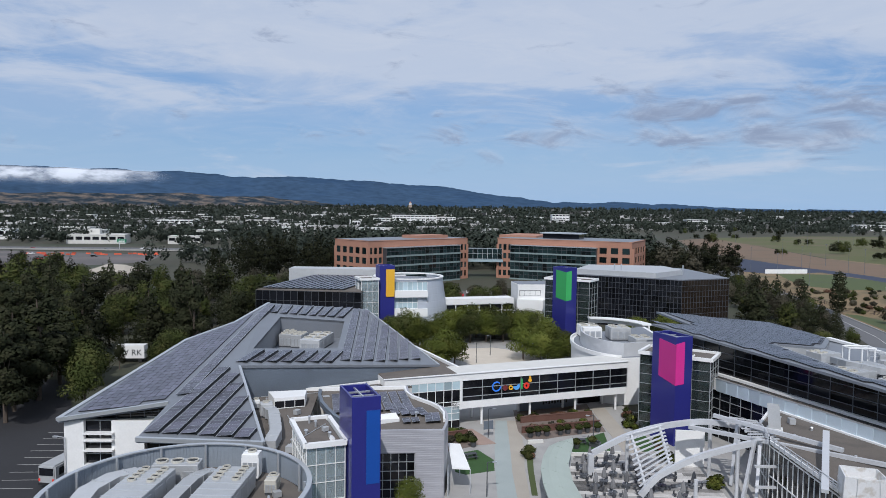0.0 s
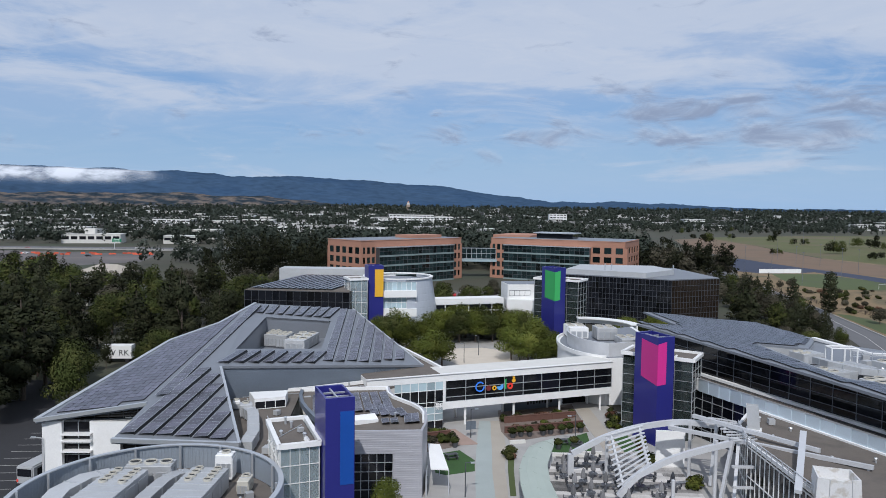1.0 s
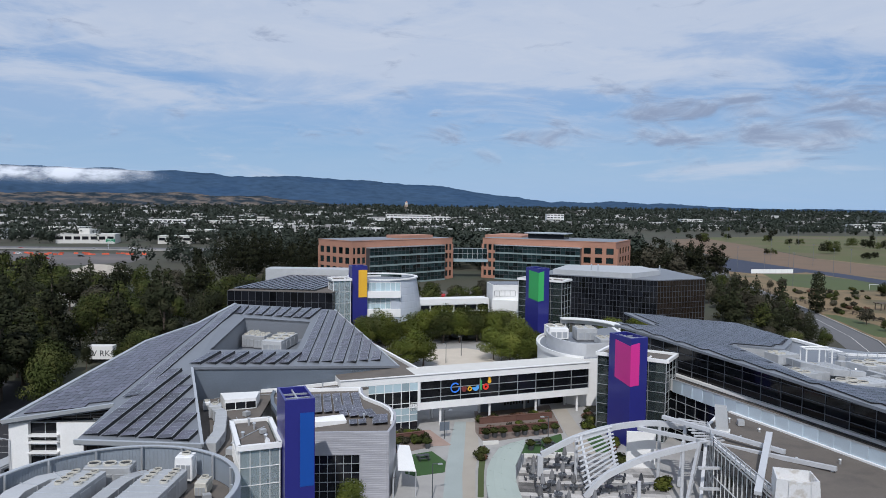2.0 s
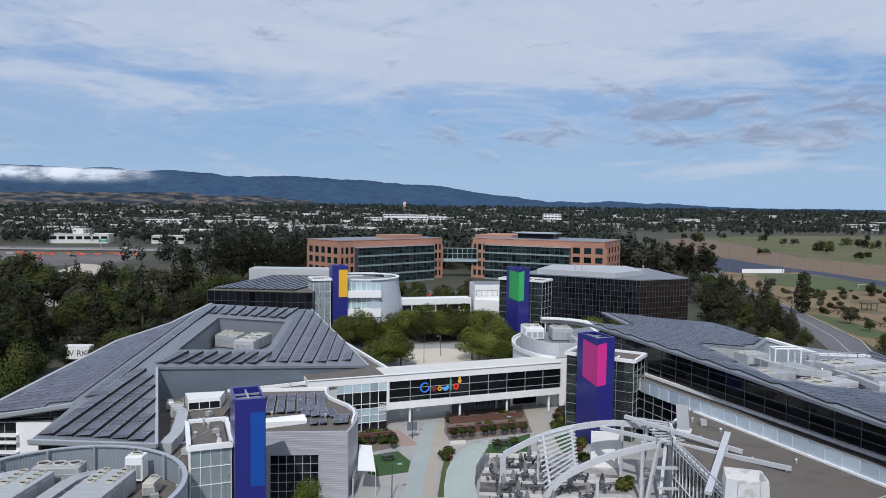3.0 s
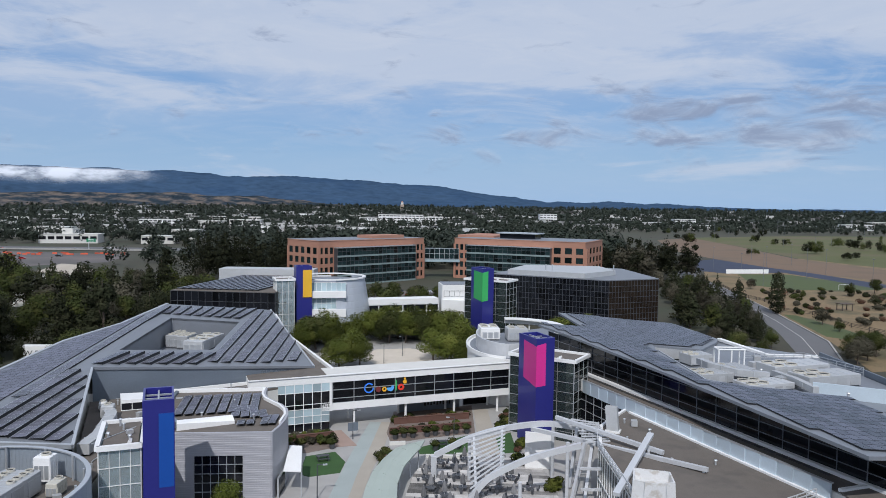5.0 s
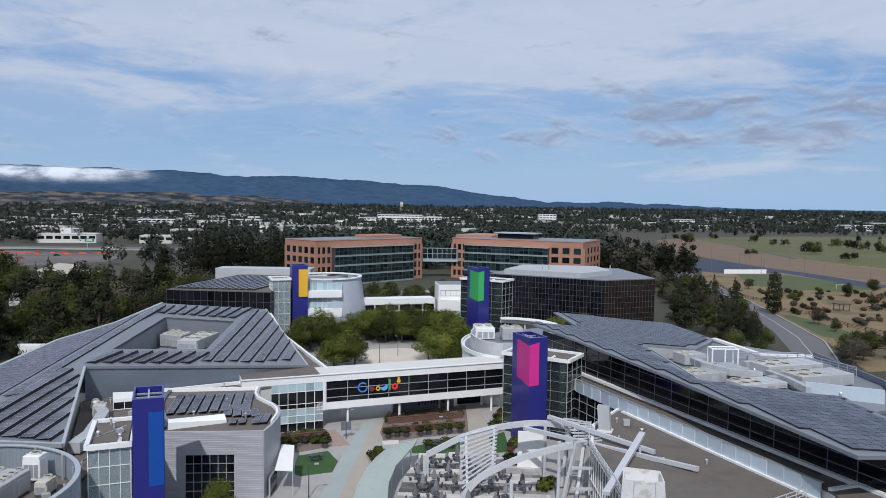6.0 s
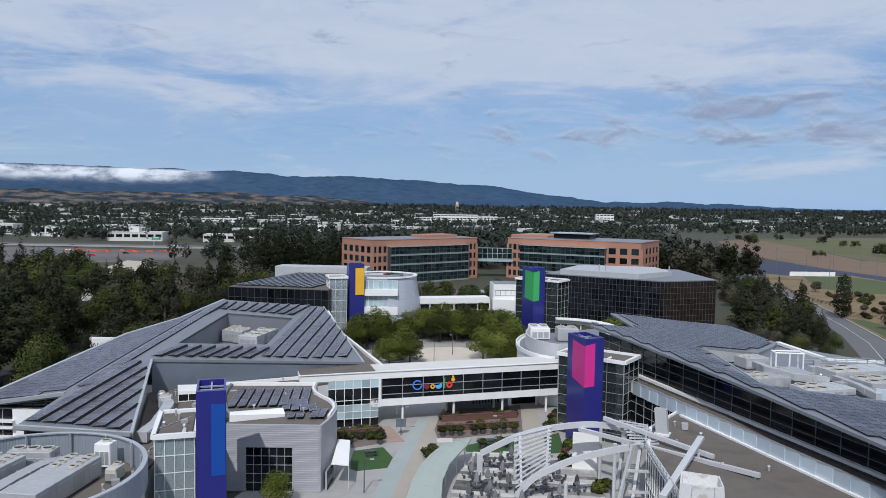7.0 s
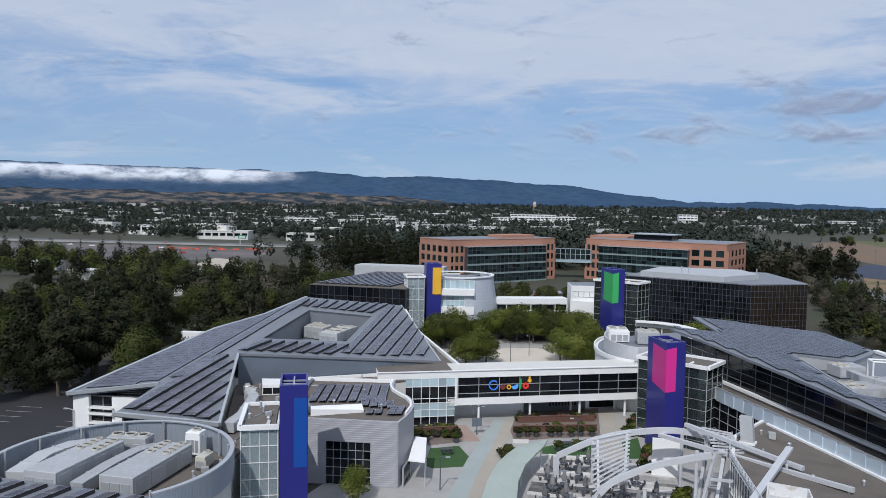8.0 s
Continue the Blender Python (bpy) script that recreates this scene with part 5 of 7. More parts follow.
part("outer_edge", sweep([eq(-4.0, 33.8, 12.1), eq(10.1, 33.5, 11.7), eq(13.4, 41.8, 11.7)], 1.0, 0.5), WHITE, ep, "white roof edge")
for a, b, w, l, h, c, lab in ((22.5, 15.0, 5.0, 6.0, 3.0, HVACMAT, "pale rooftop unit on the plant deck"), (30, 15.0, 4.0, 8.0, 2.0, HVACMAT, "pale flat rooftop unit on the plant deck"), (23, 27.0, 4.5, 11.0, 3.2, HVACMAT, "long grey rooftop unit on the plant deck"), (30.5, 26.0, 4.5, 10.0, 3.4, HVACMAT, "long grey rooftop unit on the plant deck"), (34.5, 11.0, 3.0, 5.0, 2.0, HVACMAT, "pale flat rooftop unit on the plant deck"), (13, 15.5, 3.4, 4.4, 3.4, HVACMAT, "grey rooftop unit on the plant deck"), (24.5, 9.5, 4.0, 6.0, 3.0, HVACMAT, "grey rooftop unit on the plant deck")):
    x, y = ew(a, b)
    plant_unit((x, y, 11.6), 17 + 90, w, l, h * 0.58, (2, 2), l * 0.5, c, lab, 5)
pf = thing("pipe_frame", (*ew(16.5, 17.5), 11.6), 0, "white bent pipe frame over the plant deck", "pipe frame", "rooftop plant")
for dx in (0, 2.2, 4.4):
    part("pipe", tube((dx, 0, 0), (dx, 0, 3.2), 0.14), WHITE, pf)
part("pipe", tube((-0.1, 0, 3.2), (4.6, 0, 3.2), 0.14), WHITE, pf)
part("pipe", tube((-0.1, 2.0, 3.2), (4.6, 2.0, 3.2), 0.14), WHITE, pf)
for dx in (0, 4.4):
    part("pipe", tube((dx, 0, 3.2), (dx, 2.0, 3.2), 0.14), WHITE, pf)
    part("pipe", tube((dx, 2.0, 0), (dx, 2.0, 3.2), 0.14), WHITE, pf)


def railing(name, pts, z, h, label, material=ALU, gap=1.6):
    t = thing(name, (*pts[0], z), 0, label, "railing")
    P = [Vector((p[0] - pts[0][0], p[1] - pts[0][1], 0)) for p in pts]
    for a, b in zip(P, P[1:]):
        for f in (0.45, 0.72, 1.0):
            part("rail", beam(a + Vector((0, 0, h * f)), b + Vector((0, 0, h * f)), 0.09), material, t)
        n = max(1, int((b - a).length / gap))
        for k in range(n + 1):
            part("post", beam(a.lerp(b, k / n), a.lerp(b, k / n) + Vector((0, 0, h)), 0.09), material, t)
    return t


railing("guard_rail", [ew(13.4, 25.4), ew(15.9, 36.2), ew(28, 36.6)], 11.6, 1.6, "grey steel guard rail round the roof plant")
railing("guard_rail", [(54.5, 69.0), (62.0, 73.6)], 8.0, 1.4, "blue-grey steel guard rail on the brown roof", STEEL)


# ---- colour lettering shapes on the bridge windows ----
def disc_ring(cx, cz, r0, r1, n=24, a0=0.0, a1=360.0):
    """A flat ring standing upright on the bridge's front."""
    bm = bmesh.new()
    rows = []
    for i in range(n + 1):
        a = radians(a0 + (a1 - a0) * i / n)
        rows.append([bm.verts.new(Vector(bq(cx + r * math.cos(a), o, cz + r * math.sin(a)))) for r, o in ((r0, 0.0), (r1, 0.0), (r1, 0.1), (r0, 0.1))])
    for p, q2 in zip(rows, rows[1:]):
        for k in range(4):
            bm.faces.new((p[k], q2[k], q2[(k + 1) % 4], p[(k + 1) % 4]))
    return bm


S_BLUE, S_RED = mat("sign_blue", (0.05, 0.22, 0.80), 0.4, vary=0.04), mat("sign_red", (0.75, 0.05, 0.03), 0.4, vary=0.04)
S_YEL, S_GRN = mat("sign_yellow", (0.85, 0.45, 0.03), 0.4, vary=0.04), mat("sign_green", (0.05, 0.45, 0.12), 0.4, vary=0.04)
S_SKY, S_DARKRED = mat("sign_light_blue", (0.12, 0.40, 0.85), 0.4, vary=0.04), mat("sign_dark_red", (0.16, 0.03, 0.03), 0.5, vary=0.05)
sign = thing("window_sign", BO, 0, "row of blue, red, yellow and green shapes on the bridge window", "sign")
part("shape", disc_ring(8.3, 6.60, 0.66, 0.90, 24, 40, 360), S_BLUE, sign, "blue ring")
part("shape", disc_ring(10.0, 6.22, 0.0, 0.50), S_DARKRED, sign, "dark red dot")
part("shape", disc_ring(11.1, 6.18, 0.2, 0.42), S_YEL, sign, "small yellow ring")
part("shape", disc_ring(12.2, 6.38, 0.0, 0.66, 12, 180, 400), S_SKY, sign, "light blue half disc")
part("shape", prism([bq(13.15, 0)[:2], bq(13.4, 0)[:2], bq(13.4, 0.1)[:2], bq(13.15, 0.1)[:2]], 5.8, 7.6), S_GRN, sign, "green bar")
part("shape", disc_ring(14.2, 6.32, 0.22, 0.58), S_RED, sign, "red ring")
part("shape", disc_ring(14.9, 7.25, 0.0, 0.36), S_YEL, sign, "yellow dot")
part("shape", disc_ring(14.9, 7.8, 0.0, 0.20), S_YEL, sign, "yellow dot")


# ---- courtyard ----
sheet("walkway_green", [(9.8, 125), (9.2, 118), (8.5, 109.2), (7.8, 97), (7.4, 84), (10.2, 84), (10.2, 91.6), (10.4, 100), (10.9, 108), (11.8, 125)], 0.02, GREENPATH, "pale green concrete half of the walkway", "walkway")
sheet("walkway_tan", [(11.8, 125), (10.9, 108), (10.4, 100), (10.2, 91.6), (10.2, 84), (11.9, 84), (11.9, 91.7), (12.4, 102.2), (13.4, 111.2), (13.7, 125)], 0.024, TANPATH, "tan concrete half of the walkway", "walkway")
sheet("lawn_west", [(1.7, 107.2), (5.9, 109.4), (8.1, 105.0), (7.9, 100.7), (3.7, 99.0), (2.2, 100)], 0.04, LAWN, "small mown courtyard lawn", "lawn")
sheet("lawn_east", [(18.8, 111.7), (27.8, 118.9), (26.8, 109.4), (19.1, 108.9)], 0.04, LAWN, "small mown courtyard lawn", "lawn")
sheet("lawn_tower", [(31.6, 117.5), (34.4, 120.1), (34.5, 110.2), (31.8, 109.6)], 0.04, LAWN, "narrow lawn beside the tower", "lawn")
sheet("lawn_strip", [(13.6, 110.5), (14.6, 110.5), (13.6, 101), (13.0, 92), (12.2, 92), (12.8, 102)], 0.04, FIELD, "narrow grass strip beside the walkway", "lawn")
sheet("lawn_south", [(3.5, 88), (7.0, 88.5), (7.0, 84), (3.5, 84)], 0.04, LAWN, "narrow grass strip beside the walkway", "lawn")
sheet("side_path", [(28.7, 134), (31.3, 134), (31.6, 120.6), (31.7, 108), (28.9, 108), (28.6, 121.4)], 0.03, TANPATH, "tan concrete side path", "walkway")
sheet("sand_court", [(6, 172), (8, 168.5), (14, 167.5), (21, 170), (25, 176), (23, 185), (14, 191), (5, 189), (2, 180)], 0.05, SAND, "pale sand play court among trees", "sand")
sheet("planting_bed", [(13.6, 131.5), (28.4, 136.5), (28.3, 119.6), (20, 116.5), (14.4, 113.6), (13.2, 119)], 0.03, MULCH, "brown planting beds below the bridge", "planting bed")
sheet("planting_bed_west", [(-4, 114), (5.6, 118.6), (6.4, 112), (1.5, 108.6), (-2, 108.5)], 0.03, MULCH, "brown planting bed before the gallery", "planting bed")
sheet("brick_ramp", [(3.0, 119.5), (5.4, 120.0), (9.0, 112.4), (5.4, 111.6)], 0.06, mat("salmon_brick_paving", (0.33, 0.24, 0.20), 0.85, 0, 0.12, 0.6, 10, 0.2), "salmon paved ramp with low kerbs", "ramp")

deck = thing("deck", (28, 96, 0), -4, "weathered pale board terrace with umbrella tables", "deck")
DP = [(17.2, 82), (17.6, 91.9), (18.6, 101.3), (20.7, 107.2), (24, 108.4), (31.5, 109.2), (37.5, 104), (38.5, 96), (37, 82)]
rot = pose(28, 96, 0, 0, 0, -4).inverted()
dl = [tuple((rot @ Vector((x, y, 0))))[:2] for x, y in DP]
for k in range(24):
    y0 = -14.4 + k * 1.15
    xs = []
    for (ax, ay), (bx, by) in zip(dl, dl[1:] + dl[:1]):
        if (ay > y0 + 0.55) != (by > y0 + 0.55):
            xs.append(ax + (bx - ax) * (y0 + 0.55 - ay) / (by - ay))
    if len(xs) >= 2:
        xs = [min(xs)] + sorted(random.uniform(min(xs), max(xs)) for _ in range(2)) + [max(xs)]
        for a, b in zip(xs, xs[1:]):
            if b - a > 0.3:
                placed("board", DECK, deck, (a + 0.02, y0, 0.0), (b - a - 0.04, 0, 0), (0, 1.09, 0), (0, 0, 0.06 + random.uniform(0, 0.01)))


def umbrella_table():
    t = thing("umbrella_table", (20.8, 101.4, 0.06), 0, "folded grey canvas umbrella standing in a round table with chairs", "umbrella table", "umbrella tables")
    part("pole", tube((0, 0, 0), (0, 0, 3.0), 0.05), STEEL, t)
    bm = bmesh.new()
    rings = []
    for z, r in ((1.25, 0.33), (1.5, 0.37), (2.1, 0.29), (2.6, 0.18), (2.95, 0.05)):
        rings.append([bm.verts.new((r * (1 + 0.22 * (i % 2)) * math.cos(i * math.pi / 8), r * (1 + 0.22 * (i % 2)) * math.sin(i * math.pi / 8), z)) for i in range(16)])
    for a, b in zip(rings, rings[1:]):
        for i in range(16):
            bm.faces.new((a[i], a[(i + 1) % 16], b[(i + 1) % 16], b[i]))
    bm.faces.new(rings[-1]), bm.faces.new(rings[0][::-1])
    part("canopy", bm, FABRIC, t, "folded grey canvas")
    part("tabletop", prism(ell(0, 0, 0.75, 0.75, 0, 345, 23), 0.70, 0.75), DARKALU, t)
    for k in range(4):
        a = k * math.pi / 2 + 0.6
        c, s = math.cos(a), math.sin(a)
        ch = part("chair", boxes((1.25 * c, 1.25 * s, 0.42, 0.5, 0.5, 0.06, math.degrees(a)), (1.5 * c, 1.5 * s, 0.45, 0.06, 0.5, 0.5, math.degrees(a)), (1.25 * c, 1.25 * s, 0.0, 0.3, 0.3, 0.42, math.degrees(a))), DARKALU, t, "dark metal chair")
    return t


ut = umbrella_table()
ut.scale = (0.84, 0.84, 0.84)
for x, y in ((20.3, 98.0), (21.1, 94.2), (24.4, 102.6), (24.6, 98.8), (22.6, 95.9), (22.9, 92.0), (25.4, 94.6), (32.4, 98.4), (32.0, 91.4), (27.6, 101.2), (28.2, 97.0), (27.4, 92.8), (30.2, 94.6), (22.4, 104.4), (23.6, 88.4), (27.0, 88.8), (30.4, 88.0), (34.6, 94.8), (20.2, 90.2), (19.8, 86.6), (26.0, 105.4)):
    copy_thing(ut, pose(x, y, 0.06, 0, 0, random.uniform(0, 360)))

# pale green curved canopy on slim posts
can = thing("canopy", (16, 92, 0), 0, "pale green curved metal canopy tapering to a point", "canopy")
OUT_E = [(19.9, 105.4), (17.6, 103.6), (15.8, 101.6), (14.4, 97.4), (13.4, 92.8), (13.0, 87.5), (13.0, 80.0)]
IN_E = [(19.95, 105.3), (19.5, 102.2), (18.6, 99.0), (17.4, 94.4), (16.9, 88.4), (17.1, 83.4), (17.6, 80.0)]
bm = bmesh.new()
rows = []
for (ax, ay), (bx, by) in zip(OUT_E, IN_E):
    rr = []
    for f in (0, 0.25, 0.5, 0.75, 1.0):
        rr.append((ax + (bx - ax) * f - 16, ay + (by - ay) * f - 92, 3.45 + 0.35 * math.sin(math.pi * f) * min(1, abs(bx - ax) / 3)))
    rows.append([bm.verts.new(v) for v in rr] + [bm.verts.new((v[0], v[1], v[2] - 0.22)) for v in rr[::-1]])
for a, b in zip(rows, rows[1:]):
    for k in range(10):
        bm.faces.new((a[k], b[k], b[(k + 1) % 10], a[(k + 1) % 10]))
bm.faces.new(rows[-1])
part("canopy_roof", bm, CANOPY, can)
for (ax, ay), (bx, by) in list(zip(OUT_E, IN_E))[1:]:
    part("rib", sweep([(ax - 16, ay - 92, 3.48), ((ax + bx) / 2 - 16, (ay + by) / 2 - 92, 3.82), (bx - 16, by - 92, 3.48)], 0.06, 0.03), CANOPY, can)
    part("post", tube((bx * 0.8 + ax * 0.2 - 16, by * 0.8 + ay * 0.2 - 92, 0), (bx * 0.8 + ax * 0.2 - 16, by * 0.8 + ay * 0.2 - 92, 3.5), 0.09), STEEL, can)


# steel sculpture: arches, posts, ladders and long beams
tr = thing("steel_pergola", (38, 95, 0), 0, "silver-painted steel pergola of arches, ladders and long leaning beams", "pergola")
O = Vector((38, 95, 0))


def tpart(name, bm, label=""):
    part(name, bm, STEEL, tr, label, Matrix.Translation(-O))


def smooth(P, n=6):
    P = [Vector(p) for p in P]
    out = []
    for i in range(len(P) - 1):
        p0, p1, p2, p3 = P[max(i - 1, 0)], P[i], P[i + 1], P[min(i + 2, len(P) - 1)]
        for k in range(n):
            t = k / n
            out.append(0.5 * ((2 * p1) + (p2 - p0) * t + (2 * p0 - 5 * p1 + 4 * p2 - p3) * t * t + (3 * p1 - p0 - 3 * p2 + p3) * t ** 3))
    return out + [P[-1]]


tpart("arch", sweep(smooth([(21.6, 99, 3.4), (24, 99, 4.7), (26.4, 99, 5.9), (30.4, 99, 7.2), (35.1, 99, 8.0), (38.3, 99, 8.1), (41.8, 99, 7.6)]), 0.55, 0.75), "curved silver arch")
tpart("arch", sweep(smooth([(26.3, 91, 0.6), (28.2, 91, 2.9), (30.0, 91, 4.1), (33.3, 91, 5.7), (37.0, 91, 6.9), (40.6, 91, 7.8)]), 0.55, 0.75), "curved silver arch")
tpart("foot", boxes((21.4, 99, 0, 0.8, 0.8, 3.3)))
for x, y, z in ((38.2, 98.9, 8.3), (38.85, 91.0, 8.2), (26.4, 98.6, 5.8), (32.4, 88.0, 4.0)):
    tpart("post", tube((x, y, 0), (x, y, z), 0.24), "white round post")
for x0, y0, z0, x1, y1, z1 in ((39.3, 90.2, 0.2, 41.2, 91.5, 8.0), (41.0, 90.0, 0.2, 42.4, 92.5, 7.6), (40.2, 96.0, 0.2, 41.4, 97.4, 8.9)):
    tpart("leaning_post", beam((x0, y0, z0), (x1, y1, z1), 0.42, 0.42))
# ladder of slats from the first arch down to the second
A0, A1 = Vector((27.0, 99, 6.2)), Vector((27.0, 91.2, 1.6))
B0, B1 = Vector((31.0, 99, 7.3)), Vector((30.2, 91.2, 4.2))
tpart("ladder_rail", beam(A0, A1, 0.3, 0.4)), tpart("ladder_rail", beam(B0, B1, 0.3, 0.4))
for k in range(11):
    f = (k + 0.4) / 11
    a, b = A0.lerp(A1, f), B0.lerp(B1, f)
    tpart("slat", beam(a + (a - b) * 0.22 + Vector((0, 0, 0.3)), b + (b - a) * 0.12 + Vector((0, 0, 0.3)), 0.26, 0.16))
# second ladder towards the brown roof
C0, C1 = Vector((40.6, 98.5, 8.9)), Vector((41.2, 91.5, 7.9))
E0, E1 = Vector((44.4, 98.0, 8.5)), Vector((44.6, 92.0, 8.0))
for k in range(9):
    f = k / 8
    a, b = C0.lerp(C1, f), E0.lerp(E1, f)
    tpart("slat", beam(a + Vector((0, 0, 0.1)), b + Vector((0, 0, 0.1)), 0.26, 0.16))
tpart("long_beam", beam((38.6, 99, 9.1), (49.7, 86, 8.7), 0.5, 0.5), "long straight silver beam")
tpart("long_beam", beam((35.2, 99, 7.4), (53.3, 81, 8.5), 0.5, 0.5), "long straight silver beam")
tpart("long_beam", beam((48.9, 88.6, 10.2), (40.9, 73.8, 8.4), 0.75, 0.4), "broad leaning silver beam")
for x, y in ((48.2, 87.0), (50.2, 84.2), (53.0, 81.4), (41.6, 95.2)):
    tpart("stub_post", tube((x, y, 7.9), (x, y, 8.7), 0.16))
for z, x0, x1 in ((5.6, 40.0, 43.4), (2.9, 40.2, 44.0)):
    tpart("sunshade_bar", beam((x0, 88.6, z), (x1, 88.6, z), 0.4, 0.28))

# white screen wall, cabinets by the pergola
sw = part("screen_wall", boxes((37.0, 103.6, 0, 4.2, 0.35, 5.4, -6)), WHITE)
tagged(sw, "plain white free-standing screen wall", "wall", kind="structure")
gb = thing("roof_vent", (46.0, 96.2, 8.0), -24, "leaning open-topped grey metal box vent on a white base", "vent")
bm = bmesh.new()
rings = []
for z, g, k in ((0.2, 0.0, 1.0), (3.5, -0.32, 0.96), (3.5, -0.32, 0.84), (3.1, -0.28, 0.84)):
    rings.append([bm.verts.new((x * k + g, y * k, z)) for x, y in ((-0.8, -0.55), (0.8, -0.55), (0.8, 0.55), (-0.8, 0.55))])
for a, b in zip(rings, rings[1:]):
    for k in range(4):
        bm.faces.new((a[k], a[(k + 1) % 4], b[(k + 1) % 4], b[k]))
bm.faces.new(rings[-1])
part("casing", bm, HVACMAT, gb)
part("base", boxes((0, 0, 0, 2.0, 1.5, 0.25)), WHITE, gb, "white base")
STREAKED = mat("streaked_pale_metal", (0.62, 0.62, 0.62), 0.5, 0.1, 0.08, 0.9, 6, 0.05, stain=(0.46, 0.43, 0.39), stain_from=0.50, stain_to=0.62)
wbx = thing("roof_hood", (44.6, 73.6, 8.0), -8, "pale open-topped metal roof hood with weathered streaks", "vent")
bm = bmesh.new()
plan = ((-2.3, -1.3), (0.2, -1.75), (2.3, -1.3), (2.2, 1.3), (-1.9, 1.5))
rings = []
for g, z in ((1.0, (0, 0, 0, 0, 0)), (0.93, (2.45, 2.3, 2.4, 2.65, 2.8)), (0.86, (2.45, 2.3, 2.4, 2.65, 2.8)), (0.82, (1.7, 1.7, 1.7, 1.7, 1.7))):
    rings.append([bm.verts.new((x * g, y * g, h)) for (x, y), h in zip(plan, z)])
for a, b in zip(rings, rings[1:]):
    for k in range(5):
        bm.faces.new((a[k], a[(k + 1) % 5], b[(k + 1) % 5], b[k]))
bm.faces.new(rings[-1])
part("hood", bm, STREAKED, wbx)
for a, b in ((plan[0], plan[1]), (plan[1], plan[2])):
    x, y = (a[0] + b[0]) / 2, (a[1] + b[1]) / 2
    part("panel_seam", beam(Vector((x * 1.005, y * 1.01, 0)), Vector((x * 0.935, y * 0.94, 2.36)), 0.05), ALU, wbx)
er = thing("flat_roof_block", (71.6, 62, 0), 0, "low brown roof beyond the terrace with a few solar panels", "building")
part("wall", prism([(-7.2, 11.4), (-3.6, 12.6), (12, 8), (12, -12), (-7, -12)], 0, 8.8), CREAM, er)
part("flat_roof", prism([(-7.2, 11.4), (-3.6, 12.6), (12, 8), (12, -12), (-7, -12)], 8.8, 9.2), BROWNROOF, er)
part("roof_edge", sweep([(-7.2, 11.4, 9.3), (-3.6, 12.6, 9.3), (12, 8, 9.3)], 0.5, 0.35), WHITE, er)
for k in range(4):
    pv_row((68.6 + k * 2.2, 62 - k * 0.6, 9.2), (69.4 + k * 2.2, 70.5 - k * 0.6, 9.2), 8, 1.6, 0.15, 8, "row of tilted solar panels on a brown gravel roof", "solar rows beyond the terrace")
# glazed facade and ramp rail below the brown roof
fc = thing("glazed_facade", (40.2, 73, 0), 0, "dark glazed facade with white uprights below the brown roof", "facade")
glazed(fc, (2.6, 17.5), (2.6, 0.2), 0, 7.6, 14, 2, DARKGLASS, WHITE, 0.12, 0.1)
glazed(fc, (4.6, 25.5), (2.6, 17.5), 0, 7.6, 5, 3, DARKGLASS, WHITE, 0.12, 0.1)
glazed(fc, (10.4, 31.8), (4.6, 25.5), 0, 7.6, 5, 4, DARKGLASS, ALU, 0.10, 0.1)
railing("guard_rail", [(42.6, 74), (42.4, 90), (44.2, 97)], 8.0, 1.1, "silver guard rail along the roof edge", STEEL, 1.3)

# white fabric awning on the clad block
aw = thing("awning", (1.0, 95.4, 0), 0, "white stretched awning over the side door", "awning")
bm = bmesh.new()
q4 = [(0.1, 3.1, 4.75), (1.8, 3.3, 4.6), (3.0, -3.4, 3.5), (0.6, -3.2, 3.5)]
vs = [bm.verts.new(v) for v in q4] + [bm.verts.new((v[0], v[1], v[2] - 0.15)) for v in q4]
bm.faces.new(vs[:4]), bm.faces.new(vs[4:][::-1])
for k in range(4):
    bm.faces.new((vs[k], vs[4 + k], vs[4 + (k + 1) % 4], vs[(k + 1) % 4]))
part("fabric", bm, WHITE, aw)
for p in (q4[1], q4[2]):
    part("pole", tube((p[0], p[1], 0), (p[0], p[1], p[2] - 0.1), 0.06), STEEL, aw)
dd = thing("side_door", (1.05, 93.6, 0), 0, "dark glazed double door under the awning", "door")
part("door_leaf", boxes((0, -1.0, 0, 0.12, 1.9, 2.5)), DARKGLASS, dd)
part("door_leaf", boxes((0, 1.0, 0, 0.12, 1.9, 2.5)), DARKGLASS, dd)
part("door_frame", boxes((0, -2.05, 0, 0.2, 0.14, 2.7), (0, 2.05, 0, 0.2, 0.14, 2.7), (0, 0, 2.5, 0.2, 4.2, 0.2)), ALU, dd)


# lamp posts
def lamp_post(x, y, h, rz, banner=True):
    t = thing("lamp_post", (x, y, 0), rz, "slim grey lamp post with a short arm" + (" and notice board" if banner else " beside the sand court"), "lamp post", "courtyard lamps")
    part("pole", tube((0, 0, 0), (0, 0, h), 0.08, 0.06), DARKALU, t)
    part("arm", beam((0, 0, h), (1.1, 0, h), 0.08), DARKALU, t)
    part("lamp_head", boxes((1.0, 0, h - 0.1, 0.6, 0.3, 0.14)), ALU, t)
    if banner:
        part("notice_board", boxes((0, 0, 1.4, 1.7, 0.1, 1.4)), ZINC, t)
    return t


lamp_post(7.9, 115.6, 4.8, 20)
lamp_post(6.2, 91.5, 4.6, 10, False)
for x, y in ((8.5, 172), (12.5, 181), (22, 171), (24.5, 112)):
    lamp_post(x, y, 5.0, random.uniform(0, 360), False)


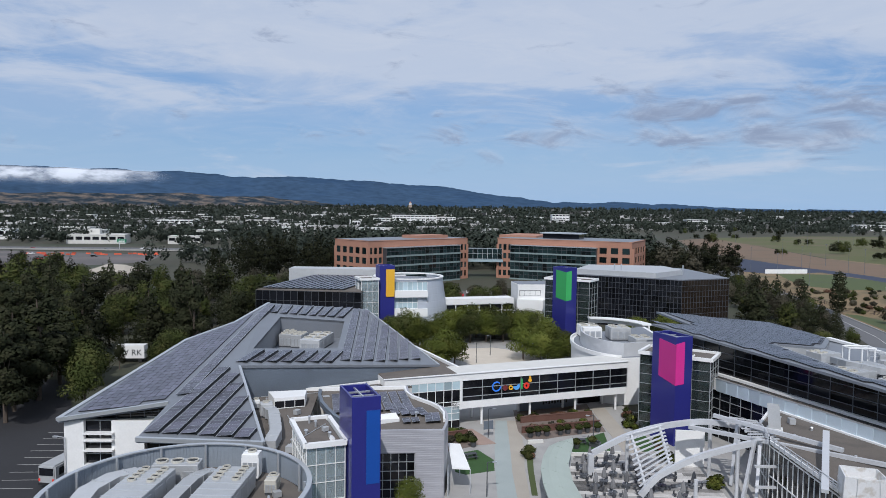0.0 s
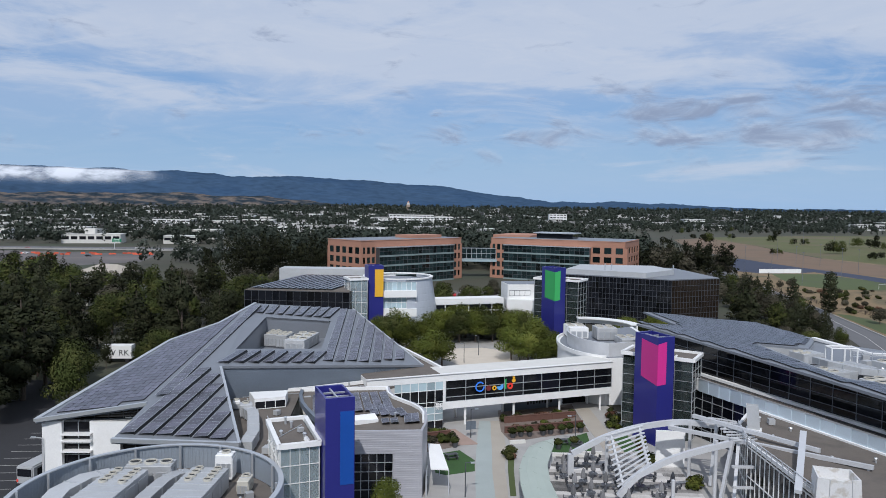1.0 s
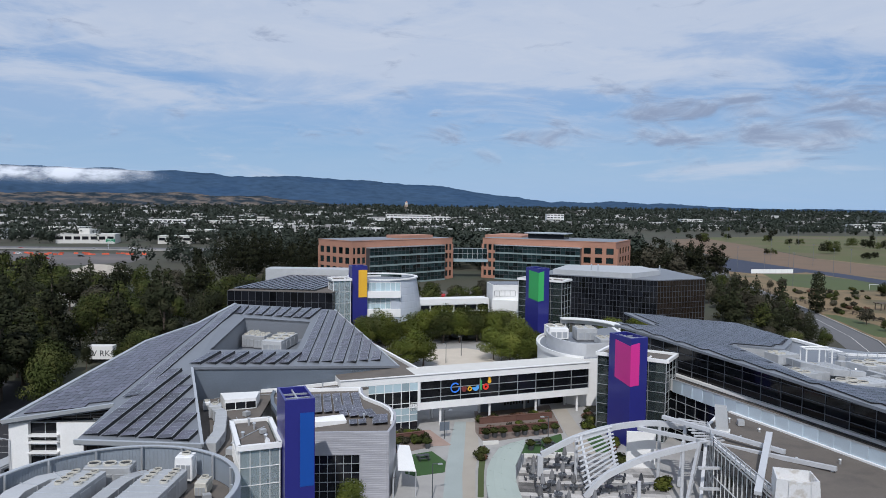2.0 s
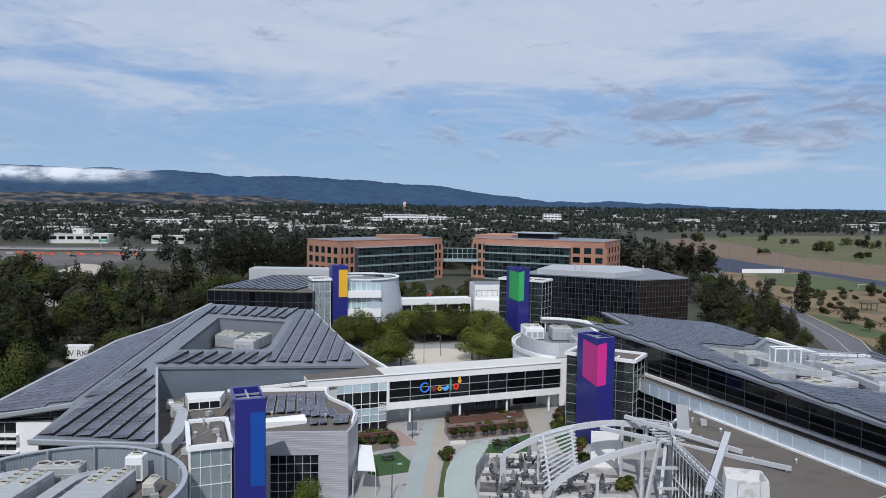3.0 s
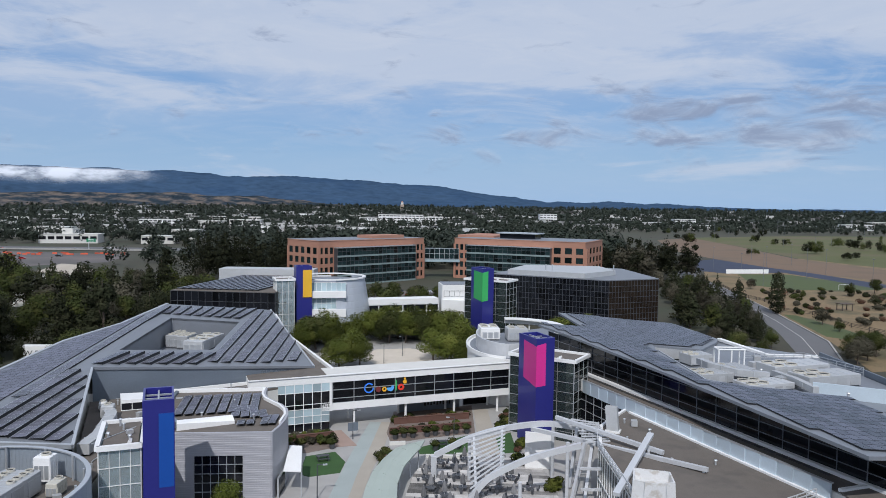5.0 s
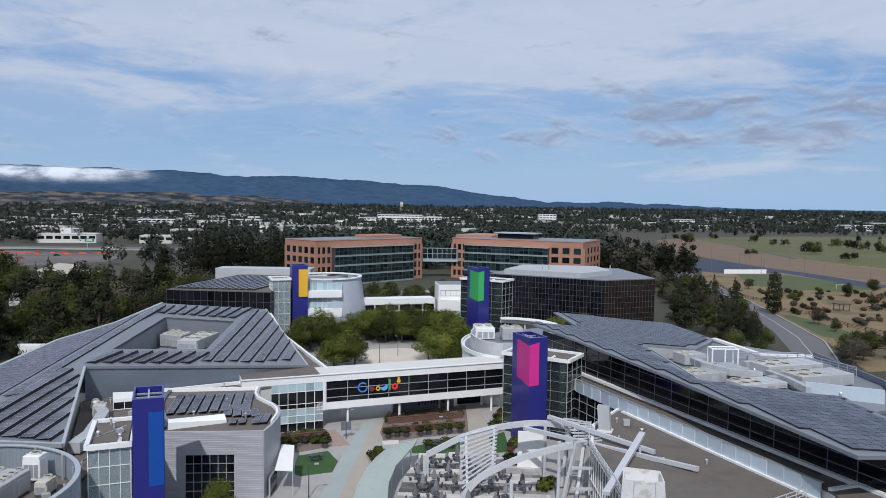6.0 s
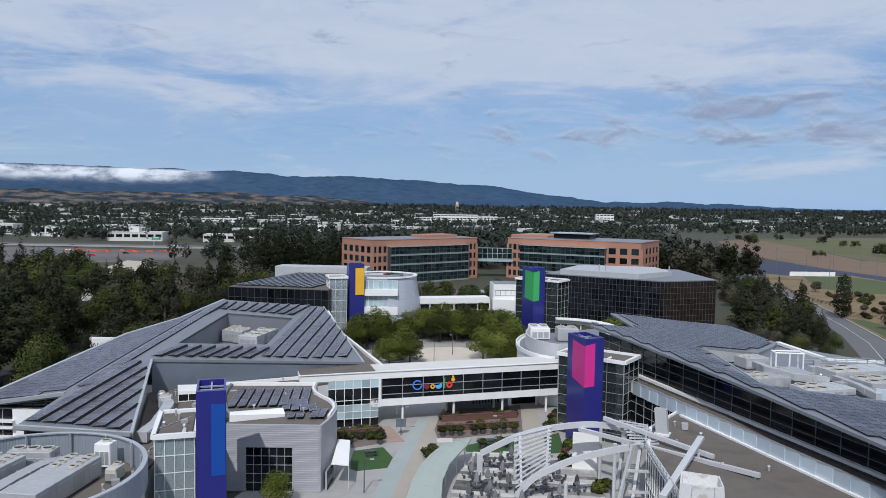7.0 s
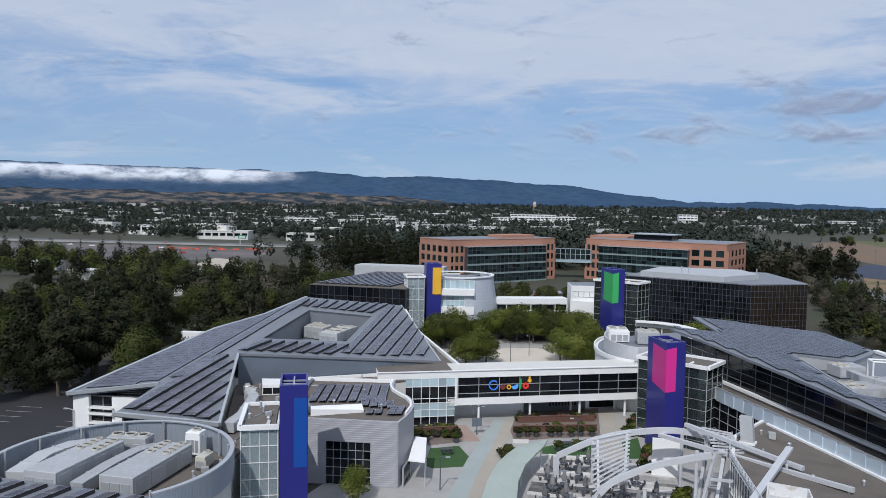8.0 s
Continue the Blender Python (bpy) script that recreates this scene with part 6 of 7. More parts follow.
# planting
def shrub_mesh(name, material, seed, n=420):
    rng = np.random.default_rng(seed)
    lob = [(rng.uniform(-0.4, 0.4), rng.uniform(-0.4, 0.4), rng.uniform(0.45, 0.75), rng.uniform(0.4, 0.6), rng.uniform(0.3, 0.5)) for _ in range(6)]
    return quads_mesh(name, leaf_cloud(rng, lob, n, 0.13), material)


SHRUBS = {}


def shrub(x, y, s, material, z=0.0, label="rounded green garden shrub", group="courtyard shrubs"):
    k = (material.name, random.randrange(2))
    if k not in SHRUBS:
        SHRUBS[k] = shrub_mesh("shrub", material, len(SHRUBS) + 20)
    ob = new("shrub", SHRUBS[k])
    ob.matrix_basis = pose(x, y, z, 0, 0, random.uniform(0, 360)) @ Matrix.Diagonal((s, s, s * random.uniform(0.8, 1.1), 1))
    return tagged(ob, label, "shrub", group)


def planter_wall(p, q, h, label="rust-brown raised planter wall"):
    t = thing("planter_wall", (*p, 0), 0, label, "planter")
    d = Vector((q[0] - p[0], q[1] - p[1], 0))
    n = Vector((-d.y, d.x, 0)).normalized()
    m = max(2, int(d.length / 2.2))
    for k in range(m):
        placed("wall_panel", WEATHERED, t, d * (k / m), d / m * 0.985, n * 0.3, (0, 0, h))
    part("wall_cap", beam(Vector((0, 0, h)) + n * 0.15, d + Vector((0, 0, h)) + n * 0.15, 0.42, 0.08), WEATHERED, t)


planter_wall((14.2, 123.6), (27.6, 127.8), 1.1)
planter_wall((13.8, 118.0), (27.8, 122.2), 1.1)
planter_wall((-2.6, 113.6), (4.6, 116.6), 0.9)
SG = random.Random(3)
for (x0, y0), (x1, y1), n in (((14.2, 125.0), (27.6, 129.4), 13), ((14.0, 119.2), (27.6, 123.4), 16), ((-3.4, 112.6), (6.0, 113.6), 12), ((-2.0, 115.0), (4.2, 117.8), 9), ((32.4, 122.0), (35.0, 127.5), 12), ((33.4, 120.5), (34.6, 131.0), 10), ((13.4, 105), (14.2, 110.8), 7), ((34.8, 110.2), (36.2, 116), 6)):
    for k in range(n):
        f = (k + SG.uniform(-0.3, 0.3)) / n
        shrub(x0 + (x1 - x0) * f + SG.uniform(-0.5, 0.5), y0 + (y1 - y0) * f + SG.uniform(-0.5, 0.5), SG.uniform(0.7, 1.35), SG.choice([LEAF_BRIGHT, LEAF_MID, LEAF_GREY, LEAF_RUST, LEAF_MID]), 0.0, "leafy shrub in a raised courtyard bed")
for x, y, s in ((38.0, 95.8, 1.6), (37.4, 95.0, 1.2), (38.6, 96.8, 1.3), (34.4, 104.6, 1.5), (34.0, 106.2, 1.4)):
    shrub(x, y, s, SG.choice([LEAF_BRIGHT, LEAF_MID]), 0.0, "clump of tall grassy planting by the pergola")


def pot_plant(x, y):
    t = thing("potted_plant", (x, y, 0), 0, "dark round pot with a small leafy shrub", "potted plant", "potted plants")
    part("pot", tube((0, 0, 0), (0, 0, 0.8), 0.38, 0.52, 12), DARKALU, t)
    k = (LEAF_MID.name, 0)
    if k not in SHRUBS:
        SHRUBS[k] = shrub_mesh("shrub", LEAF_MID, 20)
    link_mesh("foliage", SHRUBS[k], LEAF_MID, t, "", Matrix.Translation((0, 0, 0.55)) @ Matrix.Diagonal((1.1, 1.1, 1.2, 1)))


for k in range(8):
    pot_plant(14.6 + k * 1.75 + SG.uniform(-0.4, 0.4), 116.0 + k * 0.5 + SG.uniform(-0.3, 0.3))
for x, y in ((5.2, 110.9), (0.4, 110.6), (21.6, 110.6), (24.4, 111.8)):
    pot_plant(x, y)


# picnic tables and rocks on the lawns
def picnic(x, y, rz):
    t = thing("picnic_table", (x, y, 0.04), rz, "dark picnic table with benches on the lawn", "picnic table", "picnic tables")
    part("tabletop", boxes((0, 0, 0.70, 1.9, 0.8, 0.07)), DARKALU, t)
    for s in (-1, 1):
        part("bench", boxes((0, s * 0.75, 0.42, 1.9, 0.3, 0.06)), DARKALU, t)
        part("leg", boxes((s * 0.7, 0, 0, 0.1, 1.5, 0.70)), DARKALU, t)


picnic(4.6, 105.6, 20), picnic(22.6, 113.0, 10), picnic(24.8, 112.0, 70)
# low seat walls, tucked under the arch
for x, y, l, rz in ((23.6, 107.2, 7.0, -4), (15.4, 113.2, 2.6, 10), (26.4, 108.2, 3.2, 4)):
    ob = part("seat_wall", boxes((x, y, 0, l, 0.5, 0.5, rz)), CREAM)
    tagged(ob, "low pale concrete seat wall", "bench", "seat walls")
# notice wall in the shade below the bridge
nw = thing("notice_wall", (14.5, 131.0, 0), 20.7, "grey-blue notice wall with dark unreadable lettering under the bridge", "wall")
part("wall_panel", boxes((6, 0, 0, 12.5, 0.3, 3.0)), ZINC, nw)
for k in range(9):
    part("lettering_bar", boxes((5.2 + k * 0.62, -0.18, 0.9 + 0.15 * (k % 2), 0.34, 0.06, 1.1 - 0.2 * (k % 3))), BLACK, nw)
ub = part("underbridge_wall", boxes((-6.5, 128.5, 0, 13, 0.4, 3.6, 20.7), (30.5, 138.4, 0, 8, 0.4, 3.6, 20.7)), DARKGLASS)
tagged(ub, "dark glazed wall in the shade below the bridge", "wall", kind="structure")

# ---- small roof clutter ----
def roof_pipe(x, y, z, h, r=0.14):
    t = thing("roof_pipe", (x, y, z), 0, "short grey vent pipe with a cap on the roof", "vent pipe", "roof pipes")
    part("pipe", tube((0, 0, 0), (0, 0, h), r, n=8), ALU, t)
    part("cap", tube((0, 0, h), (0, 0, h + 0.12), r * 1.7, r * 1.2, 8), ALU, t)


def roof_box(x, y, z, s, rz):
    t = thing("roof_box", (x, y, z), rz, "small pale equipment box on brown roof gravel", "equipment box", "roof boxes")
    part("casing", boxes((0, 0, 0.1, s, s * 0.8, s * 0.7)), HVACMAT, t)
    part("skid", boxes((0, 0, 0, s * 1.1, s * 0.3, 0.1)), BARK, t)


RC = random.Random(21)
for x, y, z in ((-15.2, 79, 12.13), (-14.6, 81.6, 12.13), (-12.4, 78.2, 12.13), (-15.6, 83.0, 12.13), (-22.6, 108, 8.0), (-18.4, 113.6, 8.0), (-26.4, 106, 8.0), (-12.4, 116.4, 8.0), (-17.8, 80.4, 8.0), (-18.4, 86.6, 8.0), (-19.0, 90.2, 8.0), (-16.9, 76.4, 8.0), (-8.4, 104.6, 8.8), (-3.4, 96.4, 8.8), (-11.2, 98.4, 8.8), (51.0, 96.0, 8.0), (48.6, 100.2, 8.0), (55.4, 84.0, 8.0), (47.0, 92.6, 8.0), (-29.0, 70.0, 8.2), (-17.0, 69.0, 8.2)):
    roof_pipe(x, y, z, RC.uniform(0.35, 0.9), RC.uniform(0.09, 0.17))
for x, y, z in ((-18.2, 84.6, 8.0), (-19.4, 94.0, 8.0), (-20.6, 100.2, 8.0), (-13.2, 80.0, 12.13), (-17.6, 107.4, 8.0), (49.6, 98.8, 8.0), (-16.6, 70.8, 8.2), (-6.8, 117.6, 8.0)):
    roof_box(x, y, z, RC.uniform(0.6, 1.1), RC.uniform(0, 90))
for p in ([(-18.6, 82.0, 8.12), (-18.9, 92.0, 8.12), (-21.8, 99.4, 8.12)], [(-28.0, 109.0, 8.12), (-18.0, 112.4, 8.12), (-9.0, 118.0, 8.12)], [(-15.8, 76.4, 12.19), (-13.6, 82.6, 12.19)]):
    t = thing("conduit_run", (p[0][0], p[0][1], p[0][2] - 0.1), 0, "thin grey conduit run across the roof", "conduit", "conduit runs")
    o = Vector((p[0][0], p[0][1], p[0][2] - 0.1))
    for a, b in zip(p, p[1:]):
        part("conduit", beam(Vector(a) - o, Vector(b) - o, 0.09), ALU, t)


for k in range(16):
    x, y = ew(RC.uniform(12, 40), RC.uniform(10, 32))
    if RC.random() < 0.5:
        roof_pipe(x, y, 11.6, RC.uniform(0.8, 1.9), RC.uniform(0.12, 0.22))
    else:
        roof_box(x, y, 11.6, RC.uniform(0.9, 1.9), RC.uniform(0, 90))
duct([(*ew(18, 12.5), 13.4), (*ew(22, 11.5), 13.6), (*ew(26.5, 13), 13.4), (*ew(27.5, 18), 12.9)], 1.1, 1.0, "pale galvanised duct bending over the roof plant")
duct([(*ew(25.5, 21), 12.6), (*ew(31, 20), 12.8), (*ew(36, 19), 12.6)], 0.9, 0.9, "pale galvanised duct bending over the roof plant")

# ---- car park ----
for k in range(9):
    ob = part("bay_line", boxes((-56.5 - k * 1.4 * 0.5, 92 + k * 2.9, -0.019, 5.0, 0.11, 0.012, 4)), CONCRETE)
    tagged(ob, "faded white parking bay line on asphalt", "road marking", "bay lines")
for k in range(8):
    ob = part("bay_line", boxes((-72.5 - k * 0.3, 92 + k * 2.9, -0.019, 5.0, 0.11, 0.012, 4)), CONCRETE)
    tagged(ob, "faded white parking bay line on asphalt", "road marking", "bay lines")


def wheel(t, x, y, r, w=0.28):
    wh = part("wheel", tube((x - w / 2, y, r), (x + w / 2, y, r), r, n=16), BLACK, t)
    part("rim", tube((x - w / 2 - 0.02, y, r), (x + w / 2 + 0.02, y, r), r * 0.55, n=12), ALU, wh)


bus = thing("shuttle_bus", (-51.6, 96.4, 0), -8, "silver-grey shuttle bus parked beside the wing", "bus")
bm = boxes((0, 0, 0.45, 2.5, 8.5, 2.6))
bmesh.ops.bevel(bm, geom=bm.edges[:], offset=0.18, segments=2, affect="EDGES")
part("body", bm, HVACMAT, bus)
part("rear_window", boxes((0, -4.26, 1.7, 2.0, 0.06, 1.0)), DARKGLASS, bus)
for s in (-1, 1):
    part("side_window", boxes((s * 1.26, 0.2, 1.6, 0.05, 7.2, 0.95)), DARKGLASS, bus)
    part("tail_light", boxes((s * 1.0, -4.27, 0.9, 0.25, 0.05, 0.4)), S_RED, bus)
    for y in (-2.6, 2.8):
        wheel(bus, s * 1.12, y, 0.46)
part("roof_hatch", boxes((0, 1, 3.05, 0.9, 1.4, 0.12)), WHITE, bus)
part("bumper", boxes((0, -4.32, 0.45, 2.3, 0.15, 0.3)), BLACK, bus)
lp2 = thing("lamp_post", (-49.6, 92.0, 0), 0, "tall grey car park lamp post", "lamp post", "car park lamps")
part("pole", tube((0, 0, 0), (0, 0, 7.0), 0.09, 0.07), STEEL, lp2)
part("arm", beam((0, 0, 7.0), (-1.0, 0, 7.1), 0.08), STEEL, lp2)
part("lamp_head", boxes((-1.2, 0, 7.0, 0.6, 0.3, 0.16)), ALU, lp2)

trl = thing("box_trailer", (-74.2, 168.4, 0), 4, "white box trailer with grey capital letters", "trailer")
part("box", boxes((0, 0, 1.0, 6.6, 2.5, 3.1)), WHITE, trl)
part("chassis", boxes((0, 0, 0.6, 6.2, 1.6, 0.4)), BLACK, trl)
for x in (-2.2, 2.2):
    for y in (-0.9, 0.9):
        w2 = part("wheel", tube((x, y - 0.15, 0.48), (x, y + 0.15, 0.48), 0.48, n=14), BLACK, trl)
fc2 = bpy.data.curves.new("lettering", "FONT")
fc2.body, fc2.size, fc2.extrude, fc2.align_x = "W RK", 2.0, 0.02, "CENTER"
dg = bpy.context.evaluated_depsgraph_get()
fo = bpy.data.objects.new("lettering", fc2)
scene.collection.objects.link(fo)
dg.update()
me = bpy.data.meshes.new_from_object(fo.evaluated_get(dg))
bpy.data.objects.remove(fo)
lt = link_mesh("lettering", me, None, trl, "grey capital letters", pose(0.2, -1.28, 1.75, 90, 0, 0))
me.materials.clear()
me.materials.append(DARKALU)


def car(x, y, rz, paint, label):
    t = thing("car", (x, y, 0), rz, label, "car", "parked cars")
    bm = bmesh.new()
    prof = [(-2.2, 0.35), (2.2, 0.35), (2.25, 0.75), (1.3, 0.92), (0.7, 1.42), (-1.2, 1.45), (-1.9, 0.98), (-2.25, 0.9)]
    a = [bm.verts.new((px, -0.88, pz)) for px, pz in prof]
    b = [bm.verts.new((px, 0.88, pz)) for px, pz in prof]
    bm.faces.new(a), bm.faces.new(b[::-1])
    for k in range(len(prof)):
        bm.faces.new((a[k], b[k], b[(k + 1) % 8], a[(k + 1) % 8]))
    bmesh.ops.recalc_face_normals(bm, faces=bm.faces[:])
    part("body", bm, paint, t)
    part("side_glass", boxes((-0.2, 0, 0.98, 1.7, 1.8, 0.36)), DARKGLASS, t)
    for px in (-1.35, 1.4):
        for py in (-0.8, 0.8):
            part("wheel", tube((px, py - 0.1, 0.33), (px, py + 0.1, 0.33), 0.33, n=12), BLACK, t)


PAINTS = [mat("silver_car_paint", (0.45, 0.46, 0.48), 0.25, 0.5, coat=0.6), mat("white_car_paint", (0.75, 0.75, 0.74), 0.25, coat=0.6), mat("black_car_paint", (0.02, 0.02, 0.024), 0.2, coat=0.7), mat("red_car_paint", (0.40, 0.025, 0.025), 0.25, coat=0.6)]
CR = random.Random(8)
for k in range(12):
    x, y = CR.uniform(-430, -225), CR.uniform(425, 520)
    p = CR.choice(PAINTS)
    car(x, y, CR.uniform(0, 30), p, p.name.split("_")[0] + " car on the pale asphalt lot")
for k in range(14):
    p = CR.choice(PAINTS)
    car(2 + k * 3.1, 300 + CR.uniform(-1, 1) + (12 if k % 2 else 0), 90, p, p.name.split("_")[0] + " car parked before the terracotta offices")
for k in range(12):
    x = -700 + k * 52 + CR.uniform(-15, 15)
    p = CR.choice(PAINTS)
    c = car(x, 548 + (x + 700) * 0.045 + CR.choice([0, 14]), 4, p, p.name.split("_")[0] + " car on the freeway")
sheet("front_car_park", [(-8, 292), (50, 292), (52, 322), (-6, 322)], -0.02, LOT, "pale car park before the terracotta offices", "car park")

# ---- roadside and field ----
fen = thing("fence", (150, 203, 0), 0, "dark low fence along the dry verge", "fence")
pts = [(168, 203), (163, 221), (160, 236), (161, 263), (154, 272), (160, 300), (157.5, 318), (167.5, 373)]
for (ax, ay), (bx, by) in zip(pts, pts[1:]):
    L = math.hypot(bx - ax, by - ay)
    n = int(L / 6)
    for k in range(n):
        part("post", boxes((ax + (bx - ax) * k / n - 150, ay + (by - ay) * k / n - 203, 0, 0.25, 0.25, 1.5)), BARK, fen)
    for z in (0.5, 1.0, 1.4):
        part("rail", beam((ax - 150, ay - 203, z), (bx - 150, by - 203, z), 0.1, 0.16), BARK, fen)
for x, y, h in ((150, 268, 0), (187, 361, 17), (240, 356, 15), (233, 407, 17), (196, 451, 15), (270, 500, 15), (268, 560, 16), (222, 470, 10), (246, 486, 14), (262, 440, 15), (390, 760, 22), (440, 790, 22), (480, 830, 22), (350, 850, 22), (560, 900, 24), (620, 860, 24), (420, 980, 24), (520, 1050, 24)):
    if not h:
        continue
    t = thing("floodlight_mast", (x, y, 0), 0, "slim grey floodlight mast beside the field", "mast", "floodlight masts")
    part("pole", tube((0, 0, 0), (0, 0, h), 0.13, 0.08, 6), MIDALU, t)
    part("lamp_head", boxes((0, 0, h, 1.3, 0.3, 0.3)), MIDALU, t)
pav = thing("sports_screen", (198, 431, 0), 8, "long white windscreen panels beside the courts", "fence")
for k in range(7):
    part("panel", boxes((k * 4.0, 0, 0.2, 3.9, 0.2, 2.6)), WHITE, pav)
gl2 = thing("football_goal", (224, 353, 0), 20, "white football goal frame on the turf", "goal")
part("post", tube((-3.6, 0, 0), (-3.6, 0, 2.4), 0.09), WHITE, gl2)
part("post", tube((3.6, 0, 0), (3.6, 0, 2.4), 0.09), WHITE, gl2)
part("crossbar", tube((-3.6, 0, 2.4), (3.6, 0, 2.4), 0.09), WHITE, gl2)
shl = thing("picnic_shelter", (181, 277, 0), 10, "small dark timber shelter on dry grass", "shelter")
for x in (-2.2, 2.2):
    for y in (-1.5, 1.5):
        part("post", boxes((x, y, 0, 0.25, 0.25, 2.6)), BARK, shl)
part("roof", boxes((0, 0, 2.6, 5.6, 4.0, 0.3)), BARK, shl)
for p, q2 in (((120.5, 180), (133.2, 216)), ((133.2, 216), (140.6, 248)), ((140.6, 248), (147.2, 285)), ((147.2, 285), (153, 320)), ((153, 320), (160.5, 362))):
    ob = part("lane_line", beam((*p, 0.0), (*q2, 0.0), 0.16, 0.03), CREAM)
    tagged(ob, "pale lane line on the worn road", "road marking", "lane lines")
kb = part("kerb", sweep([(126.4, 181.6, 0.06), (137.9, 209.4, 0.06), (143.9, 239, 0.06), (151.9, 280, 0.06), (159.0, 322, 0.06), (164.9, 362, 0.06)], 0.5, 0.2), CONCRETE)
tagged(kb, "pale concrete kerb", "kerb", kind="structure")
tent = thing("hip_roof_building", (-162, 352, 0), -25, "low building with a pale tan hipped roof", "building")
part("wall", boxes((0, 0, 0, 24, 14, 3.6)), CREAM, tent)
bm = bmesh.new()
b4 = [bm.verts.new(v) for v in ((-13.5, -8.5, 3.5), (13.5, -8.5, 3.5), (13.5, 8.5, 3.5), (-13.5, 8.5, 3.5))]
t2 = [bm.verts.new(v) for v in ((-6, 0, 7.4), (6, 0, 7.4))]
bm.faces.new((b4[0], b4[1], t2[1], t2[0])), bm.faces.new((b4[2], b4[3], t2[0], t2[1])), bm.faces.new((b4[1], b4[2], t2[1])), bm.faces.new((b4[3], b4[0], t2[0])), bm.faces.new(b4[::-1])
part("roof", bm, TANPATH, tent, "pale tan hipped roof")
for x, y, w, d, h in ((-250, 330, 14, 9, 5), (-205, 300, 12, 8, 4.5), (-128, 262, 12, 8, 4.5)):
    t = thing("low_building", (x, y, 0), 8, "low white-roofed building among trees", "building")
    part("wall", boxes((0, 0, 0, w, d, h)), CREAM, t)
    part("roof", boxes((0, 0, h, w + 1, d + 1, 0.4)), WHITE, t)
bar = part("freeway_barrier", sweep([(-900, 519, 0.9), (-560, 534, 0.9), (-330, 555, 0.9), (-200, 559, 0.9)], 0.4, 1.2), CONCRETE)
tagged(bar, "long pale concrete freeway barrier", "barrier", kind="structure")
gs = thing("road_sign", (-262, 574, 0), 0, "green overhead freeway sign on a post", "road sign")
part("post", tube((0, 0, 0), (0, 0, 9), 0.25), STEEL, gs)
part("sign_board", boxes((2, -0.2, 5.8, 7.5, 0.2, 2.8)), mat("road_sign_green", (0.02, 0.20, 0.10), 0.5), gs)
for k in range(2):
    part("lettering_bar", boxes((2, -0.34, 6.4 + k * 1.1, 5.0, 0.06, 0.4)), WHITE, gs)
ORANGE = mat("orange_red_barrier", (0.55, 0.10, 0.05), 0.6, vary=0.15, by_object=0.3)
for k in range(26):
    x, y = -300 + k * 3.6 + CR.uniform(-1, 1), 512 + k * 0.35 + CR.uniform(-9, 9)
    t = thing("traffic_barrier", (x, y, 0), CR.uniform(-10, 20), "orange-red plastic traffic barrier on the asphalt lot", "barrier", "traffic barriers")
    part("body", boxes((0, 0, 0, 3.0, 0.5, 0.5), (0, 0, 0.5, 2.8, 0.25, 0.6)), ORANGE, t)
ht = thing("bell_tower", (-136, 2900, 0), 0, "tan campus tower with a small dome", "tower")
part("shaft", boxes((0, 0, 0, 13, 13, 44)), mat("tan_stone", (0.38, 0.30, 0.24), 0.9), ht)
part("belfry", boxes((0, 0, 44, 10, 10, 8)), CREAM, ht)
part("dome", tube((0, 0, 52), (0, 0, 58), 5.0, 1.0, 12), BRICK, ht)


# ---- woods ----
def tree_lobes(rng, kind, h, r):
    out = []
    if kind == "conifer":
        k = 9
        for i in range(k):
            f = i / (k - 1)
            rr = r * (1 - f) ** 0.8 + 0.25
            for j in range(3 if f < 0.8 else 1):
                a = rng.uniform(0, 6.28)
                o = rr * 0.45 if f < 0.8 else 0
                out.append((o * math.cos(a), o * math.sin(a), h * (0.16 + 0.80 * f), rr * 0.72, h * 0.085))
    elif kind == "pine":
        for i in range(13):
            a, f = rng.uniform(0, 6.28), rng.uniform(0.0, 1.0)
            o = r * (0.75 - 0.5 * f) * rng.uniform(0.4, 1)
            out.append((o * math.cos(a), o * math.sin(a), h * (0.22 + 0.68 * f), r * rng.uniform(0.30, 0.5) * (1.1 - 0.5 * f), h * 0.085))
    elif kind == "column":
        for i in range(6):
            f = i / 5
            out.append((rng.uniform(-0.2, 0.2), rng.uniform(-0.2, 0.2), h * (0.14 + 0.74 * f), r * (1.0 - 0.5 * abs(f - 0.35)), h * 0.13))
    else:
        for i in range(12):
            a, f = rng.uniform(0, 6.28), rng.uniform(0, 1)
            o = r * rng.uniform(0.25, 0.72) * (1 - 0.5 * f)
            out.append((o * math.cos(a), o * math.sin(a), h * (0.24 + 0.56 * f), r * rng.uniform(0.32, 0.54), h * rng.uniform(0.11, 0.18)))
        out.append((0, 0, h * 0.56, r * 0.66, h * 0.32))
    return out


PROTO = {}


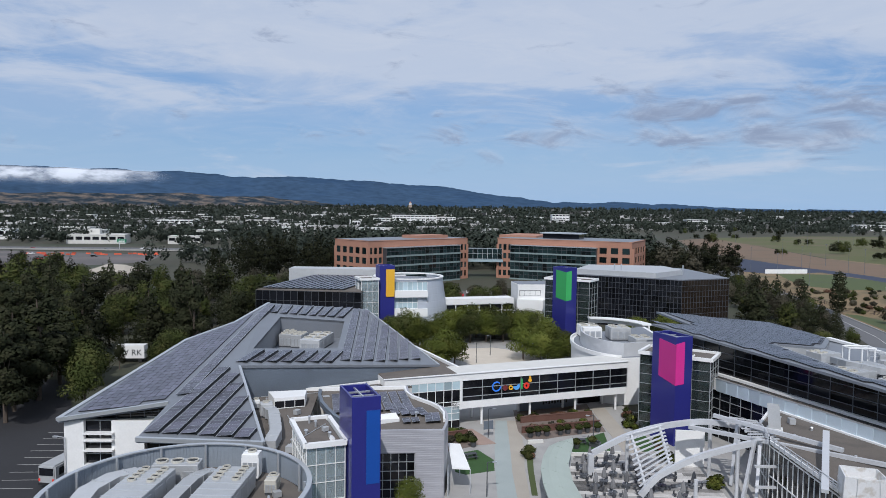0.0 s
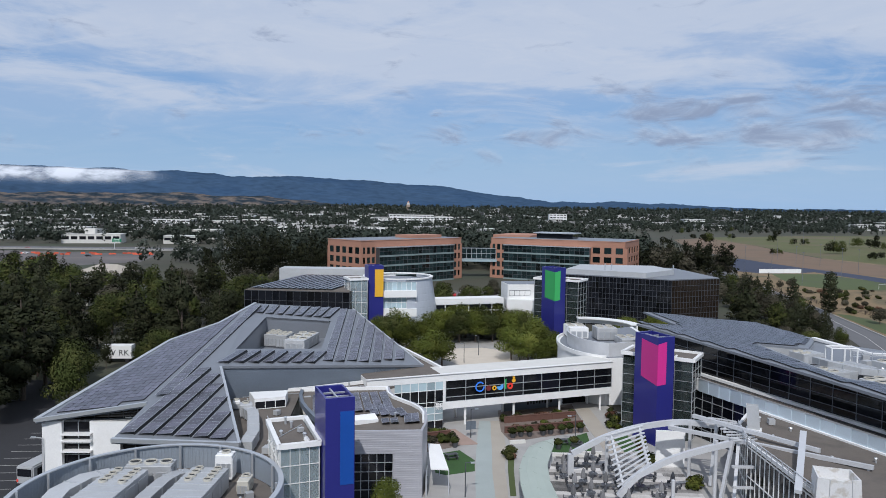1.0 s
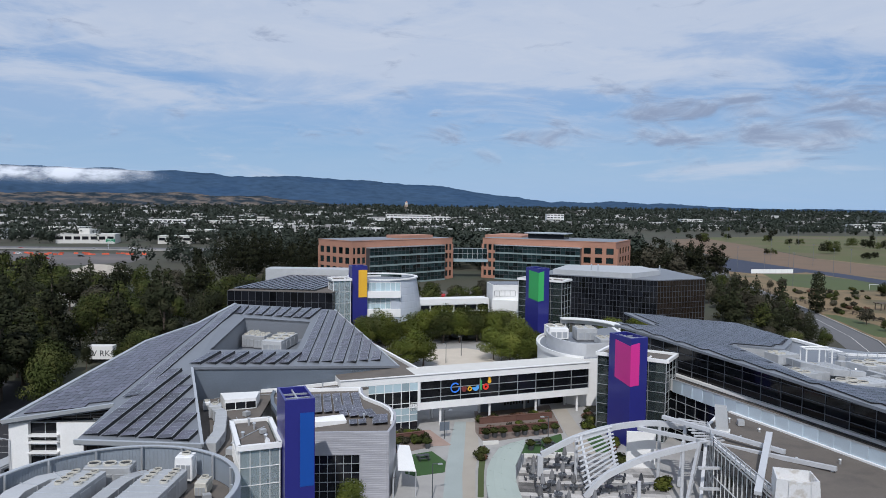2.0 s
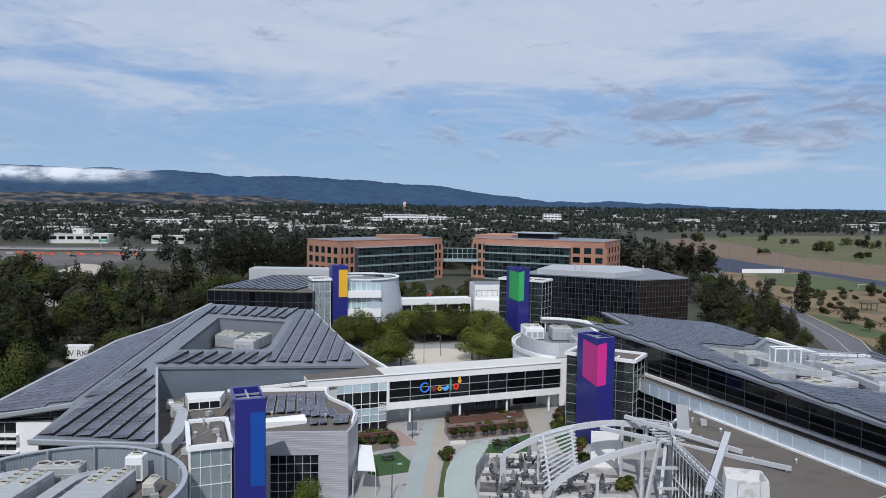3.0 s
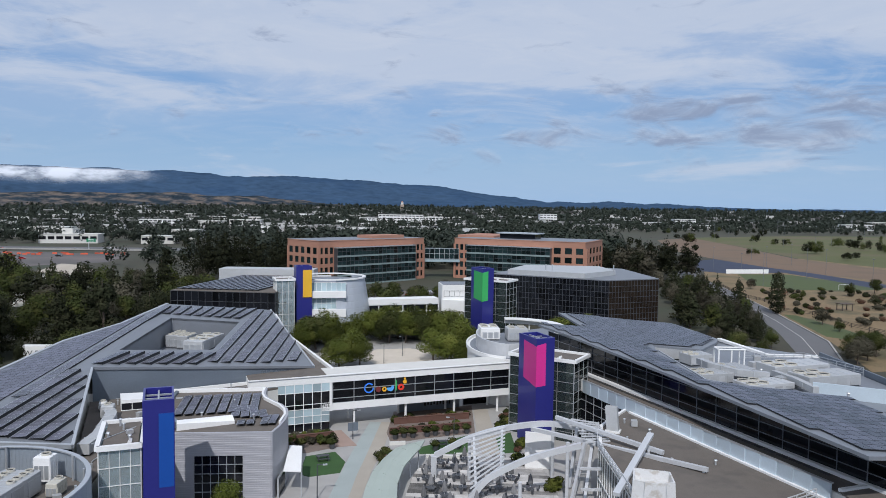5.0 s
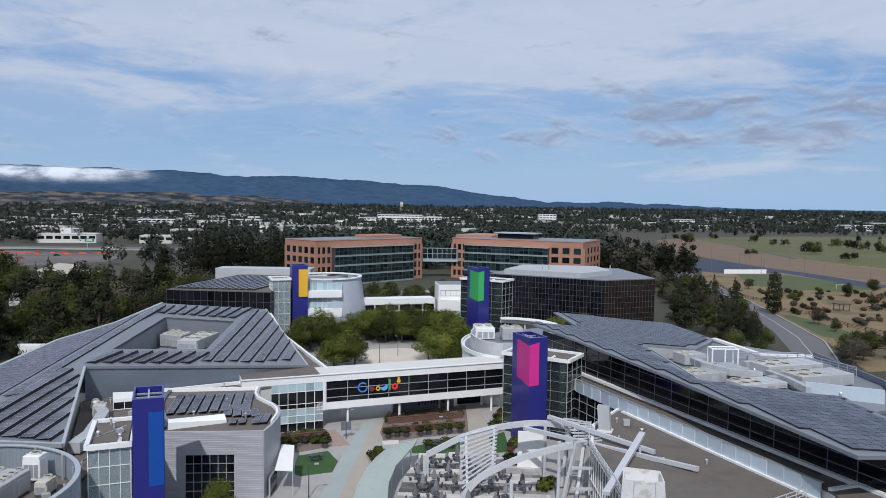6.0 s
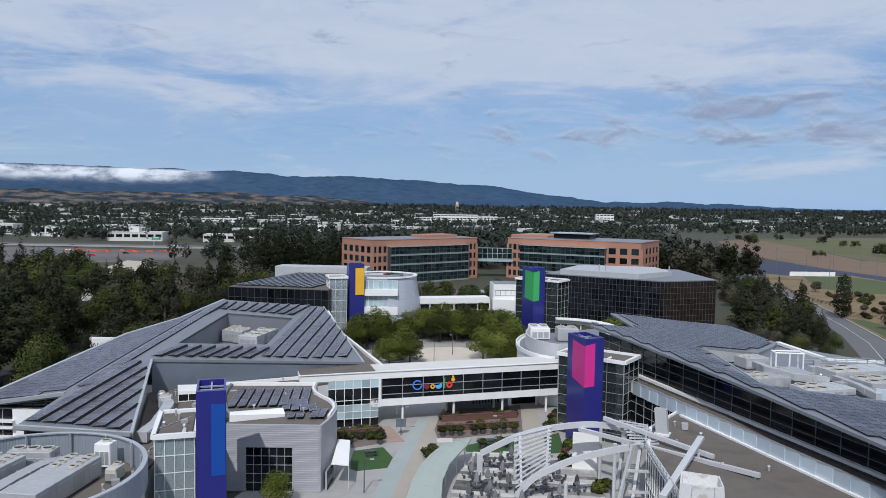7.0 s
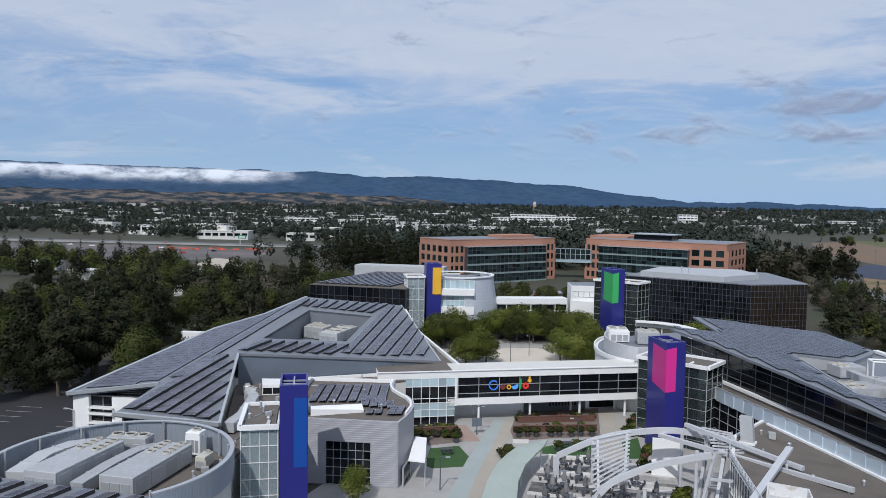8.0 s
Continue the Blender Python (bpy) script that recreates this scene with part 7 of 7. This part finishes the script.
def tree_meshes(kind, material, seed, count, size):
    """Trunk with limbs and a crown, for a tree one metre high and as drawn wide; scaled when set."""
    key = (kind, material.name, seed, count)
    if key in PROTO:
        return PROTO[key]
    rng = np.random.default_rng(seed * 7 + 3)
    h, r = 12.0, {"broad": 5.2, "conifer": 3.4, "pine": 4.2, "column": 2.2}[kind]
    lobes = tree_lobes(rng, kind, h, r)
    me = quads_mesh("crown", leaf_cloud(rng, lobes, count, size, 0.5 if kind == "pine" else 0.3), material)
    bm = bmesh.new()
    top = h * (0.93 if kind in ("conifer", "pine", "column") else 0.55)

    def limb(p, q2, r0, r1, n=7):
        t = tube(p, q2, r0, r1, n)
        tmp = bpy.data.meshes.new("limb")
        t.to_mesh(tmp)
        t.free()
        bm.from_mesh(tmp)
        bpy.data.meshes.remove(tmp)

    limb((0, 0, -0.3), (0.15, 0.1, top * 0.5), 0.26, 0.19)
    limb((0.15, 0.1, top * 0.5), (0.0, 0.0, top), 0.19, 0.05)
    for l in lobes[:7]:
        z = min(top * 0.9, l[2] * 0.62 + 0.4)
        limb((0.08, 0.05, z * 0.8), (l[0] * 0.8, l[1] * 0.8, l[2]), 0.09, 0.03, 5)
    tr = bpy.data.meshes.new("trunk")
    bm.to_mesh(tr)
    bm.free()
    tr.materials.append(BARK)
    PROTO[key] = (tr, me)
    return PROTO[key]


def tree(kind, material, x, y, h, w=1.0, seed=0, label="", group="trees", z=0.0, rng=random):
    dens = {"broad": (5200, 0.20), "conifer": (4200, 0.19), "pine": (4400, 0.20), "column": (1800, 0.26)}[kind] if y < 215 else {"broad": (2000, 0.31), "conifer": (1700, 0.29), "pine": (1800, 0.31), "column": (1800, 0.26)}[kind]
    tr, me = tree_meshes(kind, material, seed, *dens)
    s = h / 12.0
    t = thing("tree", (x, y, z), rng.uniform(0, 360), label, "tree", group)
    t.matrix_basis = t.matrix_basis @ Matrix.Diagonal((s * w, s * w, s, 1))
    link_mesh("trunk", tr, BARK, t)
    link_mesh("crown", me, material, t)
    return t


TR = random.Random(11)


STUFF = {}


def far_crown(kind, material, x, y, h, rng=np.random.default_rng(77)):
    """The crown of a tree too far off to be told apart, for the joined groves."""
    w = h * {"broad": 0.45, "conifer": 0.24, "pine": 0.32}[kind]
    lobes = [(l[0] * w / 5, l[1] * w / 5, l[2], l[3] * w / 5, l[4]) for l in tree_lobes(rng, kind, h, 5.0)]
    STUFF.setdefault(material.name, []).append(leaf_cloud(rng, lobes, 620, w * 0.085) + np.array([x, y, 0.0, 0.0, 0.0, 0.0]))


def grove(poly, step, kinds, hmin, hmax, label, group, jitter=0.45, joined=False):
    xs, ys = [p[0] for p in poly], [p[1] for p in poly]
    y = min(ys)
    while y < max(ys):
        x = min(xs)
        while x < max(xs):
            p = (x + TR.uniform(-jitter, jitter) * step, y + TR.uniform(-jitter, jitter) * step)
            if inside(p, poly) and not (120 < p[1] < 172 and abs(p[0] + 0.441 * p[1]) < 4.5):
                kind, m = TR.choice(kinds)
                h = TR.uniform(hmin, hmax) * (0.8 if kind == "broad" else 1.0)
                if joined:
                    far_crown(kind, m, *p, h)
                else:
                    tree(kind, m, *p, h, TR.uniform(0.85, 1.2), TR.randrange(3), label, group, rng=TR)
            x += step
        y += step


# courtyard trees
for x, y, h in ((-11, 188, 10.5), (-6, 183, 10), (-9, 196, 10.5), (-2, 192, 10), (-1.5, 165, 8.6), (3, 167.5, 9.0), (0.5, 173, 9.0), (5, 203, 10.5), (10, 205, 11), (15, 206, 10.5), (20, 204, 11), (25, 202, 10.5), (20.5, 176.5, 9.0), (24.2, 171.5, 9.2), (26, 181, 9.5), (28, 189, 10), (12.5, 199, 9.6), (17.5, 200, 9.4), (8, 198, 9.8), (22.5, 197, 9.6), (27, 196, 9.4), (0.5, 199, 9.6), (-5, 201, 10), (-13, 181, 9.2), (30.5, 177, 8.6), (28.5, 170, 8.2), (-14, 192, 9.6), (15, 211, 10), (5, 210, 10), (24, 209, 9.5), (56, 205, 8), (66, 207, 8.5), (61, 201, 7)):
    tree("broad", TR.choice([LEAF_BRIGHT, LEAF_MID, LEAF_BRIGHT]), x, y, h, TR.uniform(1.15, 1.42), TR.randrange(3), "leafy yellow-green courtyard tree", "courtyard trees", rng=TR)
tree("broad", LEAF_DARK, -73.6, 160.5, 8.0, 0.55, 2, "small dark tree before the white trailer", "street trees", rng=random.Random(5))
# dark pines west of the car park
grove([(-150, 118), (-88, 108), (-66, 122), (-58, 150), (-60, 185), (-150, 200)], 9.5, [("conifer", LEAF_DARK), ("pine", LEAF_DARK), ("conifer", LEAF_DARK), ("pine", LEAF_DARK), ("broad", LEAF_MID), ("broad", LEAF_MID)], 11, 21, "tall dark pine in a dense belt", "pine belt")
grove([(-135, 104), (-84, 100), (-72, 112), (-90, 118), (-135, 118)], 8.5, [("pine", LEAF_DARK), ("broad", LEAF_DARK), ("broad", LEAF_MID)], 9, 15, "tall dark pine in a dense belt", "pine belt")
grove([(-150, 200), (-60, 188), (-52, 215), (-60, 300), (-160, 300)], 12, [("broad", LEAF_MID), ("broad", LEAF_GREY), ("broad", LEAF_MID), ("broad", LEAF_DARK), ("conifer", LEAF_DARK)], 13, 19, "rounded green street tree in full leaf", "street trees")
grove([(-62, 240), (-20, 255), (-12, 300), (-50, 345), (-75, 340)], 12, [("broad", LEAF_MID), ("broad", LEAF_GREY), ("broad", LEAF_BRIGHT), ("broad", LEAF_MID)], 10, 13, "rounded green street tree in full leaf", "street trees")
grove([(-110, 330), (-42, 345), (-48, 420), (-120, 420)], 12, [("conifer", LEAF_DARK), ("conifer", LEAF_DARK), ("pine", LEAF_DARK)], 18, 26, "tall dark conifer behind the street trees", "conifers", joined=True)
grove([(-40, 232), (46, 236), (42, 292), (-24, 292)], 11, [("broad", LEAF_MID), ("broad", LEAF_GREY)], 10, 14, "rounded green tree before the terracotta buildings", "street trees")
grove([(50, 282), (112, 276), (112, 322), (58, 326)], 13, [("broad", LEAF_MID), ("broad", LEAF_BRIGHT)], 8, 12, "rounded green tree before the terracotta buildings", "street trees")
grove([(98, 205), (120, 205), (131, 252), (141, 325), (124, 335), (104, 240)], 8.5, [("broad", LEAF_GREY), ("broad", LEAF_MID), ("conifer", LEAF_DARK), ("conifer", LEAF_DARK)], 10, 15, "dusty grey-olive tree beside the road", "roadside trees")
grove([(78, 160), (108, 175), (122, 203), (96, 203), (80, 180)], 9, [("broad", LEAF_GREY), ("broad", LEAF_GREY), ("broad", LEAF_MID)], 7, 10, "dusty grey-olive tree beside the road", "roadside trees")
grove([(112, 345), (160, 380), (175, 440), (150, 480), (112, 420)], 11, [("conifer", LEAF_DARK), ("pine", LEAF_DARK), ("broad", LEAF_GREY)], 16, 24, "dark evergreen tree beyond the offices", "conifers", joined=True)
tree("column", LEAF_DARK, 149, 266, 15.8, 1.15, 1, "dark columnar tree standing alone beside the road", "roadside trees", rng=TR)


grove([(-400, 290), (-150, 285), (-165, 335), (-215, 372), (-400, 385)], 13, [("broad", LEAF_DARK), ("conifer", LEAF_DARK), ("broad", LEAF_MID)], 13, 19, "dark rounded tree before the asphalt lot", "street trees", joined=True)


# ---- far woodland, buildings, hills ----
def rise(y):
    """The plain climbs gently towards the foothills."""
    return max(0.0, (y - 1700) / 1650) ** 1.2 * 34


def far_trees(name, regions, label):
    rng = np.random.default_rng(5)
    out = []
    for (x0, x1, y0, y1, n, hmin, hmax) in regions:
        y = np.sqrt(rng.uniform(y0 ** 2, y1 ** 2, n))
        x = rng.uniform(x0, x1, n) * y
        for px, py in zip(x, y):
            if 170 < px < 1250 and 190 < py < 1150 and px > py * 0.275 - 12:
                continue
            if (px < -185 and 380 < py < 545) or (px < -120 and 515 < py < 640 and py > 470 - px * 0.12):
                continue
            h = rng.uniform(hmin, hmax)
            w = h * rng.uniform(0.28, 0.5)
            k, size = (110, 0.17) if py < 750 else (46, 0.26) if py < 1500 else (18, 0.42)
            lob = [(rng.uniform(-0.3, 0.3) * w, rng.uniform(-0.3, 0.3) * w, h * rng.uniform(0.4, 0.68), w * 0.75, h * 0.30) for _ in range(3)] if rng.random() < 0.7 else [(0, 0, h * 0.35, w * 0.7, h * 0.3), (0, 0, h * 0.7, w * 0.4, h * 0.32)]
            q = leaf_cloud(rng, lob, k, w * size)
            out.append(q + np.array([px, py, rise(py), 0.0, 0.0, 0.0]))
    ob = link_mesh(name, quads_mesh(name, np.concatenate(out), LEAF_FAR), LEAF_FAR)
    return tagged(ob, label, "trees", kind="stuff")


far_trees("woodland", [(-1.15, 0.62, 420, 900, 2200, 9, 17), (-1.15, 0.7, 900, 1800, 4700, 9, 17), (-1.2, 0.75, 1800, 3350, 7500, 11, 19), (-0.16, 0.30, 430, 650, 420, 14, 22)], "dense dark suburban woodland to the horizon")

FW = random.Random(4)


def far_building(x, y, w, d, h, rz, material=WHITE, strips=1, label="low white commercial building among trees"):
    t = thing("commercial_building", (x, y, 0), rz, label, "building", "distant buildings")
    part("wall", boxes((0, 0, 0, w, d, h)), material, t)
    part("roof", boxes((0, 0, h, w + 0.6, d + 0.6, 0.5)), CREAM, t)
    for k in range(strips):
        z = h * (k + 0.45) / strips
        n = max(3, int(w / 7))
        for j in range(n):
            placed("window", DARKGLASS, t, (-w / 2 + w * (j + 0.12) / n, -d / 2 - 0.08, z), (w / n * 0.76, 0, 0), (0, 0.1, 0), (0, 0, h / strips * 0.36))
    return t


far_building(-321, 662, 50, 24, 8, 12, CREAM, 1, "long white building with a rooftop box beside the freeway")
part("rooftop_box", boxes((-3, 0, 8.5, 9, 7, 5)), CREAM, bpy.data.objects["commercial_building"])
far_building(-243, 672, 30, 20, 7, 10, CREAM)
far_building(-60, 1450, 90, 40, 20, 4, WHITE, 4, "white four-storey block on the skyline")
far_building(0, 1480, 50, 40, 16, 2, WHITE, 3)
far_building(-118, 1400, 40, 30, 14, 6, WHITE, 3)
far_building(-300, 1180, 50, 30, 12, 4, CREAM, 2)
far_building(-215, 960, 40, 24, 8, 8, WHITE, 1)
far_building(-430, 1150, 60, 30, 11, 2, WHITE, 2)
far_building(-350, 1160, 40, 24, 10, 2, CREAM, 2)
far_building(-580, 1000, 34, 22, 8, 6, WHITE)
far_building(-520, 860, 30, 20, 7, 10, CREAM)
far_building(270, 1650, 40, 24, 24, 0, WHITE, 4, "white slab block above the trees")
far_building(620, 1750, 50, 30, 15, 0, WHITE, 3)
far_building(900, 1500, 60, 30, 12, 0, WHITE, 2)
far_building(1150, 1800, 90, 40, 13, 0, CREAM, 2)
for k in range(80):
    y = FW.uniform(700, 2600)
    x = y * FW.uniform(-0.95, 0.1 if k % 4 else 0.6)
    if -200 < x < 150 and y < 900 or (x > 200 and y < 1200):
        continue
    far_building(x, y, FW.uniform(12, 42), FW.uniform(10, 26), FW.uniform(6, 10) * (1 + y / 5000), FW.uniform(-15, 30), FW.choice([WHITE, CREAM, CREAM]), FW.choice([1, 2]))

roofs = bmesh.new()
for k in range(330):
    y = FW.uniform(30, 56) ** 2
    x = y * FW.uniform(-0.95, 0.62)
    if (x > 170 and y < 1250) or (x < -120 and y < 680):
        continue
    w, d, a = FW.uniform(9, 30), FW.uniform(8, 16), FW.uniform(-0.4, 0.8)
    c, e = math.cos(a), math.sin(a)
    solid(roofs, [(x + u * c - v * e, y + u * e + v * c) for u, v in ((-w, -d), (w, -d), (w, d), (-w, d))], rise(y), rise(y) + FW.uniform(5.5, 9.5))
tagged(part("suburb_roofs", roofs, mat("mixed_pale_roofs", (0.30, 0.295, 0.29), 0.8, 0, 0.3, 0.05, 1.0, 0.0, by_island=0.7)), "pale flat roofs of far houses among trees", "houses", kind="stuff")

# Forest slope colour with the blue of aerial haze painted in.
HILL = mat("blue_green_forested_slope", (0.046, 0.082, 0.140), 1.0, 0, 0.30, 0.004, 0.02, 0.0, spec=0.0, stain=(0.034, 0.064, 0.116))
# Wooded tone is tinted bluish for haze; the tan patches are dry grass.
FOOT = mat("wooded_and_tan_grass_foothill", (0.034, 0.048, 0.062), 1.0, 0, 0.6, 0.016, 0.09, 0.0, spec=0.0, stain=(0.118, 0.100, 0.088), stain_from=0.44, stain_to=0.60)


def ridge(name, dist, depth, profile, rough, material, label, seed, n=420):
    """A range of hills: crest heights by bearing in degrees, between its fore and back foot."""
    bm = bmesh.new()
    rows = []
    for i in range(n + 1):
        b = -48 + 96 * i / n
        h = np.interp(b, [p[0] for p in profile], [p[1] for p in profile])
        a = radians(b)
        col = []
        for f, g in ((-1.0, 0.0), (-0.7, 0.30), (-0.4, 0.62), (-0.2, 0.85), (0.0, 1.0), (0.5, 0.4)):
            d = dist + f * depth
            x, y = d * math.sin(a), d * math.cos(a)
            nz = noise.fractal(Vector((x / 230, y / 230, seed)), 0.8, 2.1, 6) * rough
            col.append(bm.verts.new((x, y, max(-5.0, (h + nz * (0.4 + 0.6 * g)) * g - (2 if g == 0 else 0)))))
        rows.append(col)
    for p, q2 in zip(rows, rows[1:]):
        for k in range(5):
            bm.faces.new((p[k], q2[k], q2[k + 1], p[k + 1]))
    for f in bm.faces:
        f.smooth = True
    return tagged(part(name, bm, material), label, "hills", kind="structure")


ridge("backdrop_hills", 4550, 900, [(-48, 235), (-32, 235), (-24, 228), (-16, 214), (-8, 200), (-3, 178), (2, 146), (6, 100), (9, 78), (14, 84), (18, 70), (24, 52), (48, 46)], 14, HILL, "long forested mountain ridge, tinted blue for haze", 2.0)
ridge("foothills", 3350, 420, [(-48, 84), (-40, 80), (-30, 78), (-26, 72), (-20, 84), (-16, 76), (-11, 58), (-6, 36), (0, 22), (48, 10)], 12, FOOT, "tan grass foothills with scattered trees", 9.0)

tree("broad", LEAF_BRIGHT, -4.0, 85.2, 5.6, 1.0, 1, "small yellow-green tree before the clad block", "courtyard trees", rng=TR)

for x, y, s in [(TR.uniform(150, 300), TR.uniform(190, 350), TR.uniform(0.9, 2.6)) for _ in range(260)]:
    if not inside((x, y), [(146, 195), (165, 190), (330, 240), (380, 330), (246, 350), (196, 345), (178, 352), (160, 300)]) or inside((x, y), [(140, 195), (155, 212), (158, 240), (155, 264), (150, 266)]):
        continue
    shrub(x, y, s, TR.choice([LEAF_RUST, LEAF_GREY, LEAF_DARK, LEAF_MID]), -0.2, "low dusty shrub on dry grass", "dry ground shrubs")
for x, y, h in ((128, 178, 8), (136, 192, 7), (143, 196, 6.5), (150, 198, 6), (131, 186, 7), (156, 205, 6), (162, 208, 5.5), (153, 241, 6.5), (151, 227, 4.5), (147.5, 209, 4.0), (139, 188, 8), (144, 184, 7), (133.5, 183, 6), (199, 287, 6), (210, 324, 7), (230, 338, 8), (238, 334, 7), (176, 350, 6), (168, 345, 5)):
    tree("broad", TR.choice([LEAF_DARK, LEAF_GREY, LEAF_MID]), x, y, h, 1.15, TR.randrange(3), "small dusty tree on the dry verge", "verge trees", rng=TR)
for x, y, h in ((300, 807, 22), (306, 815, 18), (402, 862, 16), (396, 798, 13), (411, 802, 14), (355, 647, 17), (363, 648, 18), (370, 655, 12), (443, 756, 18), (447, 737, 16), (445, 709, 17), (455, 700, 15), (290, 617, 10), (297, 620, 9), (343, 563, 11), (350, 570, 9), (361, 579, 11), (441, 666, 13), (450, 640, 14), (330, 930, 12), (380, 930, 14), (420, 900, 14)):
    for o in ((0, 0), (h * 0.35, 2)):
        far_crown("broad", TR.choice([LEAF_DARK, LEAF_MID]), x + o[0], y + o[1], h * TR.uniform(0.55, 0.75))
for _ in range(60):
    x, y = TR.uniform(330, 1000), TR.uniform(520, 1250)
    if x > y * 0.30 and x < y * 0.78:
        far_crown("broad", TR.choice([LEAF_DARK, LEAF_MID, LEAF_DARK]), x, y, TR.uniform(7, 12))

# the plain's slow climb to the foothills
bm = bmesh.new()
prev = None
for k in range(14):
    y = 1700 + k * 135
    row = [bm.verts.new((x * y, y, rise(y) - 0.5)) for x in (-1.1, -0.5, 0.0, 0.5, 1.1)]
    if prev:
        for j in range(4):
            bm.faces.new((prev[j], prev[j + 1], row[j + 1], row[j]))
    prev = row
tagged(part("plain", bm, LEAF_FAR), "dark wooded plain rising to the foothills", "ground", kind="structure")


def fog_material():
    m = bpy.data.materials.new("white_fog")
    m.use_nodes = True
    nt = m.node_tree
    N, L = nt.nodes.new, nt.links.new
    p = nt.nodes["Principled BSDF"]
    p.inputs["Base Color"].default_value, p.inputs["Roughness"].default_value, p.inputs["Specular IOR Level"].default_value = (0.62, 0.65, 0.70, 1), 1.0, 0.0
    uv, sep = N("ShaderNodeUVMap"), N("ShaderNodeSeparateXYZ")
    L(uv.outputs[0], sep.inputs[0])
    nz, geo, mp = N("ShaderNodeTexNoise"), N("ShaderNodeNewGeometry"), N("ShaderNodeMapping")
    mp.inputs["Scale"].default_value = (0.005, 0.005, 0.011)
    L(geo.outputs["Position"], mp.inputs["Vector"]), L(mp.outputs[0], nz.inputs["Vector"])
    nz.inputs["Scale"].default_value, nz.inputs["Detail"].default_value, nz.inputs["Roughness"].default_value = 1.0, 8.0, 0.6

    def op(kind, a, b):
        n = N("ShaderNodeMath")
        n.operation = kind
        n.use_clamp = kind == "SUBTRACT"
        for k, v in enumerate((a, b)):
            if isinstance(v, float):
                n.inputs[k].default_value = v
            else:
                L(v, n.inputs[k])
        return n.outputs[0]

    def tent(sock, a, b):
        """Fades in from nought and out to one."""
        r1, r2 = N("ShaderNodeMapRange"), N("ShaderNodeMapRange")
        r1.interpolation_type = r2.interpolation_type = "SMOOTHSTEP"
        r1.inputs["From Max"].default_value = a
        r2.inputs["From Min"].default_value, r2.inputs["From Max"].default_value = b, 1.0
        r2.inputs["To Min"].default_value, r2.inputs["To Max"].default_value = 1.0, 0.0
        L(sock, r1.inputs["Value"]), L(sock, r2.inputs["Value"])
        return op("MULTIPLY", r1.outputs[0], r2.outputs[0])

    edge = op("MULTIPLY", tent(sep.outputs[0], 0.10, 0.66), tent(sep.outputs[1], 0.70, 0.80))
    a = op("MULTIPLY", edge, op("MULTIPLY", op("SUBTRACT", nz.outputs["Fac"], 0.24), 3.6))
    r = N("ShaderNodeMapRange")
    r.interpolation_type = "SMOOTHSTEP"
    r.inputs["From Min"].default_value, r.inputs["From Max"].default_value = 0.12, 1.15
    L(a, r.inputs["Value"]), L(r.outputs[0], p.inputs["Alpha"])
    return m


def fog_bank(b0, b1, dist, z0, z1, label):
    """Low cloud spilling over the crest, a shallow bulging sheet far behind everything else."""
    bm = bmesh.new()
    uvl = bm.loops.layers.uv.new("UVMap")
    n, rows = 40, []
    for i in range(n + 1):
        a = radians(b0 + (b1 - b0) * i / n)
        col = []
        for k in range(6):
            f = k / 5
            d = dist + 60 * f - 50 * math.sin(math.pi * f)
            col.append((bm.verts.new((d * math.sin(a), d * math.cos(a), z0 + (z1 - z0) * f)), (i / n, f)))
        rows.append(col)
    for p, q2 in zip(rows, rows[1:]):
        for k in range(5):
            quad = (p[k], q2[k], q2[k + 1], p[k + 1])
            f = bm.faces.new([v[0] for v in quad])
            f.smooth = True
            for lo, v in zip(f.loops, quad):
                lo[uvl].uv = v[1]
    ob = part("fog_bank", bm, FOG)
    ob.visible_shadow = False
    return tagged(ob, label, "cloud", kind="structure")


FOG = fog_material()
fog_bank(-48, -18.0, 3950, 94, 218, "white fog bank spilling over the ridge")

for m in (LEAF_DARK, LEAF_MID, LEAF_GREY):
    if m.name in STUFF:
        tagged(link_mesh("grove", quads_mesh("grove", np.concatenate(STUFF[m.name]), m), m), "dense grove of dark distant trees", "trees", kind="stuff")
